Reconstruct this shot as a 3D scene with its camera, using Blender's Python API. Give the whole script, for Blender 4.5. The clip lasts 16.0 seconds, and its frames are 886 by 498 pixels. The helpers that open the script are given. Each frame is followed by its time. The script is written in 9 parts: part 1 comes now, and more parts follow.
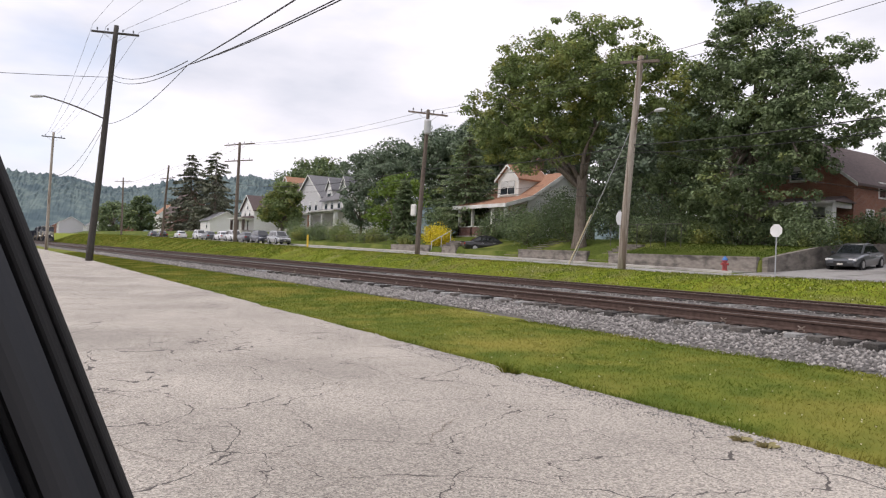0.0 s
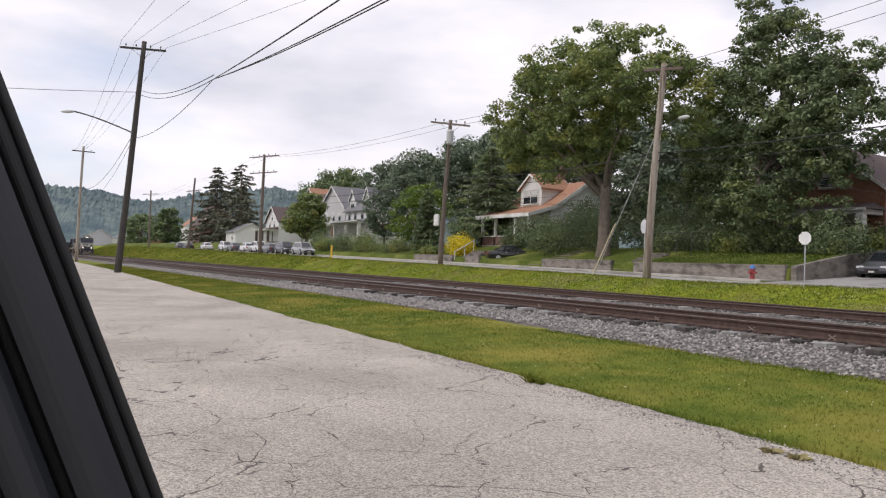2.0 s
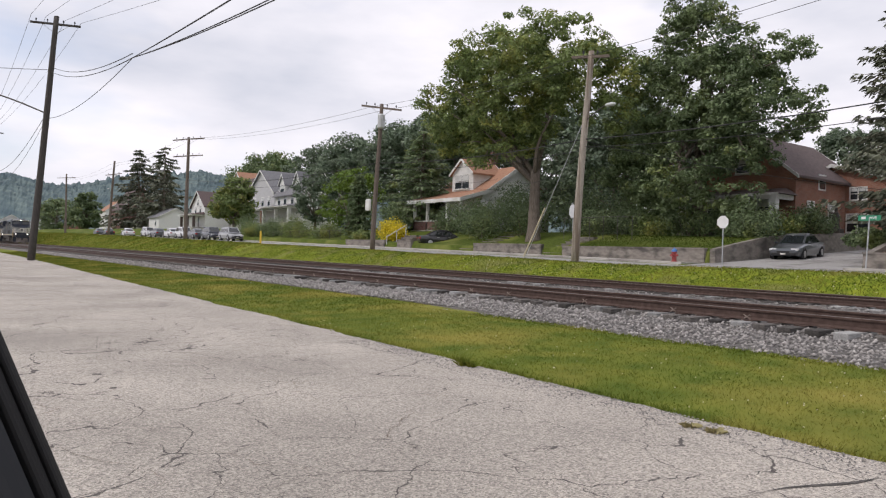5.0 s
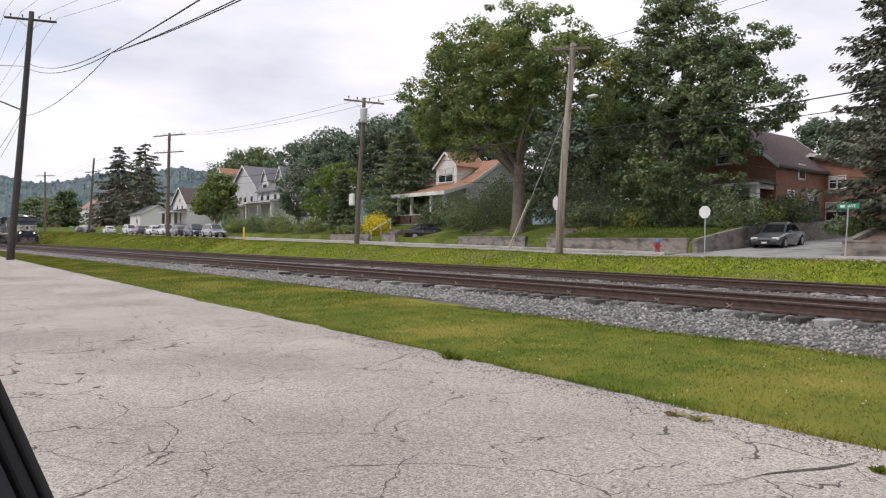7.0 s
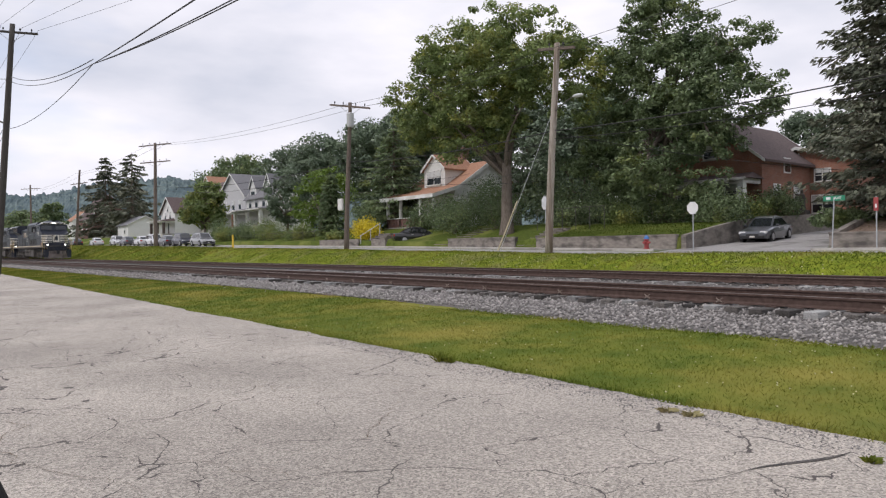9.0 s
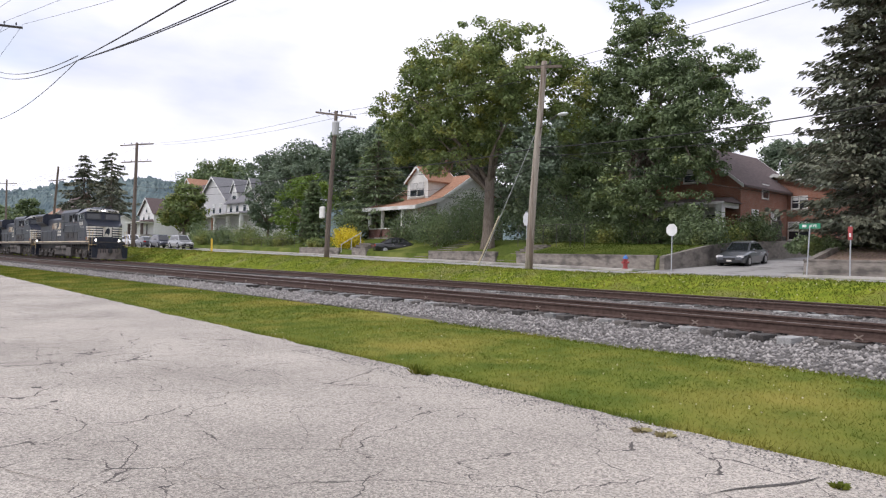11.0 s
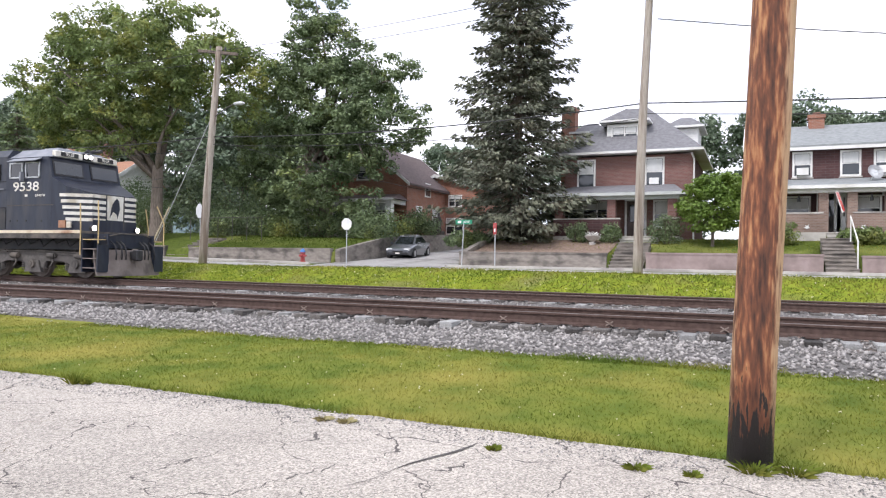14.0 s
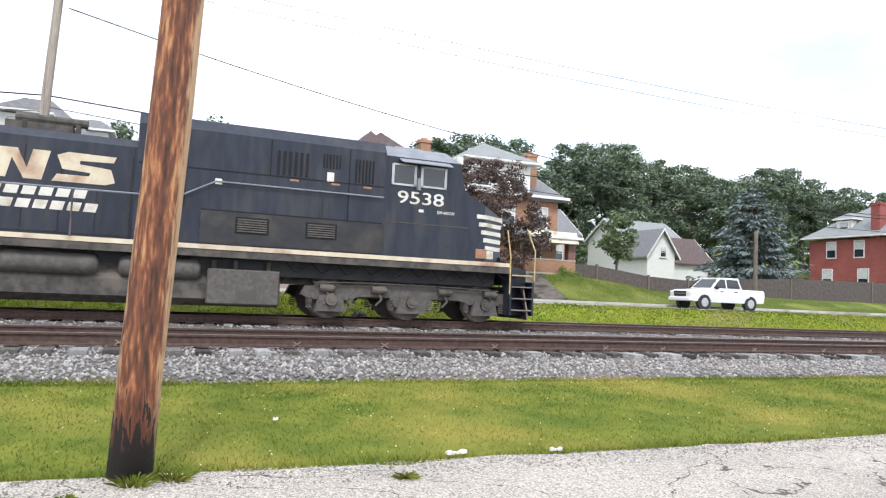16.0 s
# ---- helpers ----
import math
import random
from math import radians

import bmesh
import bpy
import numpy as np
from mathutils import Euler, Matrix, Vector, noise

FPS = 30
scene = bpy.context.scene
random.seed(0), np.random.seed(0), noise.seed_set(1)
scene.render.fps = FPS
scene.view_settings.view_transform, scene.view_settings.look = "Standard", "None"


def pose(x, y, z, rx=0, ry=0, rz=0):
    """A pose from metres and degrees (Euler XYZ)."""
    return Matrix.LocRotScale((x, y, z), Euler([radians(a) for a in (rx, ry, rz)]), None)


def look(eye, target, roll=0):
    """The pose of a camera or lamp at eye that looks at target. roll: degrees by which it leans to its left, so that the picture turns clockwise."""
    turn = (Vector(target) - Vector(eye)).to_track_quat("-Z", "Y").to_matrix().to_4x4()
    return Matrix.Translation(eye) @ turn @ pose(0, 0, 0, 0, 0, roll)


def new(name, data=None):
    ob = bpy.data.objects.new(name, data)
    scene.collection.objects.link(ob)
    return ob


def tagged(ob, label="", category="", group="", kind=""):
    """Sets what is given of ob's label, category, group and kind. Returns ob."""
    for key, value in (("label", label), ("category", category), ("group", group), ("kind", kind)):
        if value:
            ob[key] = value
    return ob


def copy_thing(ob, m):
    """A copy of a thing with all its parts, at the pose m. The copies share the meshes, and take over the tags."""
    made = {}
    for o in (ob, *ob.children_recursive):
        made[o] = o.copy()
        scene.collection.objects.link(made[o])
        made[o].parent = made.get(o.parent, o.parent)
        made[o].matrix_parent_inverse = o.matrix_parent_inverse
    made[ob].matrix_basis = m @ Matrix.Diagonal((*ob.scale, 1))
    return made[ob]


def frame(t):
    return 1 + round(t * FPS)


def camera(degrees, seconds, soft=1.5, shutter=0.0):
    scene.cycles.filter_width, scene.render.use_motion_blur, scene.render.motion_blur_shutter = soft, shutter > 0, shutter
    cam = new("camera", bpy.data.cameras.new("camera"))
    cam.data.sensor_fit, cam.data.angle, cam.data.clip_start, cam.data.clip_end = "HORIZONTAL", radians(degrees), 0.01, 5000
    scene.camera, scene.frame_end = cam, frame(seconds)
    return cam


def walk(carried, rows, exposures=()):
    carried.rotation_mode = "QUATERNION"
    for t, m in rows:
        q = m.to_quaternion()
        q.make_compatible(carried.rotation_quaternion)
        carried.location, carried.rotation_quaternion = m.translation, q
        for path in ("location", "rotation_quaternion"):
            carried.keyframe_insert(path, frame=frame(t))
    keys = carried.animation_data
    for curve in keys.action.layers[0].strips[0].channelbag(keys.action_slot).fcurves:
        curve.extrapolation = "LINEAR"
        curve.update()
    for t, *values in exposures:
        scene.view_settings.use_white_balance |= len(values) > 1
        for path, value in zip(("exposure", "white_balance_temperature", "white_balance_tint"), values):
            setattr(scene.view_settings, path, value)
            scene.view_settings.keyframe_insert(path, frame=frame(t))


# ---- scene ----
# camera: hand-held at the open window of a parked car
EYE = 1.35
cam = camera(64.94, 16.0, soft=1.2)
PATH = [  # seconds, yaw to the left, pitch up, roll
    (0.0, 57.69, 0.5, 2.37), (0.5, 61.1, 2.97, 1.15), (1.0, 59.92, 1.18, 1.69), (1.5, 59.51, 1.03, 1.93),
    (2.0, 59.62, 1.24, 2.05), (2.5, 58.87, 1.47, 2.11), (3.0, 57.28, 1.92, 2.17), (3.5, 55.6, 1.46, 1.54),
    (4.0, 54.9, 1.13, 1.49), (6.5, 52.97, -0.79, 1.39), (7.0, 52.74, -0.33, 0.87), (7.5, 53.45, 0.64, 0.39),
    (8.0, 51.89, 0.88, -0.63), (8.5, 51.91, -0.13, -0.83), (11.0, 50.35, 0.91, 1.55), (11.5, 46.74, 2.09, 1.93),
    (12.0, 45.4, 2.91, 1.93), (12.5, 44.0, 1.52, 2.0), (13.0, 41.52, 0.95, 2.16), (13.5, 34.47, 1.74, 3.56),
    (14.0, 24.18, 0.95, 0.96), (14.5, 12.46, 2.82, 0.37), (14.8, 4.42, 3.76, 1.22), (15.0, -2.18, 3.95, 1.2),
    (15.2, -5.4, 3.99, 2.15), (15.5, -9.61, 4.16, 3.11), (15.6, -10.04, 3.86, 3.46), (16.0, -21.98, 3.43, 2.56),
]
OFFSETS = [(0.0, 0.0, 0.005, 0.0), (2.0, 0.0, 0.0, 0.0), (4.0, 0.0, 0.01, 0.0), (7.0, 0.0, 0.013, 0.0), (8.5, 0.0, 0.034, 0.0), (11.0, 0.0, 0.03, 0.0), (13.0, 0.0, 0.0, 0.0), (13.5, -0.04, 0.0, 0.0), (14.0, -0.05, 0.0, 0.0), (14.5, 0.02, 0.0, 0.0), (15.0, 0.055, 0.0, 0.0), (15.5, 0.065, 0.0, 0.0), (16.0, 0.03, 0.0, 0.0)]


def drift(t):
    """The small sway of the hand that holds the camera."""
    return [float(np.interp(t, [r[0] for r in OFFSETS], [r[k] for r in OFFSETS])) for k in (1, 2, 3)]


def eye_pose(t, yaw, pitch, roll):
    dx, dy, dz = drift(t)
    return pose(dx, dy, EYE + dz, 0, 0, yaw) @ pose(0, 0, 0, 90 + pitch) @ pose(0, 0, 0, 0, 0, roll)


LIGHT = [(0.0, 0.3, 6600, 17), (0.6, 0.16, 6600, 17), (2.0, 0.18, 6600, 17), (4.0, 0.1, 6550, 16), (7.0, 0.24, 6500, 16), (8.5, 0.1, 6450, 16), (11.0, 0.40, 6300, 17), (12.5, 0.57, 6230, 16), (13.5, 0.79, 6200, 16), (14.5, 1.02, 6180, 15), (16.0, 1.03, 6150, 11)]  # seconds, stops, kelvin, tint
walk(cam, [(t, eye_pose(t, y, p, r)) for t, y, p, r in PATH], LIGHT)

# ---- world and sun: bright broken overcast ----
SUN_AZ, SUN_EL = 200.0, 52.0  # degrees: azimuth from +y clockwise, height
world = bpy.data.worlds.new("sky")
scene.world = world
world.use_nodes = True
wn, wl = world.node_tree.nodes, world.node_tree.links
wn.clear()
w_out = wn.new("ShaderNodeOutputWorld")
w_sky = wn.new("ShaderNodeTexSky")
w_sky.sky_type = "NISHITA"
w_sky.sun_disc = False
w_sky.sun_elevation, w_sky.sun_rotation = radians(SUN_EL), radians(SUN_AZ)
w_blue = wn.new("ShaderNodeBackground")
w_blue.inputs[1].default_value = 0.14
wl.new(w_sky.outputs[0], w_blue.inputs[0])
w_co = wn.new("ShaderNodeTexCoord")
w_map = wn.new("ShaderNodeMapping")
w_map.inputs["Scale"].default_value = (1.3, 1.3, 4.0)
w_map.inputs["Location"].default_value = (0.35, 0.2, 0.1)
wl.new(w_co.outputs["Generated"], w_map.inputs[0])
w_n1 = wn.new("ShaderNodeTexNoise")
w_n1.inputs["Scale"].default_value, w_n1.inputs["Detail"].default_value, w_n1.inputs["Roughness"].default_value = 1.9, 6, 0.5
wl.new(w_map.outputs[0], w_n1.inputs["Vector"])
w_grey = wn.new("ShaderNodeValToRGB")
w_grey.color_ramp.elements[0].position, w_grey.color_ramp.elements[0].color = 0.33, (0.60, 0.64, 0.71, 1)
w_grey.color_ramp.elements[1].position, w_grey.color_ramp.elements[1].color = 0.62, (0.93, 0.93, 0.96, 1)
wl.new(w_n1.outputs[0], w_grey.inputs[0])
w_cloud = wn.new("ShaderNodeBackground")
w_cloud.inputs[1].default_value = 1.0
wl.new(w_grey.outputs[0], w_cloud.inputs[0])
w_n2 = wn.new("ShaderNodeTexNoise")
w_n2.inputs["Scale"].default_value, w_n2.inputs["Detail"].default_value = 1.4, 5
wl.new(w_map.outputs[0], w_n2.inputs["Vector"])
w_gap = wn.new("ShaderNodeValToRGB")
w_gap.color_ramp.elements[0].position, w_gap.color_ramp.elements[0].color = 0.34, (0.55, 0.55, 0.55, 1)
w_gap.color_ramp.elements[1].position, w_gap.color_ramp.elements[1].color = 0.46, (1, 1, 1, 1)
wl.new(w_n2.outputs[0], w_gap.inputs[0])
w_mix = wn.new("ShaderNodeMixShader")
wl.new(w_gap.outputs[0], w_mix.inputs[0])
wl.new(w_blue.outputs[0], w_mix.inputs[1])
wl.new(w_cloud.outputs[0], w_mix.inputs[2])
wl.new(w_mix.outputs[0], w_out.inputs[0])

sun = new("sun", bpy.data.lights.new("sun", "SUN"))
sun.data.energy, sun.data.angle, sun.data.color = 1.3, radians(14), (1.0, 0.95, 0.88)
_az, _el = radians(SUN_AZ), radians(SUN_EL)
sun.matrix_basis = look((60 * math.sin(_az) * math.cos(_el), 60 * math.cos(_az) * math.cos(_el), 60 * math.sin(_el)), (0, 0, 0))

# ---- materials ----
def mat(name, c1, c2=None, scale=3.0, rough=0.8, bump=0.0, bscale=40.0, metal=0.0, spots=None, spot_scale=0.6, spot_at=(0.5, 0.65),
        rand=0.0, detail=6, stretch=(1, 1, 1), coat=0.0, transl=0.0, spec=0.5, island=False):
    """A two-scale procedural surface: c1 to c2 by fine noise, broad stains towards spots, fine relief."""
    m = bpy.data.materials.new(name)
    m.use_nodes = True
    n, l = m.node_tree.nodes, m.node_tree.links
    b = n["Principled BSDF"]
    b.inputs["Roughness"].default_value, b.inputs["Metallic"].default_value = rough, metal
    b.inputs["Coat Weight"].default_value, b.inputs["Specular IOR Level"].default_value = coat, spec
    c2 = c2 or tuple(v * 0.75 for v in c1)
    co = n.new("ShaderNodeTexCoord")
    mp = n.new("ShaderNodeMapping")
    mp.inputs["Scale"].default_value = stretch
    l.new(co.outputs["Object"], mp.inputs[0])
    nz = n.new("ShaderNodeTexNoise")
    nz.inputs["Scale"].default_value, nz.inputs["Detail"].default_value = scale, detail
    l.new(mp.outputs[0], nz.inputs["Vector"])
    ramp = n.new("ShaderNodeValToRGB")
    ramp.color_ramp.elements[0].position, ramp.color_ramp.elements[1].position = 0.35, 0.65
    ramp.color_ramp.elements[0].color, ramp.color_ramp.elements[1].color = (*c1, 1), (*c2, 1)
    l.new(nz.outputs[0], ramp.inputs[0])
    out = ramp.outputs[0]
    if spots:
        n2 = n.new("ShaderNodeTexNoise")
        n2.inputs["Scale"].default_value, n2.inputs["Detail"].default_value = spot_scale, 5
        l.new(mp.outputs[0], n2.inputs["Vector"])
        r2 = n.new("ShaderNodeValToRGB")
        r2.color_ramp.elements[0].position, r2.color_ramp.elements[1].position = spot_at
        l.new(n2.outputs[0], r2.inputs[0])
        mx = n.new("ShaderNodeMix")
        mx.data_type = "RGBA"
        l.new(r2.outputs[0], mx.inputs[0])
        l.new(out, mx.inputs[6])
        mx.inputs[7].default_value = (*spots, 1)
        out = mx.outputs[2]
    if rand:
        src = n.new("ShaderNodeNewGeometry").outputs["Random Per Island"] if island else n.new("ShaderNodeObjectInfo").outputs["Random"]
        mr = n.new("ShaderNodeMapRange")
        mr.inputs[3].default_value, mr.inputs[4].default_value = 1 - rand, 1 + rand
        l.new(src, mr.inputs[0])
        hs = n.new("ShaderNodeHueSaturation")
        l.new(mr.outputs[0], hs.inputs["Value"])
        l.new(out, hs.inputs["Color"])
        out = hs.outputs[0]
    l.new(out, b.inputs["Base Color"])
    if bump:
        nb = n.new("ShaderNodeTexNoise")
        nb.inputs["Scale"].default_value, nb.inputs["Detail"].default_value = bscale, 4
        l.new(mp.outputs[0], nb.inputs["Vector"])
        bp = n.new("ShaderNodeBump")
        bp.inputs["Strength"].default_value, bp.inputs["Distance"].default_value = bump, 0.02
        l.new(nb.outputs[0], bp.inputs["Height"])
        l.new(bp.outputs[0], b.inputs["Normal"])
    if transl:
        tr = n.new("ShaderNodeBsdfTranslucent")
        l.new(out, tr.inputs[0])
        ms = n.new("ShaderNodeMixShader")
        ms.inputs[0].default_value = transl
        l.new(b.outputs[0], ms.inputs[1])
        l.new(tr.outputs[0], ms.inputs[2])
        l.new(ms.outputs[0], n["Material Output"].inputs[0])
    return m


def brick_mat(name, c1, c2, mortar, w=0.21, h=0.075, joint=0.010, rough=0.85, axis="xz"):
    """Brickwork at true size; axis names the wall's plane."""
    m = mat(name, c1, c2, 2.0, rough)
    n, l = m.node_tree.nodes, m.node_tree.links
    b = n["Principled BSDF"]
    co = n.new("ShaderNodeTexCoord")
    sep, com = n.new("ShaderNodeSeparateXYZ"), n.new("ShaderNodeCombineXYZ")
    add = n.new("ShaderNodeMath")
    l.new(co.outputs["Object"], sep.inputs[0])
    l.new(sep.outputs[0], add.inputs[0])
    l.new(sep.outputs[1], add.inputs[1])
    l.new(add.outputs[0], com.inputs[0])
    l.new(sep.outputs[2], com.inputs[1])
    bt = n.new("ShaderNodeTexBrick")
    bt.inputs["Scale"].default_value = 1.0
    bt.inputs["Brick Width"].default_value, bt.inputs["Row Height"].default_value = w, h
    bt.inputs["Mortar Size"].default_value, bt.inputs["Mortar Smooth"].default_value = joint, 0.3
    bt.inputs["Color1"].default_value, bt.inputs["Color2"].default_value, bt.inputs["Mortar"].default_value = (*c1, 1), (*c2, 1), (*mortar, 1)
    l.new(com.outputs[0], bt.inputs["Vector"])
    nz = n.new("ShaderNodeTexNoise")
    nz.inputs["Scale"].default_value, nz.inputs["Detail"].default_value = 0.7, 7
    l.new(co.outputs["Object"], nz.inputs["Vector"])
    mr = n.new("ShaderNodeMapRange")
    mr.inputs[1].default_value, mr.inputs[2].default_value, mr.inputs[3].default_value, mr.inputs[4].default_value = 0.3, 0.7, 0.78, 1.15
    l.new(nz.outputs[0], mr.inputs[0])
    hs = n.new("ShaderNodeHueSaturation")
    l.new(mr.outputs[0], hs.inputs["Value"])
    l.new(bt.outputs[0], hs.inputs["Color"])
    l.new(hs.outputs[0], b.inputs["Base Color"])
    bp = n.new("ShaderNodeBump")
    bp.inputs["Strength"].default_value, bp.inputs["Distance"].default_value, bp.invert = 0.6, 0.006, True
    l.new(bt.outputs["Fac"], bp.inputs["Height"])
    l.new(bp.outputs[0], b.inputs["Normal"])
    return m


def line_mat(name, c1, c2, pitch, rough=0.6, vertical=False, dark=0.6):
    """Clapboard, shingle courses or boards: lines at a pitch in metres, with fine noise."""
    m = mat(name, c1, c2, 5.0, rough, 0.15, 60)
    n, l = m.node_tree.nodes, m.node_tree.links
    b = n["Principled BSDF"]
    src = b.inputs["Base Color"].links[0].from_socket
    co = n.new("ShaderNodeTexCoord")
    sep = n.new("ShaderNodeSeparateXYZ")
    l.new(co.outputs["Object"], sep.inputs[0])
    md = n.new("ShaderNodeMath")
    md.operation = "FRACT"
    mu = n.new("ShaderNodeMath")
    mu.operation = "MULTIPLY"
    mu.inputs[1].default_value = 1 / pitch
    l.new(sep.outputs[0 if vertical else 2], mu.inputs[0])
    l.new(mu.outputs[0], md.inputs[0])
    rp = n.new("ShaderNodeValToRGB")
    rp.color_ramp.elements[0].position, rp.color_ramp.elements[0].color = 0.0, (dark, dark, dark, 1)
    rp.color_ramp.elements[1].position, rp.color_ramp.elements[1].color = 0.16, (1, 1, 1, 1)
    l.new(md.outputs[0], rp.inputs[0])
    mx = n.new("ShaderNodeMix")
    mx.data_type, mx.blend_type = "RGBA", "MULTIPLY"
    mx.inputs[0].default_value = 1.0
    l.new(src, mx.inputs[6])
    l.new(rp.outputs[0], mx.inputs[7])
    l.new(mx.outputs[2], b.inputs["Base Color"])
    return m


def glass_mat(name, tint=(0.02, 0.025, 0.03), rough=0.06):
    m = mat(name, tint, tuple(v * 1.6 for v in tint), 0.8, rough, spec=0.8)
    return m


def glow_mat(name, colour, strength):
    m = bpy.data.materials.new(name)
    m.use_nodes = True
    b = m.node_tree.nodes["Principled BSDF"]
    b.inputs["Base Color"].default_value = (*colour, 1)
    b.inputs["Emission Color"].default_value = (*colour, 1)
    b.inputs["Emission Strength"].default_value = strength
    return m


def asphalt_mat(name, c1, c2, crack=True):
    """Worn chip-seal asphalt: pale stone chips in grey binder, patches and branching cracks."""
    m = mat(name, c1, c2, 0.5, 0.9, spots=tuple(v * 0.7 for v in c1), spot_scale=0.22, spot_at=(0.52, 0.75))
    n, l = m.node_tree.nodes, m.node_tree.links
    b = n["Principled BSDF"]
    src = b.inputs["Base Color"].links[0].from_socket
    co = n.new("ShaderNodeTexCoord")
    chip = n.new("ShaderNodeTexVoronoi")
    chip.inputs["Scale"].default_value = 88
    l.new(co.outputs["Object"], chip.inputs["Vector"])
    cr = n.new("ShaderNodeMapRange")
    cr.inputs[3].default_value, cr.inputs[4].default_value = 0.34, 1.62
    l.new(chip.outputs["Color"], cr.inputs[0])
    hs = n.new("ShaderNodeHueSaturation")
    l.new(cr.outputs[0], hs.inputs["Value"])
    l.new(src, hs.inputs["Color"])
    out = hs.outputs[0]
    if crack:
        warp = n.new("ShaderNodeTexNoise")
        warp.inputs["Scale"].default_value, warp.inputs["Detail"].default_value = 1.3, 8
        l.new(co.outputs["Object"], warp.inputs["Vector"])
        mixv = n.new("ShaderNodeMix")
        mixv.data_type = "RGBA"
        mixv.inputs[0].default_value = 0.45
        l.new(co.outputs["Object"], mixv.inputs[6])
        l.new(warp.outputs["Color"], mixv.inputs[7])
        for sc, wide in ((0.6, 0.0058), (1.7, 0.0044)):
            v = n.new("ShaderNodeTexVoronoi")
            v.feature = "DISTANCE_TO_EDGE"
            v.inputs["Scale"].default_value = sc
            l.new(mixv.outputs[2], v.inputs["Vector"])
            w2 = n.new("ShaderNodeTexNoise")
            w2.inputs["Scale"].default_value, w2.inputs["Detail"].default_value = 1.5 * sc + 0.9, 5
            l.new(co.outputs["Object"], w2.inputs["Vector"])
            wr = n.new("ShaderNodeMapRange")
            wr.inputs[1].default_value, wr.inputs[2].default_value = 0.40, 0.62
            wr.inputs[3].default_value, wr.inputs[4].default_value = 0.0, wide * sc
            l.new(w2.outputs[0], wr.inputs[0])
            lt = n.new("ShaderNodeMath")
            lt.operation = "LESS_THAN"
            l.new(v.outputs["Distance"], lt.inputs[0])
            l.new(wr.outputs[0], lt.inputs[1])
            mx = n.new("ShaderNodeMix")
            mx.data_type = "RGBA"
            l.new(lt.outputs[0], mx.inputs[0])
            l.new(out, mx.inputs[6])
            mx.inputs[7].default_value = (0.085, 0.075, 0.068, 1)
            out = mx.outputs[2]
    l.new(out, b.inputs["Base Color"])
    bp = n.new("ShaderNodeBump")
    bp.inputs["Strength"].default_value, bp.inputs["Distance"].default_value = 0.5, 0.008
    l.new(chip.outputs["Distance"], bp.inputs["Height"])
    l.new(bp.outputs[0], b.inputs["Normal"])
    return m


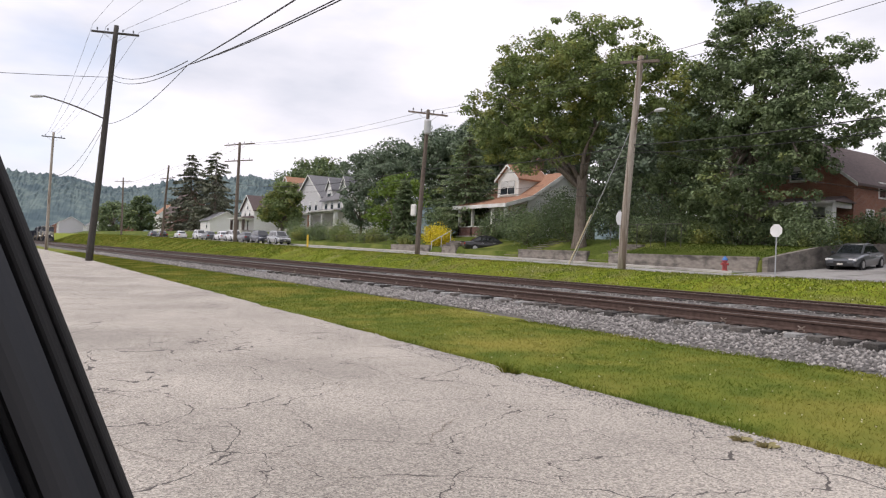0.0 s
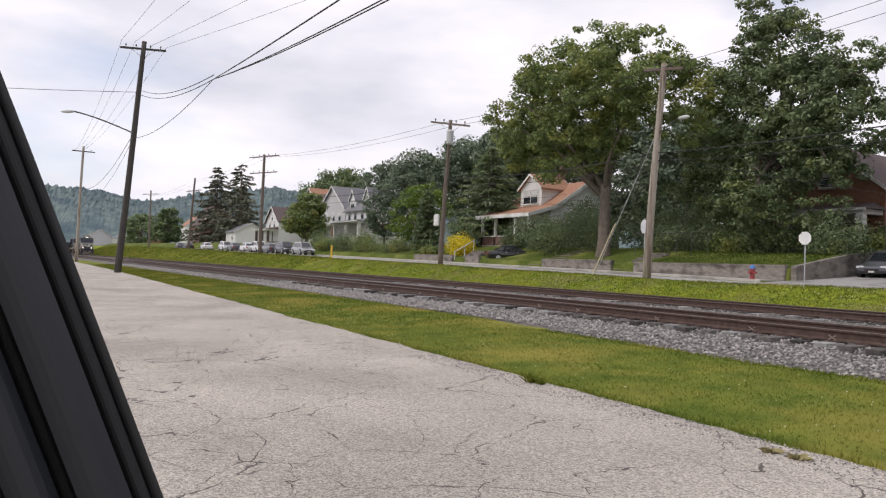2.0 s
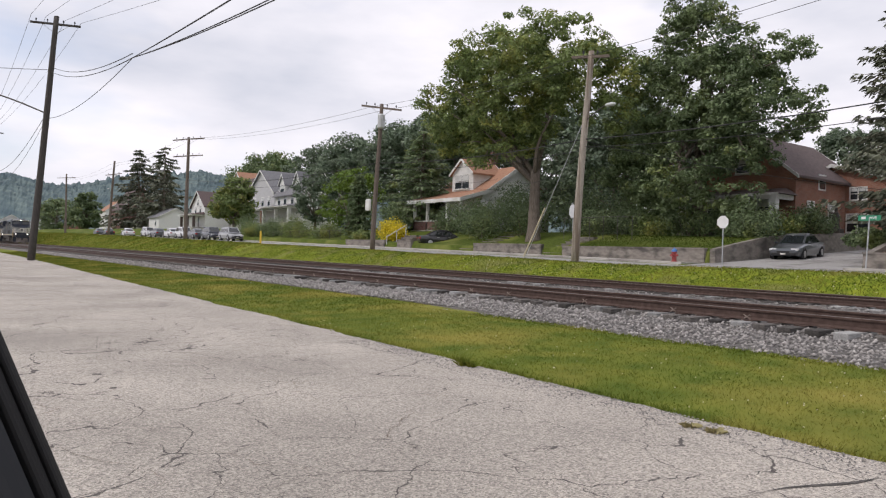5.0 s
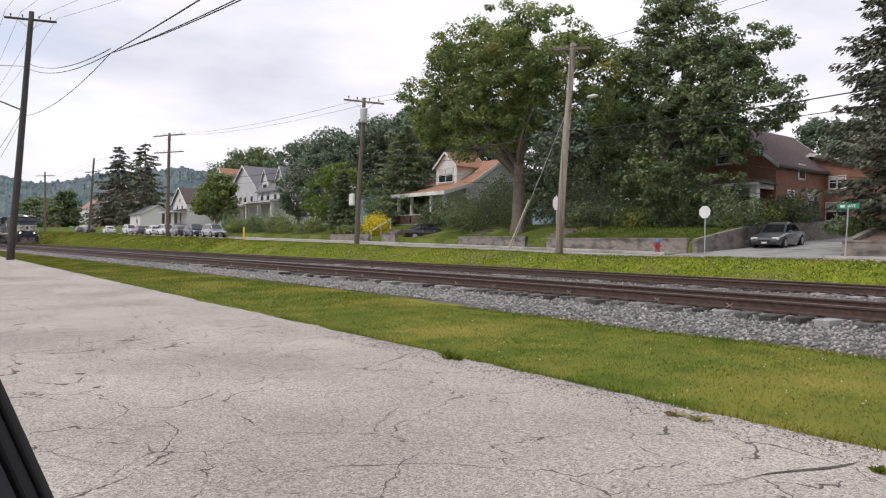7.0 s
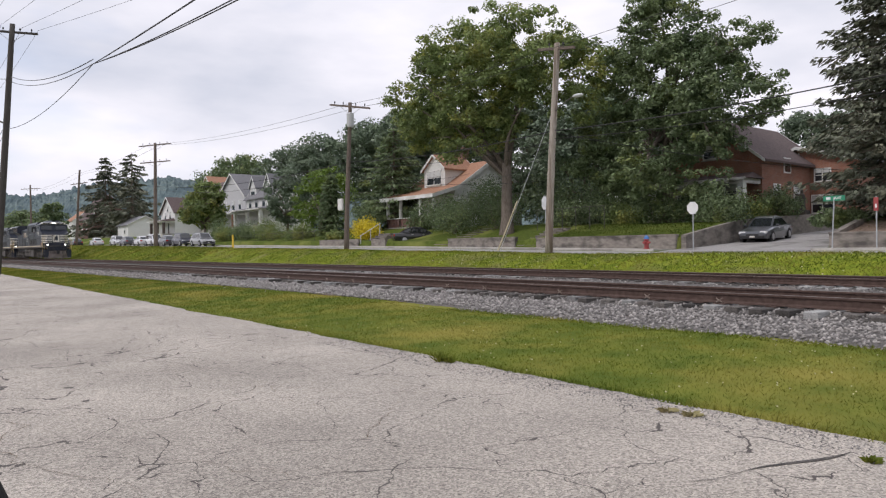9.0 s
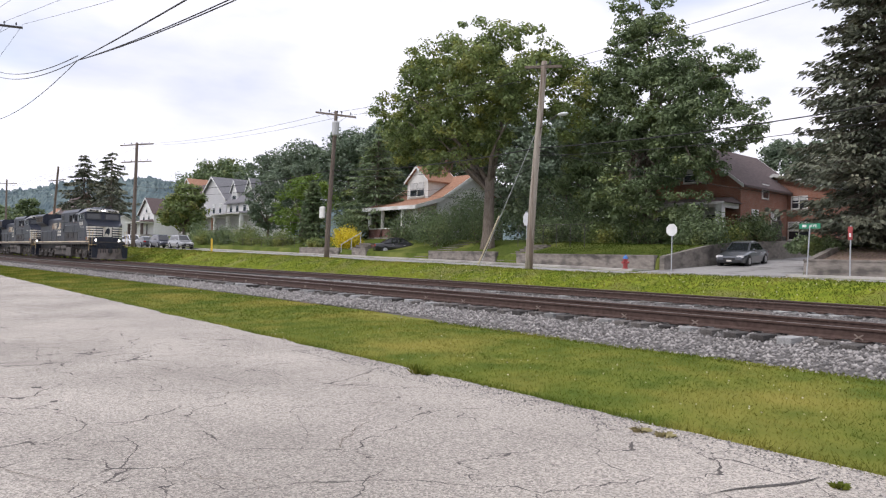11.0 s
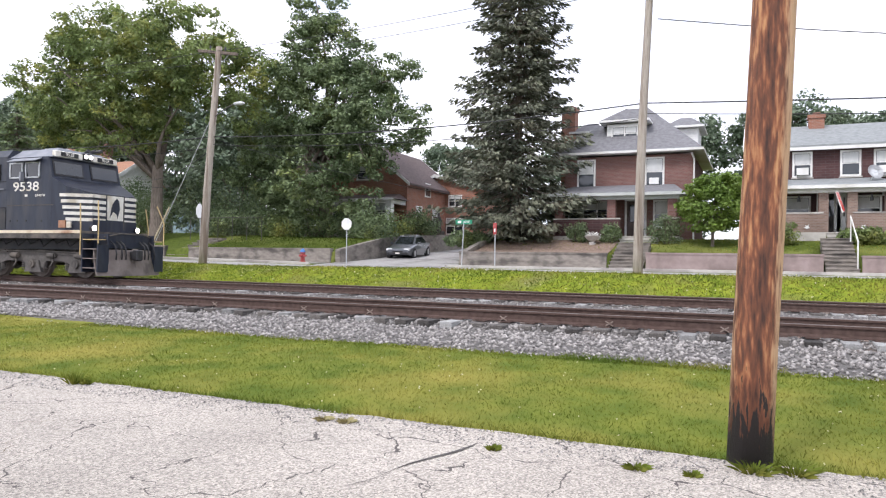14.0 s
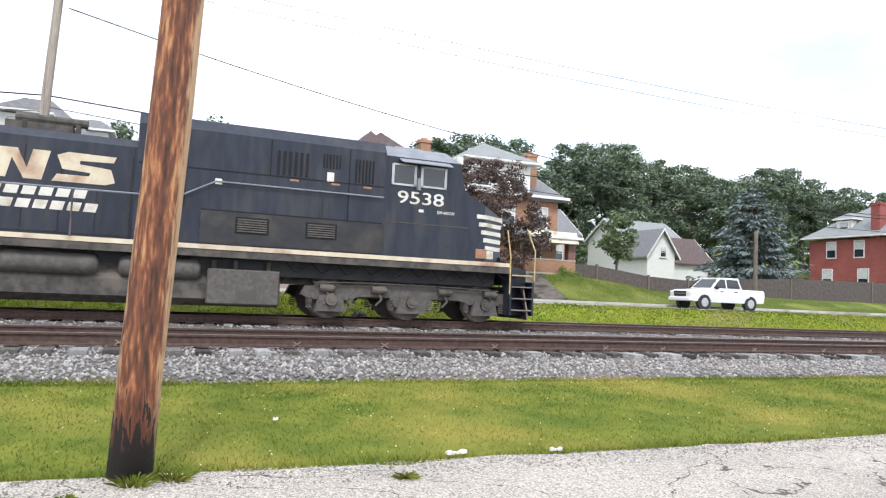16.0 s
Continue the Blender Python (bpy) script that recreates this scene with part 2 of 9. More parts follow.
M = dict(
    asphalt=asphalt_mat("worn_asphalt", (0.354, 0.322, 0.28), (0.442, 0.404, 0.352)),
    street=mat("street_asphalt", (0.30, 0.29, 0.28), (0.38, 0.37, 0.355), 6, 0.9, 0.2, 90, spots=(0.22, 0.21, 0.2)),
    concrete=mat("concrete", (0.42, 0.40, 0.36), (0.50, 0.48, 0.44), 4, 0.9, 0.2, 60, spots=(0.28, 0.26, 0.24)),
    # base colour darkened to include tree shade; the blotches are stains
    old_concrete=mat("stained_concrete", (0.20, 0.18, 0.155), (0.285, 0.255, 0.225), 3, 0.92, 0.3, 30, spots=(0.10, 0.09, 0.08), spot_scale=0.9, stretch=(1, 1, 2.2)),
    pink_wall=mat("painted_wall", (0.25, 0.195, 0.18), (0.31, 0.245, 0.23), 3, 0.9, 0.2, 40, spots=(0.17, 0.13, 0.12)),
    grass=mat("turf", (0.088, 0.128, 0.02), (0.168, 0.188, 0.032), 1.6, 0.95, spec=0.08, bump=0.5, bscale=70, spots=(0.245, 0.225, 0.05), spot_scale=0.5, spot_at=(0.47, 0.68)),
    # lawn base is lowered too, to hold some of the oak's shade
    lawn=mat("lawn", (0.06, 0.088, 0.016), (0.10, 0.13, 0.024), 5, 0.95, spec=0.08, bump=0.5, bscale=50, spots=(0.17, 0.19, 0.05), spot_scale=0.35),
    weeds=mat("bank_weeds", (0.135, 0.19, 0.018), (0.23, 0.265, 0.028), 3, 0.95, spec=0.08, bump=0.6, bscale=30, spots=(0.20, 0.20, 0.07), spot_scale=0.7, spot_at=(0.5, 0.7)),
    blade=mat("grass_blades", (0.092, 0.135, 0.02), (0.185, 0.20, 0.034), 0.8, 0.8, spec=0.08, rand=0.25, island=True, transl=0.3, spots=(0.29, 0.26, 0.06), spot_scale=0.5, spot_at=(0.48, 0.68)),
    soil=mat("soil", (0.10, 0.075, 0.05), (0.19, 0.145, 0.10), 6, 0.95, 0.5, 40),
    mulch=mat("mulch", (0.15, 0.10, 0.075), (0.27, 0.20, 0.15), 9, 0.95, 0.6, 40),
    # bed darker than the loose stones, putting shade into the gaps between them
    ballast=mat("ballast_bed", (0.075, 0.07, 0.065), (0.15, 0.14, 0.13), 22, 0.9, 0.8, 30, spots=(0.21, 0.155, 0.12), spot_scale=0.5, spot_at=(0.55, 0.8)),
    stone=mat("ballast_stone", (0.185, 0.175, 0.165), (0.34, 0.32, 0.30), 6, 0.85, rand=0.5, island=True),
    rust_stone=mat("rusty_stone", (0.22, 0.165, 0.135), (0.38, 0.31, 0.27), 6, 0.9, rand=0.4, island=True),
    rail=mat("rail_rust", (0.062, 0.036, 0.028), (0.10, 0.064, 0.052), 12, 0.75, 0.3, 60, metal=0.2),
    rail_top=mat("rail_polished", (0.27, 0.235, 0.21), (0.20, 0.16, 0.14), 9, 0.42, metal=0.8),
    tie=mat("creosote_timber", (0.055, 0.05, 0.045), (0.12, 0.11, 0.10), 9, 0.9, 0.4, 40, stretch=(6, 1, 6), rand=0.7),
    tie_pale=mat("weathered_timber", (0.22, 0.22, 0.21), (0.33, 0.33, 0.32), 9, 0.9, 0.4, 40, stretch=(6, 1, 6), rand=0.3),
    anchor=mat("anchor_steel", (0.30, 0.25, 0.215), (0.20, 0.15, 0.12), 20, 0.7, metal=0.3),
    pole=mat("old_pole_wood", (0.115, 0.088, 0.07), (0.19, 0.155, 0.13), 5, 0.9, 0.5, 30, stretch=(8, 8, 0.5)),
    pole_grey=mat("grey_pole_wood", (0.31, 0.27, 0.225), (0.43, 0.385, 0.33), 5, 0.9, 0.5, 30, stretch=(8, 8, 0.5), spots=(0.20, 0.155, 0.12), spot_scale=0.8),
    pole_dark=mat("dark_pole_wood", (0.045, 0.04, 0.037), (0.085, 0.077, 0.07), 5, 0.9, 0.5, 30, stretch=(8, 8, 0.5)),
    wire=mat("cable", (0.02, 0.02, 0.022), (0.03, 0.03, 0.03), 5, 0.7),
    steel=mat("galvanised_steel", (0.42, 0.44, 0.45), (0.52, 0.53, 0.54), 6, 0.45, metal=0.6),
    porcelain=mat("grey_enamel", (0.52, 0.54, 0.55), (0.6, 0.61, 0.62), 3, 0.4),
    white=mat("white_paint", (0.70, 0.70, 0.68), (0.78, 0.78, 0.76), 3, 0.55, spots=(0.58, 0.57, 0.53)),
    cream=mat("cream_paint", (0.68, 0.63, 0.48), (0.76, 0.70, 0.55), 3, 0.6, spots=(0.40, 0.34, 0.24), spot_scale=1.5),
    grey_trim=mat("grey_green_trim", (0.40, 0.42, 0.40), (0.47, 0.49, 0.47), 3, 0.6),
    brown_trim=mat("brown_trim", (0.075, 0.05, 0.045), (0.11, 0.08, 0.07), 3, 0.6),
    # near-black for doors inside porches; the porch shade is in the colour
    dark=mat("porch_shade", (0.04, 0.037, 0.035), (0.065, 0.06, 0.055), 3, 0.8),
    glass=glass_mat("window_glass"),
    curtain=mat("blind", (0.50, 0.51, 0.50), (0.60, 0.61, 0.60), 3, 0.7),
    shingle_grey=line_mat("grey_shingles", (0.15, 0.15, 0.16), (0.21, 0.21, 0.22), 0.13, 0.9, dark=0.75),
    shingle_pale=line_mat("pale_shingles", (0.20, 0.215, 0.215), (0.27, 0.285, 0.285), 0.13, 0.9, dark=0.8),
    shingle_brown=line_mat("brown_shingles", (0.085, 0.06, 0.058), (0.125, 0.092, 0.088), 0.13, 0.9, dark=0.75),
    shingle_red=line_mat("terracotta_shingles", (0.30, 0.155, 0.095), (0.40, 0.22, 0.14), 0.14, 0.9, dark=0.75),
    siding_white=line_mat("white_siding", (0.70, 0.70, 0.68), (0.76, 0.76, 0.74), 0.12, dark=0.72),
    siding_grey=line_mat("grey_siding", (0.46, 0.46, 0.47), (0.53, 0.53, 0.54), 0.12, dark=0.75),
    siding_yellow=line_mat("yellow_siding", (0.66, 0.50, 0.19), (0.72, 0.56, 0.24), 0.12, dark=0.78),
    fence_wood=line_mat("dark_fence_boards", (0.075, 0.062, 0.056), (0.115, 0.098, 0.09), 0.14, 0.85, vertical=True, dark=0.5),
    brick_dark=brick_mat("dark_red_brick", (0.15, 0.062, 0.05), (0.20, 0.09, 0.075), (0.21, 0.165, 0.15)),
    brick_maroon=brick_mat("maroon_brick", (0.062, 0.026, 0.026), (0.09, 0.041, 0.039), (0.10, 0.075, 0.072), 0.4, 0.13),
    brick_orange=brick_mat("orange_brick", (0.32, 0.15, 0.08), (0.40, 0.21, 0.12), (0.33, 0.24, 0.18)),
    brick_red=brick_mat("red_brick", (0.26, 0.095, 0.055), (0.34, 0.145, 0.09), (0.33, 0.25, 0.21)),
    brick_brightred=brick_mat("painted_red_brick", (0.27, 0.06, 0.05), (0.33, 0.085, 0.07), (0.28, 0.12, 0.1)),
    brick_tan=brick_mat("tan_brick", (0.19, 0.12, 0.09), (0.27, 0.18, 0.14), (0.29, 0.25, 0.22)),
    black=mat("loco_black", (0.015, 0.019, 0.033), (0.025, 0.031, 0.048), 2.5, 0.38, 0.05, 30, spots=(0.050, 0.050, 0.053), spot_scale=1.1, spot_at=(0.50, 0.78), spec=0.4, stretch=(2.2, 2.2, 0.5)),
    grime=mat("grimy_underframe", (0.05, 0.046, 0.042), (0.10, 0.09, 0.08), 6, 0.85, 0.3, 30, spots=(0.14, 0.12, 0.10), spot_scale=1.4),
    loco_dust=mat("loco_dust", (0.018, 0.019, 0.024), (0.032, 0.031, 0.032), 3, 0.6, 0.1, 30, spots=(0.055, 0.05, 0.045), spot_scale=1.2),
    seal=mat("window_seal", (0.006, 0.006, 0.007), (0.010, 0.010, 0.011), 4, 0.8, 0.1, 200),
    # near-black, so the pillar colour includes shade from the unbuilt car body
    door_paint=mat("door_paint", (0.009, 0.011, 0.015), (0.013, 0.015, 0.02), 3, 0.5),
    truck=mat("dusty_truck_steel", (0.085, 0.077, 0.07), (0.125, 0.115, 0.105), 9, 0.85, 0.3, 30, spots=(0.085, 0.077, 0.07), spot_scale=2.5),
    plow=mat("rusty_plow", (0.15, 0.125, 0.11), (0.215, 0.185, 0.165), 3, 0.8, 0.2, 30, spots=(0.09, 0.075, 0.065), spot_scale=1.4),
    loco_white=mat("loco_white", (0.66, 0.64, 0.57), (0.74, 0.72, 0.66), 5, 0.5, spots=(0.48, 0.43, 0.33), spot_scale=1.8),
    loco_gold=mat("weathered_stripe", (0.60, 0.51, 0.36), (0.68, 0.60, 0.46), 4, 0.6, spots=(0.32, 0.16, 0.09), spot_scale=0.9),
    roof_grey=mat("cab_roof_grey", (0.17, 0.185, 0.21), (0.24, 0.25, 0.275), 3, 0.6),
    rust=mat("rust_patch", (0.30, 0.15, 0.085), (0.38, 0.21, 0.13), 9, 0.85),
    handrail=mat("handrail_paint", (0.45, 0.33, 0.14), (0.55, 0.42, 0.22), 5, 0.6),
    tyre=mat("rubber", (0.018, 0.018, 0.019), (0.03, 0.03, 0.03), 9, 0.85),
    rim=mat("alloy", (0.42, 0.43, 0.44), (0.50, 0.5, 0.51), 5, 0.35, metal=0.7),
    trim_black=mat("black_plastic", (0.018, 0.018, 0.02), (0.03, 0.03, 0.032), 6, 0.55, 0.1, 200),
    car_glass=glass_mat("car_glass", (0.015, 0.018, 0.02), 0.04),
    lamp_glass=mat("lamp_glass", (0.7, 0.7, 0.7), (0.8, 0.8, 0.8), 3, 0.1),
    tail=mat("tail_lamp", (0.35, 0.015, 0.015), (0.45, 0.02, 0.02), 3, 0.2),
    headlight=glow_mat("headlight", (1.0, 0.95, 0.85), 3.5),
    yellow=mat("yellow_sleeve", (0.72, 0.46, 0.04), (0.78, 0.52, 0.06), 4, 0.5),
    pale_sleeve=mat("pale_sleeve", (0.60, 0.52, 0.36), (0.66, 0.58, 0.42), 4, 0.5),
    # grass colour with the oak's shade mixed in
    shade_tinted_blade=mat("shade_tinted_grass", (0.05, 0.08, 0.015), (0.095, 0.125, 0.025), 0.6, 0.8, spec=0.08, rand=0.25, island=True, transl=0.25),
    clover=mat("clover_heads", (0.62, 0.60, 0.34), (0.72, 0.70, 0.52), 5, 0.8),
    dry=mat("dry_weed", (0.26, 0.235, 0.10), (0.36, 0.31, 0.16), 3, 0.85, rand=0.3, island=True),
    sign_red=mat("faded_sign_red", (0.30, 0.045, 0.045), (0.36, 0.07, 0.065), 4, 0.5),
    red=mat("red_paint", (0.52, 0.035, 0.03), (0.6, 0.05, 0.04), 4, 0.5),
    blue=mat("blue_paint", (0.05, 0.17, 0.45), (0.07, 0.21, 0.5), 4, 0.5),
    green_sign=mat("green_sign", (0.02, 0.22, 0.12), (0.03, 0.25, 0.14), 4, 0.4),
    bark=mat("bark", (0.115, 0.092, 0.072), (0.21, 0.175, 0.145), 4, 0.95, 0.8, 14, stretch=(4, 4, 0.7)),
    leaf=mat("leaf_green", (0.14, 0.195, 0.066), (0.225, 0.285, 0.098), 0.35, 0.6, rand=0.4, island=True, transl=0.36, spots=(0.275, 0.285, 0.07), spot_scale=0.5, spot_at=(0.50, 0.64)),
    leaf_deep=mat("leaf_deep_green", (0.115, 0.168, 0.078), (0.19, 0.245, 0.112), 0.35, 0.6, rand=0.4, island=True, transl=0.27, spots=(0.19, 0.225, 0.06), spot_scale=0.4, spot_at=(0.57, 0.68)),
    # foliage of farther trees, lightened and blued so haze sits in the colour
    leaf_hazed=mat("leaf_grey_green_haze", (0.108, 0.155, 0.098), (0.18, 0.232, 0.145), 0.3, 0.6, rand=0.4, island=True, transl=0.25),
    leaf_lime=mat("leaf_lime", (0.12, 0.20, 0.03), (0.19, 0.27, 0.045), 0.4, 0.6, rand=0.35, island=True, transl=0.3),
    leaf_yellow=mat("leaf_yellow", (0.62, 0.50, 0.02), (0.72, 0.60, 0.04), 0.6, 0.6, rand=0.3, island=True, transl=0.3),
    leaf_maple=mat("leaf_dull_red", (0.075, 0.052, 0.045), (0.13, 0.085, 0.07), 0.5, 0.6, rand=0.4, island=True, transl=0.2),
    needle=mat("spruce_needles", (0.085, 0.100, 0.068), (0.155, 0.165, 0.11), 0.4, 0.7, rand=0.45, island=True, spots=(0.105, 0.085, 0.05), spot_scale=0.5, spot_at=(0.55, 0.75)),
    needle_blue=mat("blue_spruce_needles", (0.10, 0.135, 0.13), (0.17, 0.215, 0.21), 0.5, 0.7, rand=0.35, island=True),
    forest=mat("far_woods", (0.045, 0.085, 0.05), (0.085, 0.13, 0.075), 0.06, 0.95, 0.6, 0.2, spots=(0.03, 0.06, 0.045), spot_scale=0.03),
    # distance haze is put into this colour: bluer and paler than woods
    forest_far=mat("haze_tinted_woods", (0.075, 0.115, 0.125), (0.145, 0.195, 0.185), 0.06, 0.95, spots=(0.06, 0.098, 0.115), spot_scale=0.014),
)


# ---- mesh helpers ----
def mesh_object(name, bm, material, parent=None, label="", smooth=False):
    me = bpy.data.meshes.new(name)
    bm.normal_update()
    bm.to_mesh(me)
    bm.free()
    me.materials.append(M[material] if isinstance(material, str) else material)
    if smooth:
        me.shade_smooth()
    ob = new(name, me)
    if parent:
        ob.parent = parent
    if label:
        ob["label"] = label
    return ob


def part(name, bm, material, parent, label="", smooth=False):
    return mesh_object(name, bm, material, parent, label, smooth)


def thing(name, m, label, category, group=""):
    ob = new(name)
    ob.empty_display_size = 0.2
    ob.matrix_basis = m
    return tagged(ob, label, category, group)


def raw_mesh(name, verts, faces, material, parent=None, smooth=False):
    me = bpy.data.meshes.new(name)
    me.from_pydata(verts, [], faces)
    me.materials.append(M[material])
    if smooth:
        me.shade_smooth()
    ob = new(name, me)
    if parent:
        ob.parent = parent
    return ob


def quad_soup(name, corners, material, parent=None):
    """corners: (n, k, 3) array of separate k-gons."""
    n, k = corners.shape[:2]
    me = bpy.data.meshes.new(name)
    me.vertices.add(n * k)
    me.vertices.foreach_set("co", np.ascontiguousarray(corners, dtype=np.float32).ravel())
    me.loops.add(n * k)
    me.loops.foreach_set("vertex_index", np.arange(n * k, dtype=np.int32))
    me.polygons.add(n)
    me.polygons.foreach_set("loop_start", np.arange(0, n * k, k, dtype=np.int32))
    me.update(calc_edges=True)
    me.materials.append(M[material])
    ob = new(name, me)
    if parent:
        ob.parent = parent
    return ob


def hull(bm, pts, faces):
    vs = [bm.verts.new(p) for p in pts]
    for f in faces:
        bm.faces.new([vs[i] for i in f])


def box(bm, x0, x1, y0, y1, z0, z1, bevel=0.0):
    if x0 > x1:
        x0, x1 = x1, x0
    if y0 > y1:
        y0, y1 = y1, y0
    if not bevel:
        hull(bm, [(x0, y0, z0), (x1, y0, z0), (x1, y1, z0), (x0, y1, z0), (x0, y0, z1), (x1, y0, z1), (x1, y1, z1), (x0, y1, z1)],
             [(3, 2, 1, 0), (4, 5, 6, 7), (0, 1, 5, 4), (1, 2, 6, 5), (2, 3, 7, 6), (3, 0, 4, 7)])
        return
    b = bevel
    loops = []
    for z, i in ((z0, b), (z0 + b, 0), (z1 - b, 0), (z1, b)):
        c = b + i
        loops.append([(x0 + c, y0 + i, z), (x1 - c, y0 + i, z), (x1 - i, y0 + c, z), (x1 - i, y1 - c, z), (x1 - c, y1 - i, z), (x0 + c, y1 - i, z), (x0 + i, y1 - c, z), (x0 + i, y0 + c, z)])
    skin(bm, loops)


def skin(bm, loops, caps=True, closed=True):
    """Quads between successive loops of equally many points."""
    rings = [[bm.verts.new(p) for p in lp] for lp in loops]
    n = len(rings[0])
    for a, b in zip(rings, rings[1:]):
        for i in range(n if closed else n - 1):
            j = (i + 1) % n
            bm.faces.new((a[i], a[j], b[j], b[i]))
    if caps and closed:
        bm.faces.new(rings[0][::-1])
        bm.faces.new(rings[-1])


def tube(bm, p0, p1, r0, r1=None, n=8):
    r0, r1 = float(r0), float(r0 if r1 is None else r1)
    p0, p1 = Vector(p0), Vector(p1)
    d = (p1 - p0).normalized()
    u = d.orthogonal().normalized()
    v = d.cross(u)
    skin(bm, [[p + r * (math.cos(a) * u + math.sin(a) * v) for a in [2 * math.pi * k / n for k in range(n)]] for p, r in ((p0, r0), (p1, r1))])


def pipe(bm, pts, r, n=6):
    for a, b in zip(pts, pts[1:]):
        tube(bm, a, b, r, r, n)


def prism(bm, outline, a0, a1, axis="y"):
    """outline: points in the plane across axis (x,z for y; y,z for x; x,y for z), drawn out from a0 to a1."""
    def at(p, a):
        return {"y": (p[0], a, p[1]), "x": (a, p[0], p[1]), "z": (p[0], p[1], a)}[axis]
    skin(bm, [[at(p, a) for p in outline] for a in (a0, a1)])


def fixed(bm):
    bmesh.ops.recalc_face_normals(bm, faces=bm.faces[:])
    return bm


def new_bm():
    return bmesh.new()


def one_box(*a, **k):
    bm = new_bm()
    box(bm, *a, **k)
    return bm


# ---- the lie of the land ----
RAIL_TOP, NEAR_TRACK, FAR_TRACK = 0.491, 12.51, 19.05
WALL_Y = 33.0


def street_z(x):
    return float(np.interp(x, [-900, -400, -183, -120, -85, -41, -22, 400], [7.5, 4.5, 2.85, 2.3, 1.85, 1.28, 1.0, 1.0]))


_X = np.arange(-4010.0, 4011.0, 2.0)


def _eased(xs, ys):
    """A plan line through a few offsets, rounded off over about twenty metres."""
    v = np.interp(_X, xs, ys)
    return np.convolve(np.pad(v, 5, "edge"), np.ones(11) / 11, "valid")


_RAILS = _eased([-4000, -900, -400, -235, -204, -173, -135, -105, -66, -51, -35, -13, 0], [-36, -13, -9.6, -7.85, -7.2, -6.25, -4.85, -3.75, -2.3, -1.7, -0.95, -0.35, 0.0])
_ROAD = _eased([-4000, -900, -400, -235, -204, -173, -135, -105, -60], [-34, -11, -7.4, -5.6, -5.0, -4.2, -2.5, -1.0, 0.0])


def bend(x):
    """How far the tracks swing towards the near road, west of the houses."""
    return np.interp(x, _X, _RAILS)


def road_bend(x):
    return np.interp(x, _X, _ROAD)


def laid(x, v):
    """The true y of a strip that lies at v where the tracks are straight."""
    a, b = road_bend(x), bend(x)
    w = np.clip((np.asarray(v, float) - 5.6) / 3.8, 0, 1)
    near = a + (b - a) * w
    return v + near * np.clip((23.9 - np.asarray(v, float)) / 3.0, 0, 1)


def smooth01(a, b, v):
    t = min(1.0, max(0.0, (v - a) / (b - a)))
    return t * t * (3 - 2 * t)


def bank_top(x):
    return street_z(x) + 0.03 + 0.05 * noise.noise((x * 0.13, 3.0, 0)) + 0.03 * noise.noise((x * 0.6, 1.0, 0))


STAIR_CUTS = ((-6.42, -4.68, 35.4), (2.56, 3.94, 35.7))  # x from, x to, y to


def ground_z(x, y):
    s = street_z(x)
    if x < 4 and y < 23.9:
        a, b = float(road_bend(x)), float(bend(x))
        y = float(np.interp(y, [-1000 + a, 5.6 + a, 9.4 + b, 20.9 + b, 23.9], [-1000, 5.6, 9.4, 20.9, 23.9]))
    if y <= 5.6:
        return -0.035
    if y <= 9.4:
        return -0.035 + 0.135 * smooth01(5.4, 9.4, y) + 0.012 * noise.noise((x * 0.7, y * 0.7, 0))
    if y <= 20.9:
        return 0.10 + 0.08 * smooth01(9.4, 11, y)
    if y <= 23.9:
        return 0.18 + (bank_top(x) - 0.18) * smooth01(20.6, 23.7, y) + 0.05 * noise.noise((x * 0.5, y * 0.6, 2)) * smooth01(20.9, 22, y) * (1 - smooth01(23, 23.9, y))
    if y <= 31.3:
        return s - 0.06
    if -21.7 < x < -14.0 and y < 120:
        return s - 0.04 + 0.065 * max(0.0, y - 31.3)
    if y <= 33.1:
        return s + 0.06
    for x0, x1, y1 in STAIR_CUTS:
        if x0 < x < x1 and y < y1:
            return s + 0.02
    if x >= 8.0:
        z = s + 0.08 + (1.55 - 0.75 * smooth01(24, 32, x)) * smooth01(33.0, 37.6, y)
    elif x > -33.2:
        z = s + 0.72 + 0.95 * smooth01(33.2, 38.6, y)
    else:
        z = s + 0.55 + 1.3 * smooth01(33.3, 40.0, y)
    z += 0.03 * max(0.0, min(y, 200) - 42) + 13 * smooth01(66, 170, y) * smooth01(-10, 50, x)
    return z + 0.05 * noise.noise((x * 0.25, y * 0.25, 5))


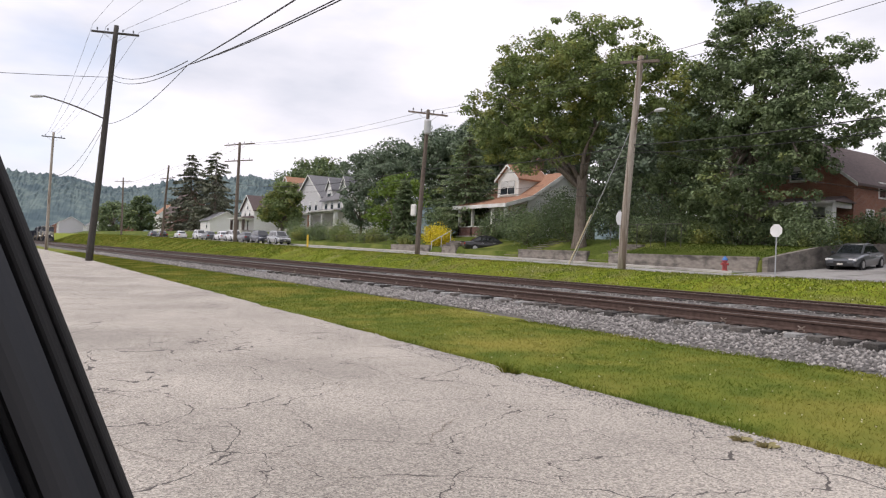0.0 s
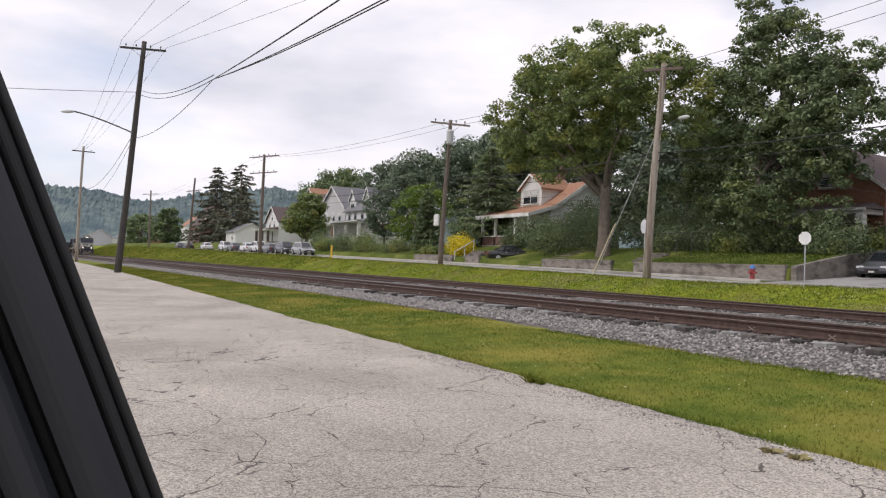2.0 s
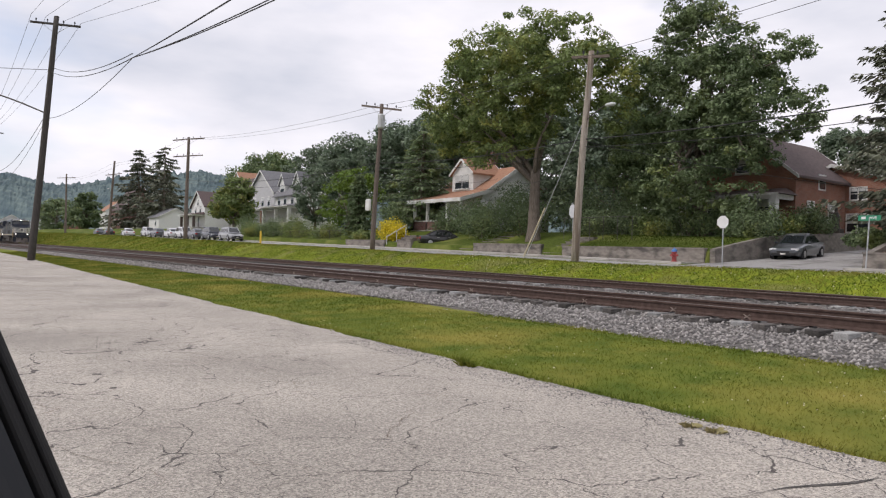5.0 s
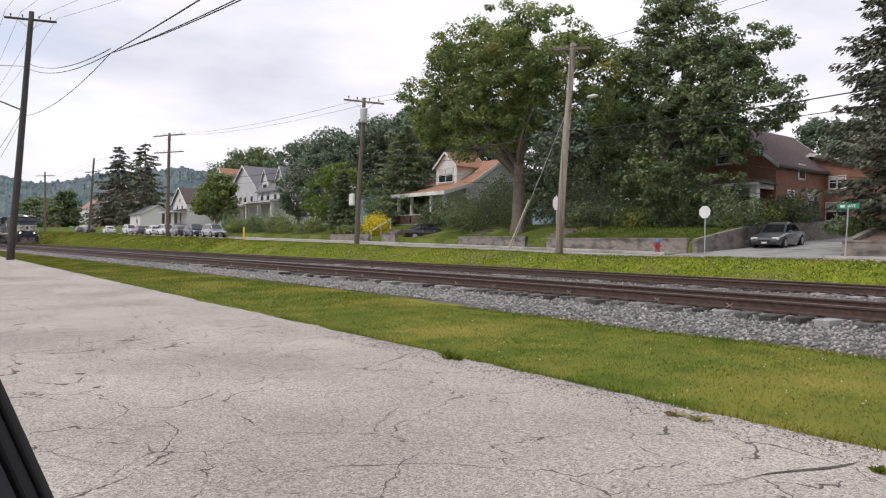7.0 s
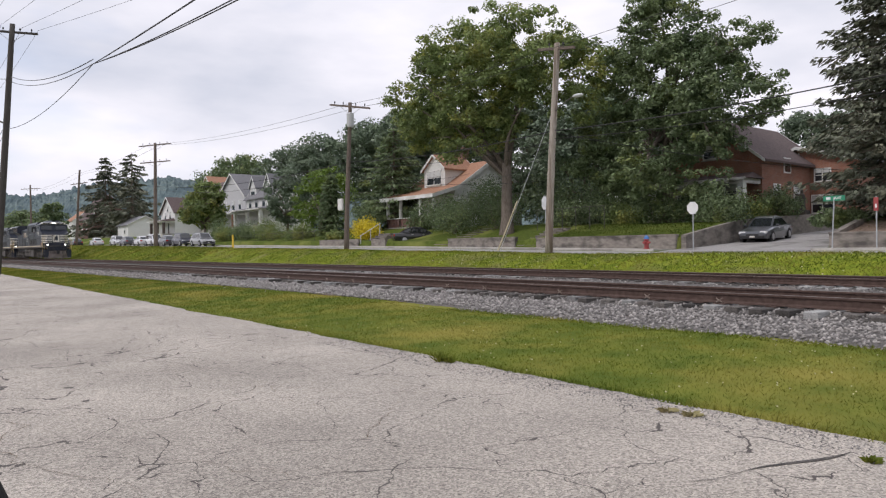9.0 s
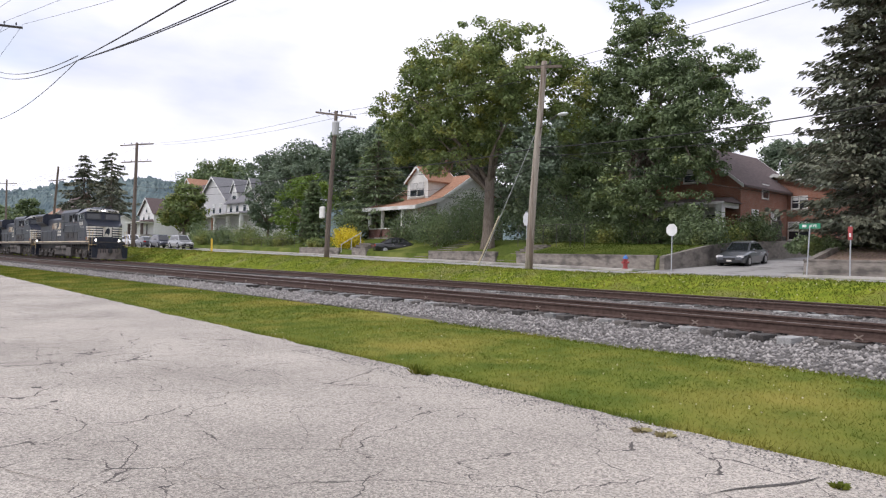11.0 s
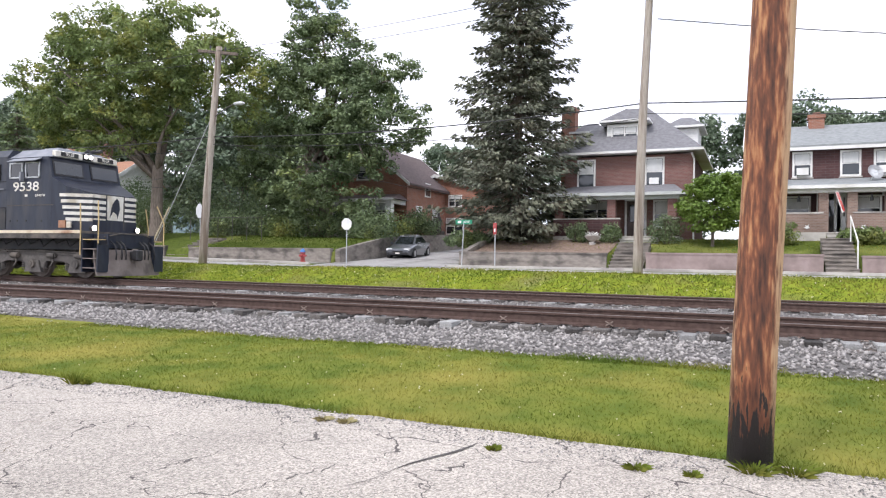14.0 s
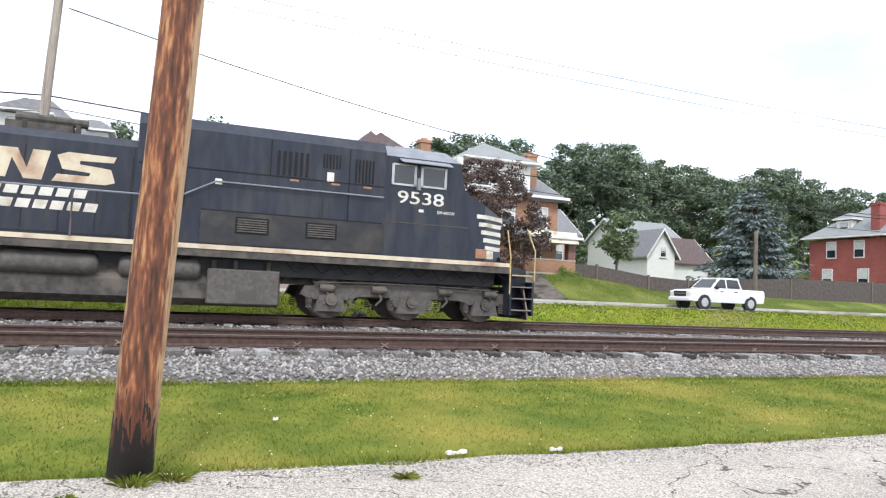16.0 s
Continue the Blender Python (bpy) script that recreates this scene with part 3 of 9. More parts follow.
def build_ground():
    ys = [-400, -120, -40, -14, -3, 4.6, 5.2, 5.6, 6.4, 7.2, 8.0, 8.8, 9.4, 10, 12.5, 16, 20.4, 20.9, 21.3, 21.7, 22.1, 22.5, 22.9, 23.3, 23.6, 23.9, 24.05, 28, 31.2,
          31.35, 33.05, 33.2, 33.8, 34.4, 35, 35.6, 36.2, 36.8, 37.4, 38, 38.6, 39.5, 41, 43, 46, 50, 55, 62, 68, 75, 83, 92, 102, 114, 130, 150, 180, 230, 320, 480, 800, 1500, 4000]
    xs = sorted({*[-4000, -2000, -1200, -800, -600, -450, -350], *range(-300, -100, 6), *range(-100, -42, 2), *np.arange(-42, 34, 0.7).round(2).tolist(), -21.72, -21.68, -14.02, -13.98, 7.97, 8.03, -6.43, -6.41, -4.69, -4.67, 2.55, 2.57, 3.93, 3.95,
                 *range(34, 90, 2), *range(90, 200, 10), 260, 400, 700, 1200, 2200, 4000})
    verts = [(x, q, ground_z(x, q)) for y in ys for x in xs for q in (float(laid(x, y)),)]
    n = len(xs)
    faces = [(j * n + i, j * n + i + 1, (j + 1) * n + i + 1, (j + 1) * n + i) for j in range(len(ys) - 1) for i in range(n - 1)]
    g = raw_mesh("ground", verts, faces, "grass", smooth=True)
    g.data.materials.append(M["weeds"])
    g.data.materials.append(M["lawn"])
    mids = np.array([(ys[j] + ys[j + 1]) / 2 for j in range(len(ys) - 1) for _ in range(n - 1)])
    g.data.polygons.foreach_set("material_index", np.where(mids < 20, 0, np.where(mids < 25, 1, 2)).astype(np.int32))
    tagged(g, "mown grass verge, weedy bank and lawns rising behind", "ground", kind="structure")


def road_edge(x):
    return 5.27 + float(road_bend(x)) + 0.10 * noise.noise((x * 0.35, 0, 7)) + 0.09 * noise.noise((x * 1.3, 4, 7)) + 0.04 * noise.noise((x * 4.1, 8, 7))


def build_roads():
    # near parking road with a ragged edge
    xs = np.concatenate([np.arange(-420, -60, 4), np.arange(-60, -14, 0.5), np.arange(-14, 12, 0.12), np.arange(12, 40, 0.5), np.arange(40, 300, 10)])
    verts, faces = [], []
    for x in xs:
        e = road_edge(x)
        verts += [(x, e, -0.04), (x, e - 0.03, 0.0), (x, e - 0.87, 0.004), (x, e - 4.27, 0.0), (x, e - 9.3, 0.0), (x, e - 19.3, 0.0)]
    for i in range(len(xs) - 1):
        for k in range(5):
            faces.append((6 * i + k, 6 * i + 6 + k, 6 * i + 7 + k, 6 * i + 1 + k))
    r = raw_mesh("road", verts, faces, "asphalt")
    tagged(r, "worn pale asphalt with cracks and a crumbling edge", "road", kind="structure")
    # the street beyond the tracks, following the grade
    xs = sorted({*range(-900, -200, 25), *range(-200, -40, 4), *range(-40, 60, 2), *range(60, 400, 20)})
    def strip(name, y0, y1, lift, material, label, category, x0=-900, x1=400, thick=0.12):
        v, f = [], []
        use = [x for x in xs if x0 <= x <= x1]
        for x in use:
            z = street_z(x) + lift
            v += [(x, y0, z - thick), (x, y0, z), (x, y1, z), (x, y1, z - thick)]
        for i in range(len(use) - 1):
            for k in range(3):
                f.append((4 * i + k, 4 * i + 4 + k, 4 * i + 5 + k, 4 * i + 1 + k))
        f += [(0, 1, 2, 3), (4 * len(use) - 1, 4 * len(use) - 2, 4 * len(use) - 3, 4 * len(use) - 4)]
        return tagged(raw_mesh(name, v, f, material), label, category, kind="structure")
    strip("road", 24.0, 31.3, 0.0, "street", "grey asphalt street beyond the railway", "road")
    strip("kerb", 31.3, 31.5, 0.14, "concrete", "low concrete kerb", "kerb", x1=-22)
    strip("kerb", 31.3, 31.5, 0.14, "concrete", "low concrete kerb", "kerb", x0=-14)
    strip("pavement", 31.5, 33.0, 0.135, "concrete", "pale concrete pavement along the street", "pavement", x1=-22)
    strip("pavement", 31.5, 33.0, 0.135, "concrete", "pale concrete pavement along the street", "pavement", x0=-14)
    # side street climbing away
    v, f = [], []
    ys = list(range(31, 121, 3))
    for y in ys:
        z = 1.0 + 0.065 * max(0.0, y - 31.3) + 0.012
        v += [(-21.6, y, z), (-14.1, y, z)]
    for i in range(len(ys) - 1):
        f.append((2 * i, 2 * i + 1, 2 * i + 3, 2 * i + 2))
    tagged(raw_mesh("road", v, f, "street"), "side street climbing between retaining walls", "road", kind="structure")


# ---- the railway ----
def build_ballast():
    """Crushed-stone bed: a shaped body and loose stones on it."""
    prof = [(9.0, 0.045), (9.4, 0.13), (10.35, 0.165), (10.9, 0.185), (11.15, 0.19), (11.35, 0.235), (11.6, 0.255), (13.9, 0.265), (14.6, 0.26), (16.2, 0.235), (17.0, 0.25), (17.7, 0.26), (20.3, 0.26), (20.7, 0.24), (21.3, 0.16)]
    xs = sorted({*range(-900, -300, 60), *range(-300, -60, 10), *np.arange(-60, 30, 0.6).round(2).tolist(), *range(30, 300, 15)})
    v, f = [], []
    for x in xs:
        for k, (y, z) in enumerate(prof):
            w = 0.30 * noise.noise((x * 0.22, 0, 3)) + 0.12 * noise.noise((x * 1.1, 0, 3)) + 0.5 * smooth01(8, 15, -x) if k < 2 else 0
            v.append((x, y + float(bend(x)) + (w if k == 0 else 0.5 * w), z))
    n = len(prof)
    for i in range(len(xs) - 1):
        for k in range(n - 1):
            f.append((i * n + k, i * n + n + k, i * n + n + k + 1, i * n + k + 1))
    bed = raw_mesh("ballast_bed", v, f, "ballast", smooth=True)
    tagged(bed, "grey crushed-stone ballast shoulder under the tracks", "ballast", kind="stuff")
    rng = np.random.default_rng(4)
    py, pz = [p[0] for p in prof], [p[1] for p in prof]
    octa = np.array([(1, 0, 0), (-1, 0, 0), (0, 1, 0), (0, -1, 0), (0, 0, 1), (0, 0, -1)], float)
    tri = np.array([(0, 2, 4), (2, 1, 4), (1, 3, 4), (3, 0, 4), (2, 0, 5), (1, 2, 5), (3, 1, 5), (0, 3, 5)])
    for material, name, bands in (("stone", "ballast_stones", [(-11, 26, 9.08, 11.75, 20000, 0.034), (-32, -11, 9.5, 11.75, 10000, 0.034), (-80, -32, 9.5, 11.6, 5200, 0.05), (26, 45, 9.15, 11.7, 2500, 0.045), (-30, 26, 13.3, 18.2, 7000, 0.034), (-32, 24, 8.6, 9.2, 700, 0.026)]),
                                  ("rust_stone", "rusty_ballast_stones", [(-30, 26, 11.9, 13.2, 5000, 0.034), (-30, 26, 18.4, 20.4, 4500, 0.036)])):
        parts = []
        for x0, x1, y0, y1, count, size in bands:
            c = np.stack([rng.uniform(x0, x1, count), rng.uniform(y0, y1, count), np.zeros(count)], 1)
            r = size * rng.uniform(0.55, 1.35, count)
            c[:, 2] = np.interp(c[:, 1], py, pz) + 0.25 * r
            c[:, 1] += bend(c[:, 0])
            s = r[:, None, None] * rng.uniform(0.65, 1.25, (count, 6, 1)) * octa[None]
            a = rng.uniform(0, 6.28, count)
            ca, sa = np.cos(a)[:, None], np.sin(a)[:, None]
            t = rng.uniform(-0.6, 0.6, (count, 1))
            s = np.stack([s[..., 0] * ca - s[..., 1] * sa, s[..., 0] * sa + s[..., 1] * ca, 0.75 * s[..., 2] + t * s[..., 0]], -1)
            p = s + c[:, None]
            parts.append(p[:, tri].reshape(-1, 3, 3))
        allp = np.concatenate(parts)
        # weld each stone's own corners so that every stone is one island
        me = bpy.data.meshes.new(name)
        nst = len(allp) // 8
        pts = np.zeros((nst, 6, 3))
        a8 = allp.reshape(nst, 8, 3, 3)
        for ti in range(8):
            for k in range(3):
                pts[:, tri[ti, k]] = a8[:, ti, k]
        idx = (np.arange(nst)[:, None, None] * 6 + tri[None]).astype(np.int32)
        me.vertices.add(nst * 6)
        me.vertices.foreach_set("co", pts.astype(np.float32).ravel())
        me.loops.add(nst * 24)
        me.loops.foreach_set("vertex_index", idx.ravel())
        me.polygons.add(nst * 8)
        me.polygons.foreach_set("loop_start", np.arange(0, nst * 24, 3, dtype=np.int32))
        me.update(calc_edges=True)
        me.materials.append(M[material])
        tagged(new(name, me), "loose grey crushed stones" if material == "stone" else "rust-stained crushed stones between rails", "ballast", kind="stuff")


RAIL = [(-0.07, 0), (0.07, 0), (0.07, 0.014), (0.012, 0.045), (0.012, 0.135), (0.034, 0.145), (0.036, 0.172), (0.028, 0.182), (-0.028, 0.182), (-0.036, 0.172), (-0.034, 0.145), (-0.012, 0.135), (-0.012, 0.045), (-0.07, 0.014)]


RUN = [*range(-900, -300, 40), *range(-300, 21, 5), 300]


def build_track(y_mid, label):
    tr = thing("railway_track", pose(0, y_mid, RAIL_TOP - 0.182), label, "railway track", "parallel tracks")
    for side in (-1, 1):
        y = side * (0.7175 + 0.036)
        bm = new_bm()
        skin(bm, [[(x, y + a + float(bend(x)), b) for a, b in RAIL] for x in RUN])
        rail = part("rail", fixed(bm), "rail", tr, "rust-brown steel rail")
        bm = new_bm()
        skin(bm, [[(x, y + a + float(bend(x)), b) for a, b in ((-0.030, 0.1825), (0.030, 0.1825), (0.024, 0.1855), (-0.024, 0.1855))] for x in RUN])
        part("running_surface", fixed(bm), "rail_top", rail, "worn brighter running band")
    return tr


def build_ties(track, near):
    rng = random.Random(8 if near else 9)
    bm = one_box(-0.115, 0.115, -1.30, 1.30, -0.17, -0.012, bevel=0.012)
    first = part("tie", bm, "tie", track)
    pale = one_box(-0.115, 0.115, -1.30, 1.30, -0.17, -0.012, bevel=0.012)
    pale = part("tie", pale, "tie_pale", track)
    plate = one_box(-0.09, 0.09, -0.19, 0.17, -0.012, 0.004)
    plate_me = mesh_object("tie_plate", plate, "rail", track)
    plate_me.location = (0, -0.7535, 0)
    x, k = -34.0, 0
    while x < 26 and k < 136:
        if k < 2:
            ob = (first, pale)[k]
        else:
            ob = new("tie", (first if rng.random() < 0.7 else pale).data)
            ob.parent = track
        ob.location = (x, float(bend(x)) + rng.uniform(-0.12, 0.08), rng.uniform(-0.02, 0.006))
        ob.rotation_euler = (0, 0, 0.03 * (x < -8) + rng.uniform(-0.02, 0.02))
        if k:
            p = new("tie_plate", plate_me.data)
            p.parent = track
            p.location = (x, float(bend(x)) - 0.7535, 0)
        else:
            plate_me.location = (x, float(bend(x)) - 0.7535, 0)
        x += 0.44 + rng.uniform(-0.03, 0.03)
        k += 1
    # farther ties as one mesh
    bm = new_bm()
    for x in [*np.arange(-140, -34.2, 0.46), *np.arange(26.2, 60, 0.46)]:
        o = float(bend(x)) + rng.uniform(-0.08, 0.08)
        box(bm, x - 0.115, x + 0.115, -1.3 + o, 1.3 + o, -0.17, -0.012)
    tagged(part("tie_bed", bm, "tie", track), kind="stuff")
    if near:
        bm = new_bm()
        for s in (-1, 1):
            for t in (0, 1):
                a = radians(40 + 100 * t)
                tube(bm, (0.08 * math.cos(a), -0.09, 0.05 + 0.06 * math.sin(a) * s), (-0.08 * math.cos(a), -0.09, 0.05 - 0.06 * math.sin(a) * s), 0.011, 0.011, 5)
        clip = part("rail_anchor", bm, "anchor", track, "bent steel rail clip")
        for k, x in enumerate(np.arange(-33.0, 26, 2.05)):
            ob = clip if k == 0 else new("rail_anchor", clip.data)
            ob.parent = track
            q = x + 0.35 * math.sin(k * 2.3)
            ob.location = (q, float(bend(q)) - 0.7535, 0.0)


# ---- poles and wires ----
def wood_pole(name, base, top, r0, r1, material, label, n=14):
    """A slightly crooked, tapered timber pole; base and top in world metres."""
    base, top = Vector(base), Vector(top)
    th = thing(name, Matrix.Translation(base), label, "utility pole", "utility poles")
    bm = new_bm()
    d = top - base
    steps = 14
    loops = []
    for i in range(steps + 1):
        f = i / steps
        c = d * f + Vector((0.03 * math.sin(f * 5 + base.x), 0.03 * math.cos(f * 4 + base.x), 0))
        if i == 0:
            c.z = -0.35
        r = r0 + (r1 - r0) * f
        loops.append([c + Vector((r * (1 + 0.035 * noise.noise((k * 0.9, f * 7, base.x))) * math.cos(2 * math.pi * k / n), r * (1 + 0.035 * noise.noise((k * 0.9, f * 7, base.x + 9))) * math.sin(2 * math.pi * k / n), 0)) for k in range(n)])
    skin(bm, loops)
    part("shaft", bm, material, th, smooth=True)
    return th


def crossarm(th, at, half, along=(0, 1, 0), material="pole", pins=4, braces=True):
    """A timber arm with insulator pins; at: point in the pole's space."""
    a = Vector(along).normalized()
    side = a.cross(Vector((0, 0, 1)))
    bm = new_bm()
    at = Vector(at)
    p = [at + s * half * a + u * 0.06 * side + Vector((0, 0, w)) for s in (-1, 1) for u, w in ((-1, -0.06), (1, -0.06), (1, 0.06), (-1, 0.06))]
    hull(bm, p, [(3, 2, 1, 0), (4, 5, 6, 7), (0, 1, 5, 4), (1, 2, 6, 5), (2, 3, 7, 6), (3, 0, 4, 7)])
    arm = part("crossarm", fixed(bm), material, th)
    for k in range(pins):
        s = -1 + 2 * (k + 0.3 * (k == 0) - 0.3 * (k == pins - 1)) / max(1, pins - 1)
        c = at + s * half * 0.95 * a + Vector((0, 0, 0.06))
        bm = new_bm()
        tube(bm, c, c + Vector((0, 0, 0.10)), 0.018, 0.018, 6)
        tube(bm, c + Vector((0, 0, 0.10)), c + Vector((0, 0, 0.22)), 0.05, 0.035, 8)
        part("insulator", bm, "trim_black", arm)
    if braces:
        bm = new_bm()
        for s in (-1, 1):
            tube(bm, at + s * 0.55 * half * a - side * 0.07, at - side * 0.1 + Vector((0, 0, -0.6)), 0.015, 0.015, 5)
        part("brace", bm, "steel", th)
    return arm


def wire(a, b, sag, r=0.012, name="overhead_wire", label="thin black overhead cable"):
    a, b = Vector(a), Vector(b)
    cu = bpy.data.curves.new(name, "CURVE")
    cu.dimensions, cu.bevel_depth, cu.bevel_resolution = "3D", r, 1
    sp = cu.splines.new("POLY")
    n = 25
    sp.points.add(n - 1)
    for i in range(n):
        f = i / (n - 1)
        p = a.lerp(b, f) - Vector((0, 0, sag * 4 * f * (1 - f)))
        sp.points[i].co = (*p, 1)
    cu.materials.append(M["wire"])
    return tagged(new(name, cu), label, "overhead wire", "overhead wires")


def lamp_arm(th, start, end, rise, r=0.025, head=1.0):
    """A curved steel bracket with a street-light head; points in the pole's space."""
    a, b = Vector(start), Vector(end)
    pts = [a.lerp(b, f) + Vector((0, 0, rise * math.sin(f * math.pi * 0.5))) for f in [k / 8 for k in range(9)]]
    bm = new_bm()
    pipe(bm, pts, r, 6)
    part("lamp_bracket", bm, "truck", th)
    d = (pts[-1] - pts[-2]).normalized()
    d.z = -0.05
    e = pts[-1]
    bm = new_bm()
    loops = []
    for f, w, h in ((0, 0.04, 0.04), (0.12, 0.10, 0.07), (0.4, 0.13, 0.09), (0.62, 0.08, 0.05), (0.68, 0.02, 0.02)):
        f, w, h = f * head, w * head, h * head
        c = e + d * f
        s = d.cross(Vector((0, 0, 1))).normalized()
        loops.append([c + s * w * math.cos(t) + Vector((0, 0, h * math.sin(t))) for t in [2 * math.pi * k / 8 for k in range(8)]])
    skin(bm, loops)
    part("lamp_head", fixed(bm), "porcelain", th, smooth=True)


def can(th, c, r, h, material="porcelain"):
    bm = new_bm()
    c = Vector(c)
    skin(bm, [[c + Vector((rr * math.cos(t), rr * math.sin(t), z)) for t in [2 * math.pi * k / 14 for k in range(14)]] for z, rr in ((0, r * 0.95), (0.03, r), (h * 0.85, r), (h * 0.9, r * 1.06), (h * 0.95, r * 0.9), (h, r * 0.4))])
    part("transformer", fixed(bm), material, th, "pale grey transformer can", smooth=True)


# ---- locomotive ----
def text_part(name, words, size, m, material, parent, label=""):
    """Raised lettering in the built-in font, turned into a mesh."""
    cu = bpy.data.curves.new(name, "FONT")
    cu.body, cu.size, cu.extrude, cu.align_x, cu.align_y = words, size, 0.003, "CENTER", "CENTER"
    cu.offset = 0.008 * size
    tmp = new(name, cu)
    me = bpy.data.meshes.new_from_object(tmp.evaluated_get(bpy.context.evaluated_depsgraph_get()))
    bpy.data.objects.remove(tmp)
    me.materials.clear()
    me.materials.append(M[material])
    ob = new(name, me)
    ob.parent = parent
    ob.matrix_basis = m
    if label:
        ob["label"] = label
    return ob


def strip_on(bm, plan, z0, z1, lift=0.008, thick=0.006):
    """A band that follows a plan line of (x, y) points, just proud of it on its left-hand side."""
    pts = [Vector((x, y, 0)) for x, y in plan]
    offs = []
    for i, p in enumerate(pts):
        d = ((pts[min(i + 1, len(pts) - 1)] - p).normalized() + (p - pts[max(i - 1, 0)]).normalized()).normalized()
        offs.append(Vector((d.y, -d.x, 0)))
    loops = []
    for p, o in zip(pts, offs):
        a, b = p + o * (lift - thick), p + o * lift
        loops.append([(a.x, a.y, z0), (b.x, b.y, z0), (b.x, b.y, z1), (a.x, a.y, z1)])
    skin(bm, loops)


def louvres(bm, x0, x1, z0, z1, y, n, s):
    h = (z1 - z0) / n
    for k in range(n):
        box(bm, x0, x1, y, y + s * 0.03, z0 + k * h + 0.2 * h, z0 + k * h + 0.75 * h)


def bogie(loco, xc, flip):
    """Three-axle truck: side frames with pedestals, springs, journal boxes; wheelsets turn."""
    axles = [xc + 2.22, xc, xc - 2.22]
    for s in (-1, 1):
        y = s * 1.02
        bm = new_bm()
        outline = [(xc - 3.0, 0.62), (xc - 2.75, 0.50), (xc - 1.75, 0.50), (xc - 1.45, 0.60), (xc - 0.6, 0.60), (xc - 0.45, 0.36), (xc + 0.45, 0.36), (xc + 0.6, 0.60), (xc + 1.45, 0.60), (xc + 1.75, 0.50), (xc + 2.75, 0.50),
                   (xc + 3.0, 0.62), (xc + 2.9, 0.84), (xc + 1.5, 0.90), (xc + 0.6, 0.95), (xc - 0.6, 0.95), (xc - 1.5, 0.90), (xc - 2.9, 0.84)]
        prism(bm, outline, y - 0.09, y + 0.09, "y")
        for ax in axles:
            prism(bm, [(ax - 0.42, 0.20), (ax + 0.42, 0.20), (ax + 0.30, 0.62), (ax - 0.30, 0.62)], y + s * 0.02, y + s * 0.16, "y")
        frame_part = part("truck_frame", fixed(bm), "truck", loco, "dust-grey cast truck side frame")
        for ax in axles:
            bm = new_bm()
            tube(bm, (ax, y + s * 0.10, 0.50), (ax, y + s * 0.24, 0.50), 0.17, 0.15, 14)
            tube(bm, (ax, y + s * 0.24, 0.50), (ax, y + s * 0.26, 0.50), 0.08, 0.07, 10)
            part("journal_box", bm, "grime", frame_part)
            for dx in (-0.55, 0.55):
                bm = new_bm()
                for k in range(5):
                    tube(bm, (ax + dx, y + s * 0.06, 0.28 + 0.062 * k), (ax + dx, y + s * 0.06, 0.315 + 0.062 * k), 0.085, 0.085, 9)
                part("coil_spring", bm, "truck", frame_part)
        for dx in (-2.35, -0.95, 0.95, 2.35):
            bm = new_bm()
            tube(bm, (xc + dx - 0.18, y + s * 0.14, 0.80), (xc + dx + 0.18, y + s * 0.14, 0.80), 0.10, 0.10, 10)
            tube(bm, (xc + dx + 0.18, y + s * 0.14, 0.80), (xc + dx + 0.24, y + s * 0.14, 0.80), 0.06, 0.06, 8)
            pipe(bm, [(xc + dx, y + s * 0.14, 0.74), (xc + dx + 0.1, y + s * 0.15, 0.55), (xc + dx - 0.06, y + s * 0.15, 0.38)], 0.035, 5)
            part("brake_cylinder", bm, "grime", frame_part)
        bm = new_bm()
        pipe(bm, [(xc - 2.7, y + s * 0.19, 0.93), (xc - 1.2, y + s * 0.19, 0.97), (xc + 0.8, y + s * 0.19, 0.96), (xc + 2.6, y + s * 0.19, 0.90)], 0.018, 5)
        part("air_pipe", bm, "grime", frame_part)
    bm = one_box(xc - 2.6, xc + 2.6, -0.75, 0.75, 0.55, 1.02)
    part("bolster", bm, "grime", loco)
    sets = []
    for ax in axles:
        bm = new_bm()
        for s in (-1, 1):
            tube(bm, (0, s * 0.68, 0), (0, s * 0.82, 0), 0.53, 0.52, 28)
            tube(bm, (0, s * 0.66, 0), (0, s * 0.685, 0), 0.555, 0.555, 28)
        tube(bm, (0, -0.95, 0), (0, 0.95, 0), 0.09, 0.09, 10)
        w = part("wheelset", bm, "plow", loco)
        w.location = (ax, 0, 0.53)
        sets.append((w, ax))
    return sets


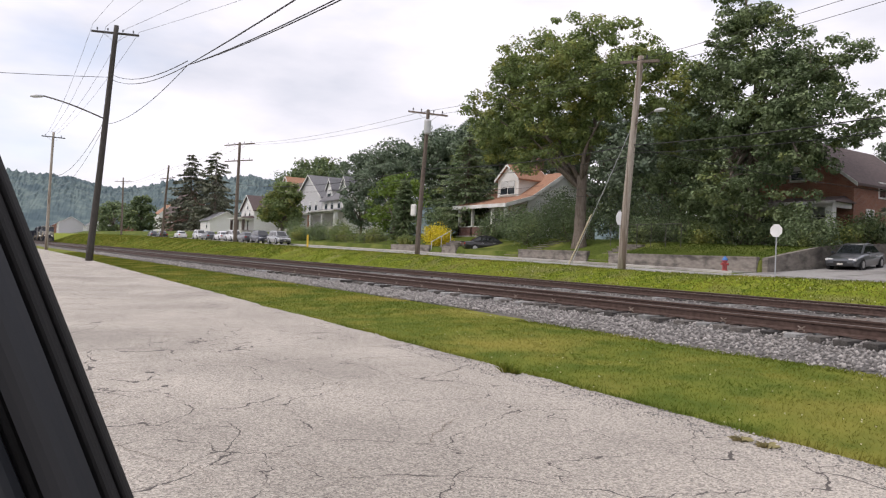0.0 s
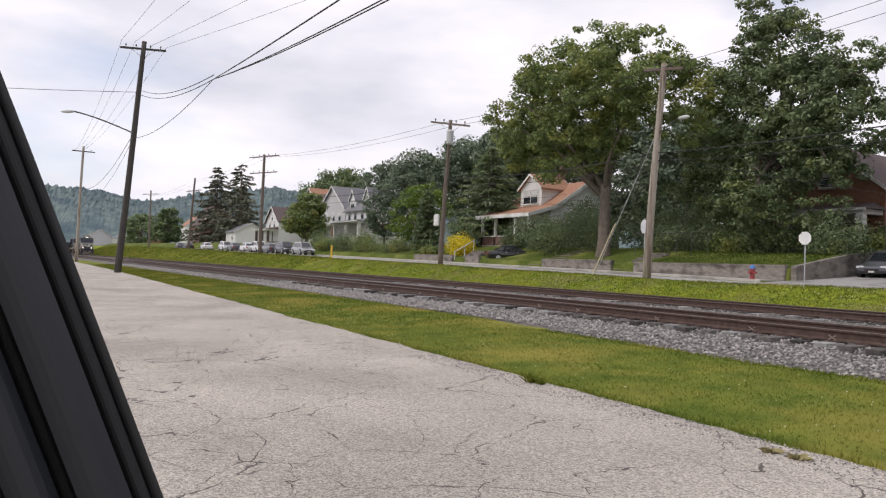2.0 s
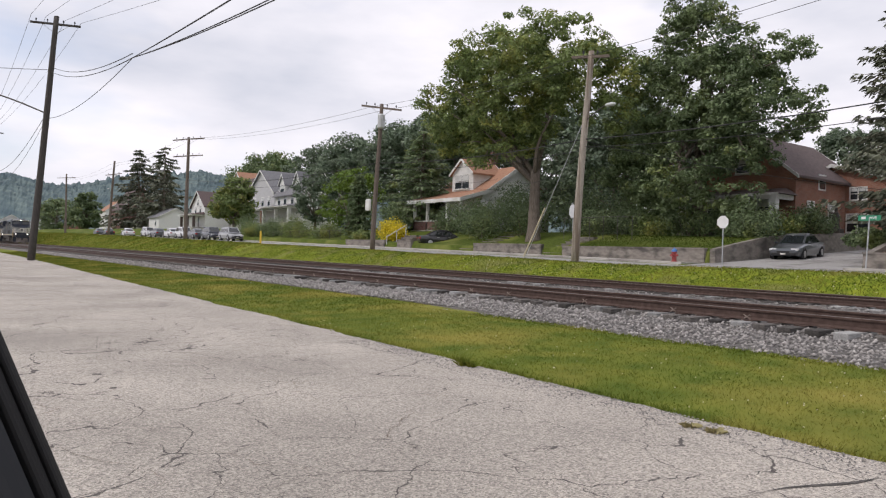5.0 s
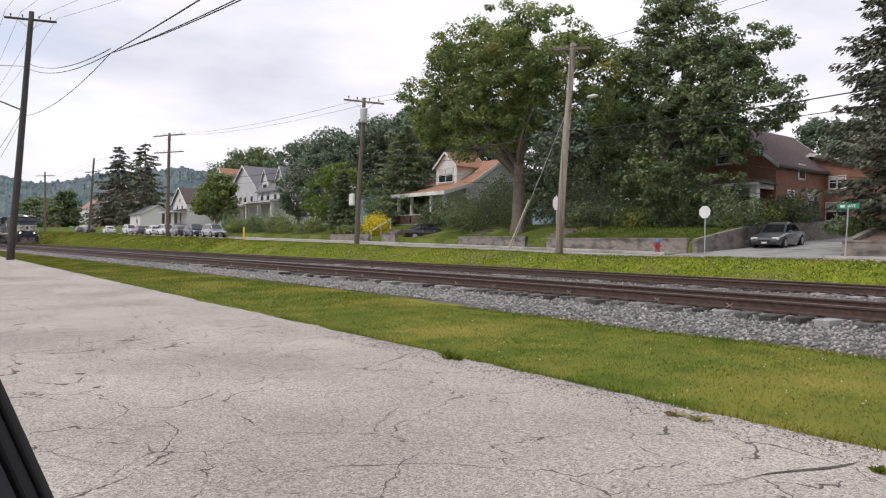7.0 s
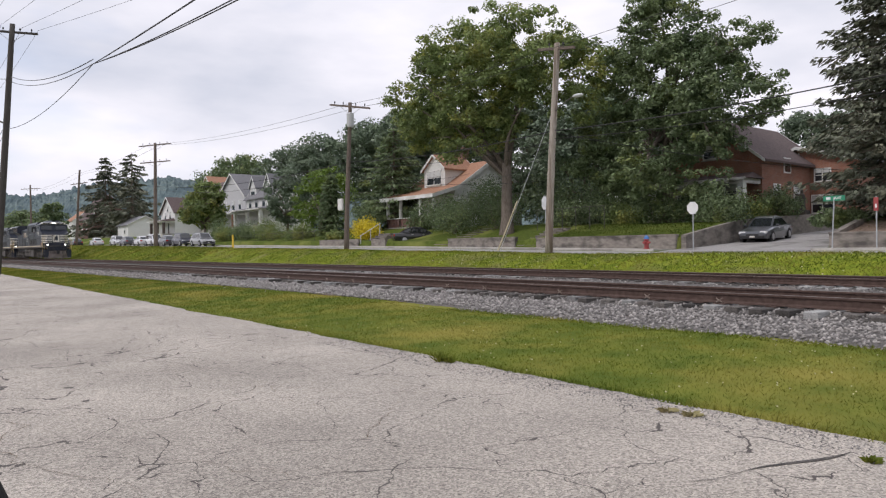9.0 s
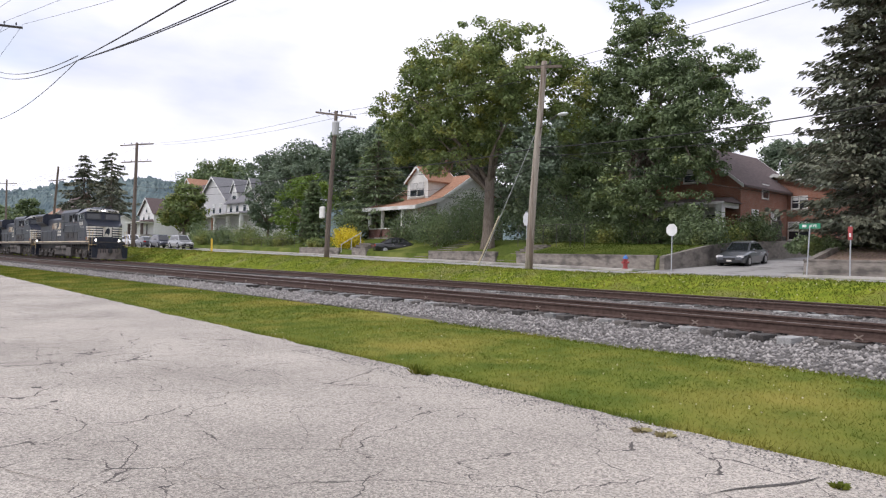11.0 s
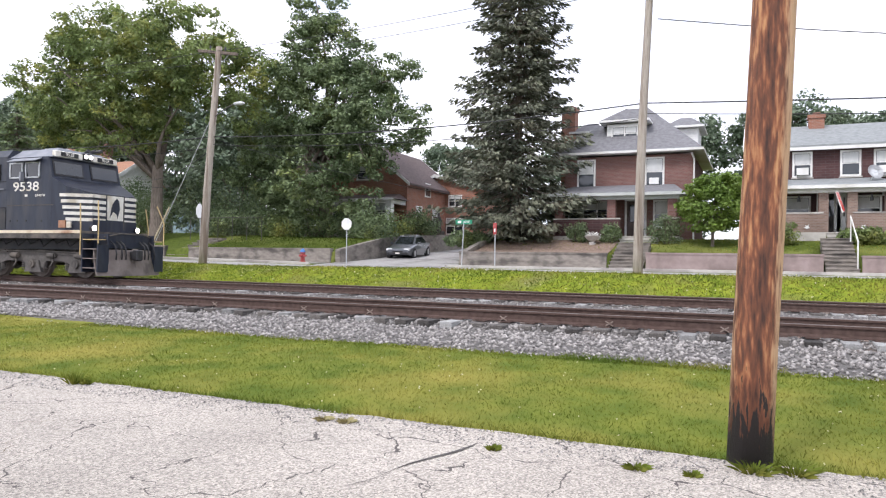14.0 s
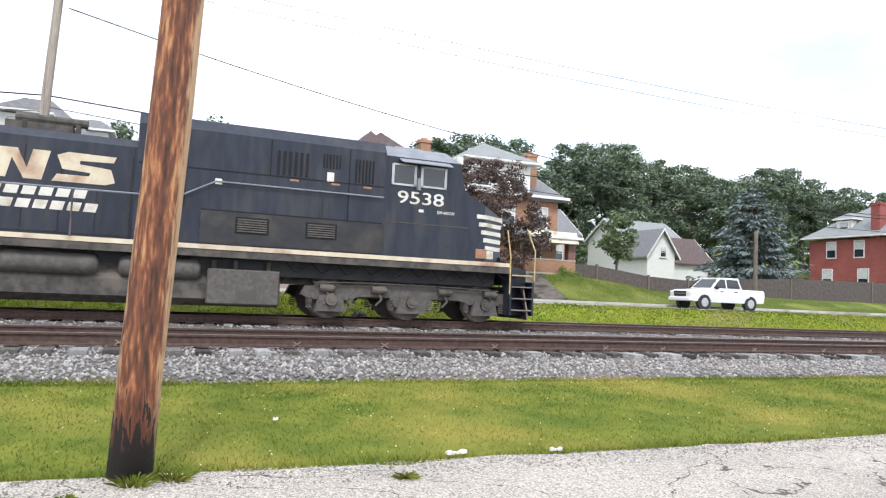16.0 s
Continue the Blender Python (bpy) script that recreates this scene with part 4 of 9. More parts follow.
def locomotive(number, label, logo=True):
    """Wide-nosed six-axle road locomotive; front coupler at x = 0, nose to +x, rail top at z = 0."""
    L = thing("locomotive", pose(-300, FAR_TRACK, RAIL_TOP), label, "locomotive", "locomotives of the train")
    W = 1.52
    # underframe and deck
    bm = one_box(-22.0, -0.95, -W, W, 1.42, 1.60)
    part("underframe", bm, "grime", L)
    bm = one_box(-21.6, -2.2, -0.6, 0.6, 0.85, 1.42)
    part("centre_sill", bm, "grime", L)
    # added dark block, standing for the shaded void under the sill
    part("frame_web", one_box(-21.5, -1.2, -1.02, 1.02, 1.03, 1.419), "loco_dust", L)
    for s in (-1, 1):
        bm = one_box(-22.0, -0.98, s * W, s * (W + 0.02), 1.60, 1.71)
        part("sill_stripe", bm, "loco_gold", L, "flaking cream sill stripe with rust")
    part("deck", one_box(-22.0, -0.95, -W + 0.01, W - 0.01, 1.601, 1.69), "grime", L)
    # nose and cab: one shell skinned from plan loops
    def plan(xf, xr, wf, wm, xm, z_f, z_m, z_r):
        return [(xr, -W, z_r), (xm, -wm, z_m), (xf, -wf, z_f), (xf, wf, z_f), (xm, wm, z_m), (xr, W, z_r)]
    bm = new_bm()
    lower = plan(-1.0, -2.45, 0.98, 1.48, -1.75, 1.69, 1.69, 1.69)
    upper = plan(-1.06, -2.45, 0.95, 1.46, -1.78, 3.06, 3.28, 3.62)
    skin(bm, [lower, upper])
    part("nose", fixed(bm), "black", L)
    bm = new_bm()
    prism(bm, [(-4.75, 1.69), (-2.44, 1.69), (-2.44, 3.62), (-2.62, 4.36), (-4.75, 4.36)], -W, W, "y")
    cab = part("cab", fixed(bm), "black", L)
    bm = new_bm()
    hull(bm, [(-4.78, -1.46, 4.362), (-2.5, -1.46, 4.362), (-2.5, 1.46, 4.362), (-4.78, 1.46, 4.362), (-4.78, -0.9, 4.74), (-2.85, -0.9, 4.74), (-2.85, 0.9, 4.74), (-4.78, 0.9, 4.74)],
         [(3, 2, 1, 0), (4, 5, 6, 7), (0, 1, 5, 4), (1, 2, 6, 5), (2, 3, 7, 6), (3, 0, 4, 7)])
    roof = part("cab_roof", fixed(bm), "roof_grey", L, "pale grey cab roof")
    bm = one_box(-4.2, -3.4, -0.5, 0.1, 4.742, 4.86, bevel=0.03)
    part("air_conditioner", bm, "roof_grey", roof)
    bm = new_bm()
    for k, x in enumerate((-3.3, -3.15, -3.0)):
        tube(bm, (x, 0.45, 4.75), (x + 0.35 + 0.08 * k, 0.45 + 0.1 * k, 4.86), 0.03, 0.07, 8)
    part("horn", bm, "trim_black", roof)
    # windscreens, number boards, headlight
    def on_front(y0, y1, z0, z1, lift):
        def p(y, z):
            return (-2.44 - 0.18 * (z - 3.62) / 0.74 + lift, y, z)
        return [p(y0, z0), p(y1, z0), p(y1, z1), p(y0, z1)]
    for s in (-1, 1):
        y0, y1 = sorted((s * 0.22, s * 1.36))
        bm = new_bm()
        skin(bm, [on_front(y0 - 0.05, y1 + 0.05, 3.70, 4.24, 0.004), on_front(y0 - 0.05, y1 + 0.05, 3.70, 4.24, 0.03)])
        fr = part("windscreen_frame", fixed(bm), "trim_black", L)
        bm = new_bm()
        skin(bm, [on_front(y0, y1, 3.75, 4.20, 0.031), on_front(y0, y1, 3.75, 4.20, 0.038)])
        part("windscreen", fixed(bm), "car_glass", fr)
        bm = one_box(-2.66, -2.46, y0, y1, 4.38, 4.60, bevel=0.02)
        board = part("number_board", bm, "loco_white", L)
        part("board_face", one_box(-2.459, -2.45, y0 + 0.2, y1 - 0.2, 4.41, 4.57), "trim_black", board)
        if number:
            text_part("road_number", number, 0.17, pose(-2.448, (y0 + y1) / 2, 4.49, 90, 0, 90), "loco_white", board)
    bm = one_box(-2.66, -2.44, -0.2, 0.2, 4.40, 4.66, bevel=0.03)
    hd = part("headlight_housing", bm, "trim_black", L)
    for s in (-1, 1):
        bm = new_bm()
        tube(bm, (-2.44, s * 0.1, 4.53), (-2.42, s * 0.1, 4.53), 0.075, 0.075, 14)
        part("headlight", bm, "headlight", hd)
        bm = new_bm()
        tube(bm, (-1.06, s * 0.98, 1.80), (-0.93, s * 0.98, 1.80), 0.11, 0.12, 14)
        dl = part("ditch_light", bm, "trim_black", L)
        bm = new_bm()
        tube(bm, (-0.93, s * 0.98, 1.80), (-0.92, s * 0.98, 1.80), 0.095, 0.095, 14)
        part("lamp_lens", bm, "headlight", dl)
    # stripes round the nose
    for s in (-1, 1):
        for k in range(5):
            z1 = 3.02 - 0.215 * k
            x0 = -2.05 + 0.075 * k
            bm = new_bm()
            line = [(x0, s * 1.492), (-1.76, s * 1.478), (-1.03, s * 0.975)]
            strip_on(bm, line if s < 0 else line[::-1], z1 - 0.115, z1, 0.012)
            part("stripe", fixed(bm), "loco_white", L, "cream-white painted stripe")
            bm = one_box(-1.04, -1.018, s * 0.42, s * 0.955, z1 - 0.115, z1)
            part("stripe", bm, "loco_white", L)
    part("nose_emblem", one_box(-1.04, -1.012, -0.36, 0.36, 2.12, 3.02), "loco_white", L, "white panel with a dark shape")
    bm = new_bm()
    prism(bm, [(-0.26, 2.2), (-0.1, 2.45), (0.05, 2.35), (0.1, 2.2), (0.2, 2.55), (0.16, 2.85), (0.05, 2.95), (-0.1, 2.78), (-0.18, 2.6)], -1.012, -1.006, "x")
    part("emblem_shape", fixed(bm), "black", L)
    part("nose_door", one_box(-1.02, -1.004, 0.38, 0.41, 1.75, 3.04), "grime", L)
    part("rust_panel", one_box(-2.05, -1.72, -1.52, -1.486, 1.80, 2.06), "rust", L, "bare rusty patch")
    part("white_panel", one_box(-1.70, -1.5, -1.49, -1.44, 1.80, 2.02), "loco_white", L)
    # cab sides
    for s in (-1, 1):
        y = s * W
        for x0, x1 in ((-4.60, -3.90), (-3.78, -3.02)):
            bm = new_bm()
            z0, z1 = 3.60, 4.18
            for a in ((x0, x0 + 0.07, z0, z1), (x1 - 0.07, x1, z0, z1), (x0, x1, z0, z0 + 0.05), (x0, x1, z1 - 0.05, z1)):
                box(bm, a[0], a[1], y, y + s * 0.03, a[2], a[3])
            f = part("window_frame", bm, "steel", cab, "bare aluminium window frame")
            part("window_pane", one_box(x0 + 0.06, x1 - 0.06, y, y + s * 0.012, z0 + 0.04, z1 - 0.04), "car_glass", f)
        bm = new_bm()
        prism(bm, [(y, 4.30), (y + s * 0.28, 4.18), (y + s * 0.28, 4.20), (y, 4.33)], -4.4, -2.95, "x")
        part("sunshade", fixed(bm), "roof_grey", cab)
        part("mirror", one_box(-3.9, -3.82, y + s * 0.03, y + s * 0.16, 3.5, 3.82), "roof_grey", cab)
        if number:
            text_part("road_number", number, 0.47, pose(-3.74, y + s * 0.004, 3.28, 90, 0, 0 if s < 0 else 180) @ Matrix.Diagonal((1.45, 1, 1, 1)), "loco_white", cab)
        part("small_mark", one_box(-3.79, -3.65, y, y + s * 0.006, 2.93, 3.01), "loco_white", cab)
        text_part("lettering", "D9-40CW", 0.12, pose(-3.0, y + s * 0.004, 2.96, 90, 0, 0 if s < 0 else 180), "loco_white", cab)
        part("cab_seam", one_box(-4.72, -2.3, y, y + s * 0.008, 2.60, 2.63), "grime", cab)
        for x in (-4.55, -4.15, -3.7, -2.9):
            bm = new_bm()
            tube(bm, (x, y, 2.05), (x, y + s * 0.012, 2.05), 0.045, 0.045, 8)
            part("bolt_cover", bm, "trim_black", cab)
    # blower and control compartment, full width
    bm = new_bm()
    prism(bm, [(-W, 1.69), (W, 1.69), (W, 4.42), (1.3, 4.70), (-1.3, 4.70), (-W, 4.42)], -10.75, -4.752, "x")
    blower = part("control_compartment", fixed(bm), "black", L)
    for s in (-1, 1):
        y = s * W
        for x0, x1, z0, z1, n in ((-7.6, -6.75, 3.55, 4.15, 1), (-6.45, -5.95, 3.85, 4.2, 1), (-5.6, -5.05, 3.55, 4.15, 1)):
            bm = new_bm()
            for k in range(6):
                w = (x1 - x0) / 6
                box(bm, x0 + k * w + 0.02, x0 + k * w + 0.6 * w, y, y + s * 0.03, z0, z1)
            part("grille", bm, "seal", blower)
        for x0, x1 in ((-8.45, -7.75), (-6.75, -6.05)):
            part("louvre_frame", one_box(x0 - 0.05, x1 + 0.05, y + s * 0.02, y + s * 0.032, 2.02, 2.42), "seal", blower)
            bm = new_bm()
            louvres(bm, x0, x1, 2.05, 2.39, y + s * 0.02, 6, s)
            part("louvre", bm, "truck", blower)
        part("lower_panel", one_box(-9.3, -4.76, y, y + s * 0.02, 1.75, 2.52), "loco_dust", blower, "dusty brown lower panel")
        part("hatch", one_box(-10.5, -9.7, y, y + s * 0.02, 3.75, 4.2), "trim_black", blower)
        for x in (-9.6, -6.4):
            part("panel_rib", one_box(x, x + 0.04, y, y + s * 0.018, 2.54, 3.5), "black", blower)
        for k, x in enumerate((-9.7, -7.75, -5.75)):
            part("panel_seam", one_box(x, x + 0.025, y, y + s * 0.014, 3.5 if k % 2 else 2.54, 4.38), "seal", blower)
        part("panel_seam", one_box(-10.7, -4.8, y, y + s * 0.012, 3.49, 3.515), "seal", blower)
        part("panel_seam", one_box(-9.3, -4.8, y, y + s * 0.022, 2.52, 2.555), "seal", blower)
        part("notice", one_box(-6.32, -6.14, y, y + s * 0.012, 3.5, 3.74), "loco_white", blower)
        part("notice", one_box(-9.02, -8.86, y, y + s * 0.012, 3.16, 3.3), "loco_white", blower)
        for x in (-7.25, -6.2, -5.35):
            part("notice", one_box(x, x + 0.22, y, y + s * 0.008, 3.42, 3.47), "rust", blower)
        bm = new_bm()
        yy = y + s * 0.07
        pipe(bm, [(-22.0, yy, 2.72), (-10.2, yy, 2.76), (-9.75, yy, 2.82), (-9.0, yy, 3.22), (-4.8, yy, 3.22)], 0.022, 6)
        part("handrail", bm, "roof_grey", L)
        for x in (-21.8, -20, -18, -16, -14, -12):
            bm = new_bm()
            tube(bm, (x, yy, 1.69), (x, yy, 2.73), 0.02, 0.02, 6)
            part("stanchion", bm, "grime", L)
    # engine hood with doors
    bm = new_bm()
    prism(bm, [(-1.0, 1.69), (1.0, 1.69), (1.0, 3.92), (0.8, 4.12), (-0.8, 4.12), (-1.0, 3.92)], -18.4, -10.752, "x")
    hood = part("engine_hood", fixed(bm), "black", L)
    for s in (-1, 1):
        for k in range(10):
            x = -18.2 + 0.74 * k
            part("hood_door", one_box(x, x + 0.70, s * 1.0, s * 1.022, 1.8, 3.75), "black", hood)
    bm = new_bm()
    tube(bm, (-15.2, 0, 4.12), (-15.2, 0, 4.45), 0.35, 0.30, 14)
    box(bm, -13.6, -12.2, -0.4, 0.4, 4.12, 4.36)
    tube(bm, (-13.4, -0.3, 4.45), (-11.9, -0.3, 4.45), 0.11, 0.11, 10)
    for x in (-13.2, -12.1):
        box(bm, x - 0.05, x + 0.05, -0.4, -0.2, 4.12, 4.4)
    part("exhaust_stack", bm, "grime", hood)
    if logo:
        for s in (-1, 1):
            y0 = s * 1.022
            d = s * 0.008
            bm = new_bm()
            for pts in ([(-13.75, 2.95), (-13.55, 3.62), (-13.2, 3.62), (-13.0, 3.2), (-12.9, 3.62), (-12.55, 3.62), (-12.7, 2.95), (-13.05, 2.95), (-13.3, 3.4), (-13.4, 2.95)],
                        [(-12.5, 2.95), (-12.4, 3.12), (-11.75, 3.12), (-11.72, 3.2), (-12.3, 3.24), (-12.42, 3.55), (-12.2, 3.64), (-11.2, 3.62), (-11.25, 3.48), (-11.95, 3.46), (-11.95, 3.38), (-11.3, 3.32), (-11.2, 3.02), (-11.4, 2.95)],
                        [(-14.3, 2.95), (-13.9, 2.95), (-13.75, 3.2), (-14.1, 3.12)]):
                if s > 0:
                    pts = [(-24.9 - p[0], p[1]) for p in pts]
                prism(bm, pts, y0, y0 + d, "y")
            part("logo_shape", fixed(bm), "loco_gold", hood, "cream slanted logo shape")
            for row, (z, x0, n) in enumerate(((2.60, -14.1, 7), (2.30, -14.2, 8))):
                bm = new_bm()
                for k in range(n):
                    x = x0 + 0.34 * k
                    prism(bm, [(x, z), (x + 0.26, z), (x + 0.31, z + 0.2), (x + 0.05, z + 0.2)], y0, y0 + d, "y")
                part("lettering_bar", fixed(bm), "loco_white", hood)
            bm = new_bm()
            for k in range(5):
                z = 2.98 + 0.13 * k
                prism(bm, [(-16.6 + 0.03 * k, z), (-14.75 + 0.08 * k, z), (-14.7 + 0.08 * k, z + 0.07), (-16.58 + 0.03 * k, z + 0.07)], y0, y0 + d, "y")
            part("striping", fixed(bm), "loco_gold", hood)
    # radiator section with flared wings
    bm = new_bm()
    prism(bm, [(-1.0, 1.69), (1.0, 1.69), (1.0, 3.35), (W, 3.7), (W, 4.45), (1.2, 4.66), (-1.2, 4.66), (-W, 4.45), (-W, 3.7), (-1.0, 3.35)], -21.6, -18.402, "x")
    rad = part("radiator", fixed(bm), "black", L)
    for s in (-1, 1):
        bm = new_bm()
        for k in range(22):
            x = -21.4 + 0.13 * k
            box(bm, x, x + 0.06, s * W, s * (W + 0.02), 3.78, 4.38)
        part("radiator_grille", bm, "grime", rad)
    # fuel tank and air reservoirs
    bm = new_bm()
    prism(bm, [(-1.25, 0.42), (-0.9, 0.24), (0.9, 0.24), (1.25, 0.42), (1.25, 0.80), (0.9, 1.35), (-0.9, 1.35), (-1.25, 0.80)], -14.2, -7.3, "x")
    part("fuel_tank", fixed(bm), "grime", L)
    for s in (-1, 1):
        for x0, x1 in ((-13.4, -11.4), (-11.0, -9.2)):
            bm = new_bm()
            prof = ((x0, 0.12), (x0 + 0.06, 0.22), (x0 + 0.15, 0.255), (x1 - 0.15, 0.255), (x1 - 0.06, 0.22), (x1, 0.12))
            skin(bm, [[(x, s * 1.18 + r * math.cos(t), 1.10 + r * math.sin(t)) for t in [2 * math.pi * k / 16 for k in range(16)]] for x, r in prof])
            part("air_reservoir", fixed(bm), "truck", L, smooth=True)
        part("equipment_box", one_box(-9.05, -7.35, s * 0.9, s * 1.42, 0.30, 1.15, bevel=0.03), "truck", L, "dusty grey-brown equipment box")
        bm = new_bm()
        for x in (-8.9, -8.4, -7.6):
            tube(bm, (x, s * 1.2, 1.15), (x, s * 1.2, 1.36), 0.06, 0.06, 8)
        part("filler_cap", bm, "grime", L)
        bm = new_bm()
        for k in range(10):
            x = -7.2 + 0.66 * k
            pipe(bm, [(x, s * 1.3, 1.40), (x + 0.25, s * 1.34, 1.18 + 0.06 * math.sin(k * 3)), (x + 0.6, s * 1.3, 1.36)], 0.025, 5)
        part("hose_run", bm, "seal", L)
    # steps, plow, coupler and rails at both ends
    for e, (xa, sg) in enumerate(((0.0, 1), (-22.3, -1))):
        for s in (-1, 1):
            for k in range(4):
                z = 0.38 + 0.33 * k
                part("step", one_box(xa - sg * 0.86, xa - sg * 0.2, s * 1.12, s * 1.5, z, z + 0.035), "handrail" if k == 3 else "plow", L)
            part("step_well", one_box(xa - sg * 0.9, xa - sg * 0.18, s * 1.0, s * 1.06, 0.25, 1.6), "black", L)
            part("step_stringer", one_box(xa - sg * 0.92, xa - sg * 0.87, s * 1.05, s * 1.5, 0.25, 1.6), "black", L)
            part("step_side", one_box(xa - sg * 0.2, xa - sg * 0.15, s * 1.05, s * 1.5, 0.25, 1.2), "black", L)
            bm = new_bm()
            pipe(bm, [(xa - sg * 0.95, s * 1.53, 0.85), (xa - sg * 0.95, s * 1.53, 1.9), (xa - sg * 1.05, s * 1.48, 2.65)], 0.022, 6)
            part("grab_rail", bm, "handrail", L, "ochre grab rail")
            bm = new_bm()
            pipe(bm, [(xa - sg * 0.14, s * 1.5, 1.25), (xa - sg * 0.14, s * 1.5, 2.1), (xa - sg * 0.35, s * 1.35, 2.75)], 0.022, 6)
            part("grab_rail", bm, "handrail", L, "ochre grab rail")
        bm = new_bm()
        x1 = xa - sg * 0.06
        loops = []
        for z, fwd, hw in ((0.12, 0.06, 1.42), (0.45, 0.0, 1.45), (1.05, -0.12, 1.42)):
            c = [(-hw, -0.25), (-hw * 0.45, 0.02), (0, 0.08), (hw * 0.45, 0.02), (hw, -0.25)]
            loops.append([(x1 + sg * (a + fwd), y, z) for y, a in c] + [(x1 + sg * (a + fwd - 0.05), y, z) for y, a in c[::-1]])
        skin(bm, loops)
        part("plow", fixed(bm), "plow", L, "scuffed rusty snow plow")
        part("end_beam", one_box(xa - sg * 0.95, xa - sg * 0.3, -1.05, 1.05, 1.1, 1.6), "black", L)
        bm = new_bm()
        box(bm, xa - sg * 0.35, xa + sg * 0.15, -0.16, 0.16, 0.72, 1.0, bevel=0.03)
        box(bm, xa + sg * 0.05, xa + sg * 0.32, -0.22, 0.08, 0.66, 1.06, bevel=0.04)
        part("coupler", bm, "trim_black", L)
        for y in (-0.85, -0.6, -0.42, 0.45, 0.62, 0.9):
            bm = new_bm()
            pipe(bm, [(xa - sg * 0.28, y, 1.35), (xa - sg * 0.05, y, 1.2), (xa + sg * 0.02, y, 0.9), (xa - sg * 0.05, y + 0.05, 0.7)], 0.028, 5)
            part("air_hose", bm, "trim_black", L)
        bm = new_bm()
        pipe(bm, [(xa - sg * 0.3, -1.1, 1.5), (xa - sg * 0.15, -0.5, 1.62), (xa - sg * 0.15, 0.5, 1.62), (xa - sg * 0.3, 1.1, 1.5)], 0.02, 5)
        part("uncoupling_lever", bm, "grime", L)
    wheels = bogie(L, -3.75, 1) + bogie(L, -18.5, -1)
    return L, wheels


# ---- plants ----
def leaf_quads(rng, centres, radii, per, size, up=0.4, flat=0.75):
    """Rhombic leaf cards spread through small clumps, denser towards each clump's outside and top."""
    n = len(centres)
    d = rng.normal(size=(n, per, 3))
    d /= np.linalg.norm(d, axis=2, keepdims=True)
    r = rng.uniform(0.25, 1.0, (n, per, 1)) ** 0.6
    p = centres[:, None] + d * r * radii[:, None, None] * np.array([1, 1, flat])
    nrm = d + rng.normal(size=d.shape) * 0.7 + np.array([0, 0, up])
    nrm /= np.linalg.norm(nrm, axis=2, keepdims=True)
    u = np.cross(nrm, rng.normal(size=d.shape))
    u /= np.linalg.norm(u, axis=2, keepdims=True) + 1e-9
    v = np.cross(nrm, u)
    s = size * rng.uniform(0.6, 1.35, (n, per, 1))
    return np.stack([p - u * s, p - v * s * 0.55 + nrm * s * 0.15, p + u * s, p + v * s * 0.55 - nrm * s * 0.1], 2).reshape(-1, 4, 3)


def clump_centres(rng, blobs, count, shell=0.55):
    """Points spread in the outer part of a set of ellipsoids (centre, radii), weighted by volume."""
    vol = np.array([b[1][0] * b[1][1] * b[1][2] for b in blobs]) ** 0.8
    pick = rng.choice(len(blobs), count, p=vol / vol.sum())
    d = rng.normal(size=(count, 3))
    d /= np.linalg.norm(d, axis=1, keepdims=True)
    r = rng.uniform(shell**3, 1, (count, 1)) ** (1 / 3)
    return np.array([blobs[i][0] for i in pick], float) + d * r * np.array([blobs[i][1] for i in pick], float)


def bent_limb(bm, rng, a, b, r0, r1, n=6):
    a, b = Vector(a), Vector(b)
    side = Vector(rng.normal(size=3) * 0.08 * (b - a).length)
    pts = []
    for k in range(6):
        f = k / 5
        pts.append(a.lerp(b, f) + side * math.sin(f * math.pi) + Vector((0, 0, 0.06 * (b - a).length * math.sin(f * math.pi))))
    loops = []
    for k, p in enumerate(pts):
        d = (pts[min(k + 1, 5)] - pts[max(k - 1, 0)]).normalized()
        u = d.orthogonal().normalized()
        v = d.cross(u)
        r = r0 + (r1 - r0) * k / 5
        loops.append([p + r * (math.cos(t) * u + math.sin(t) * v) for t in [2 * math.pi * i / n for i in range(n)]])
    skin(bm, loops)
    return pts


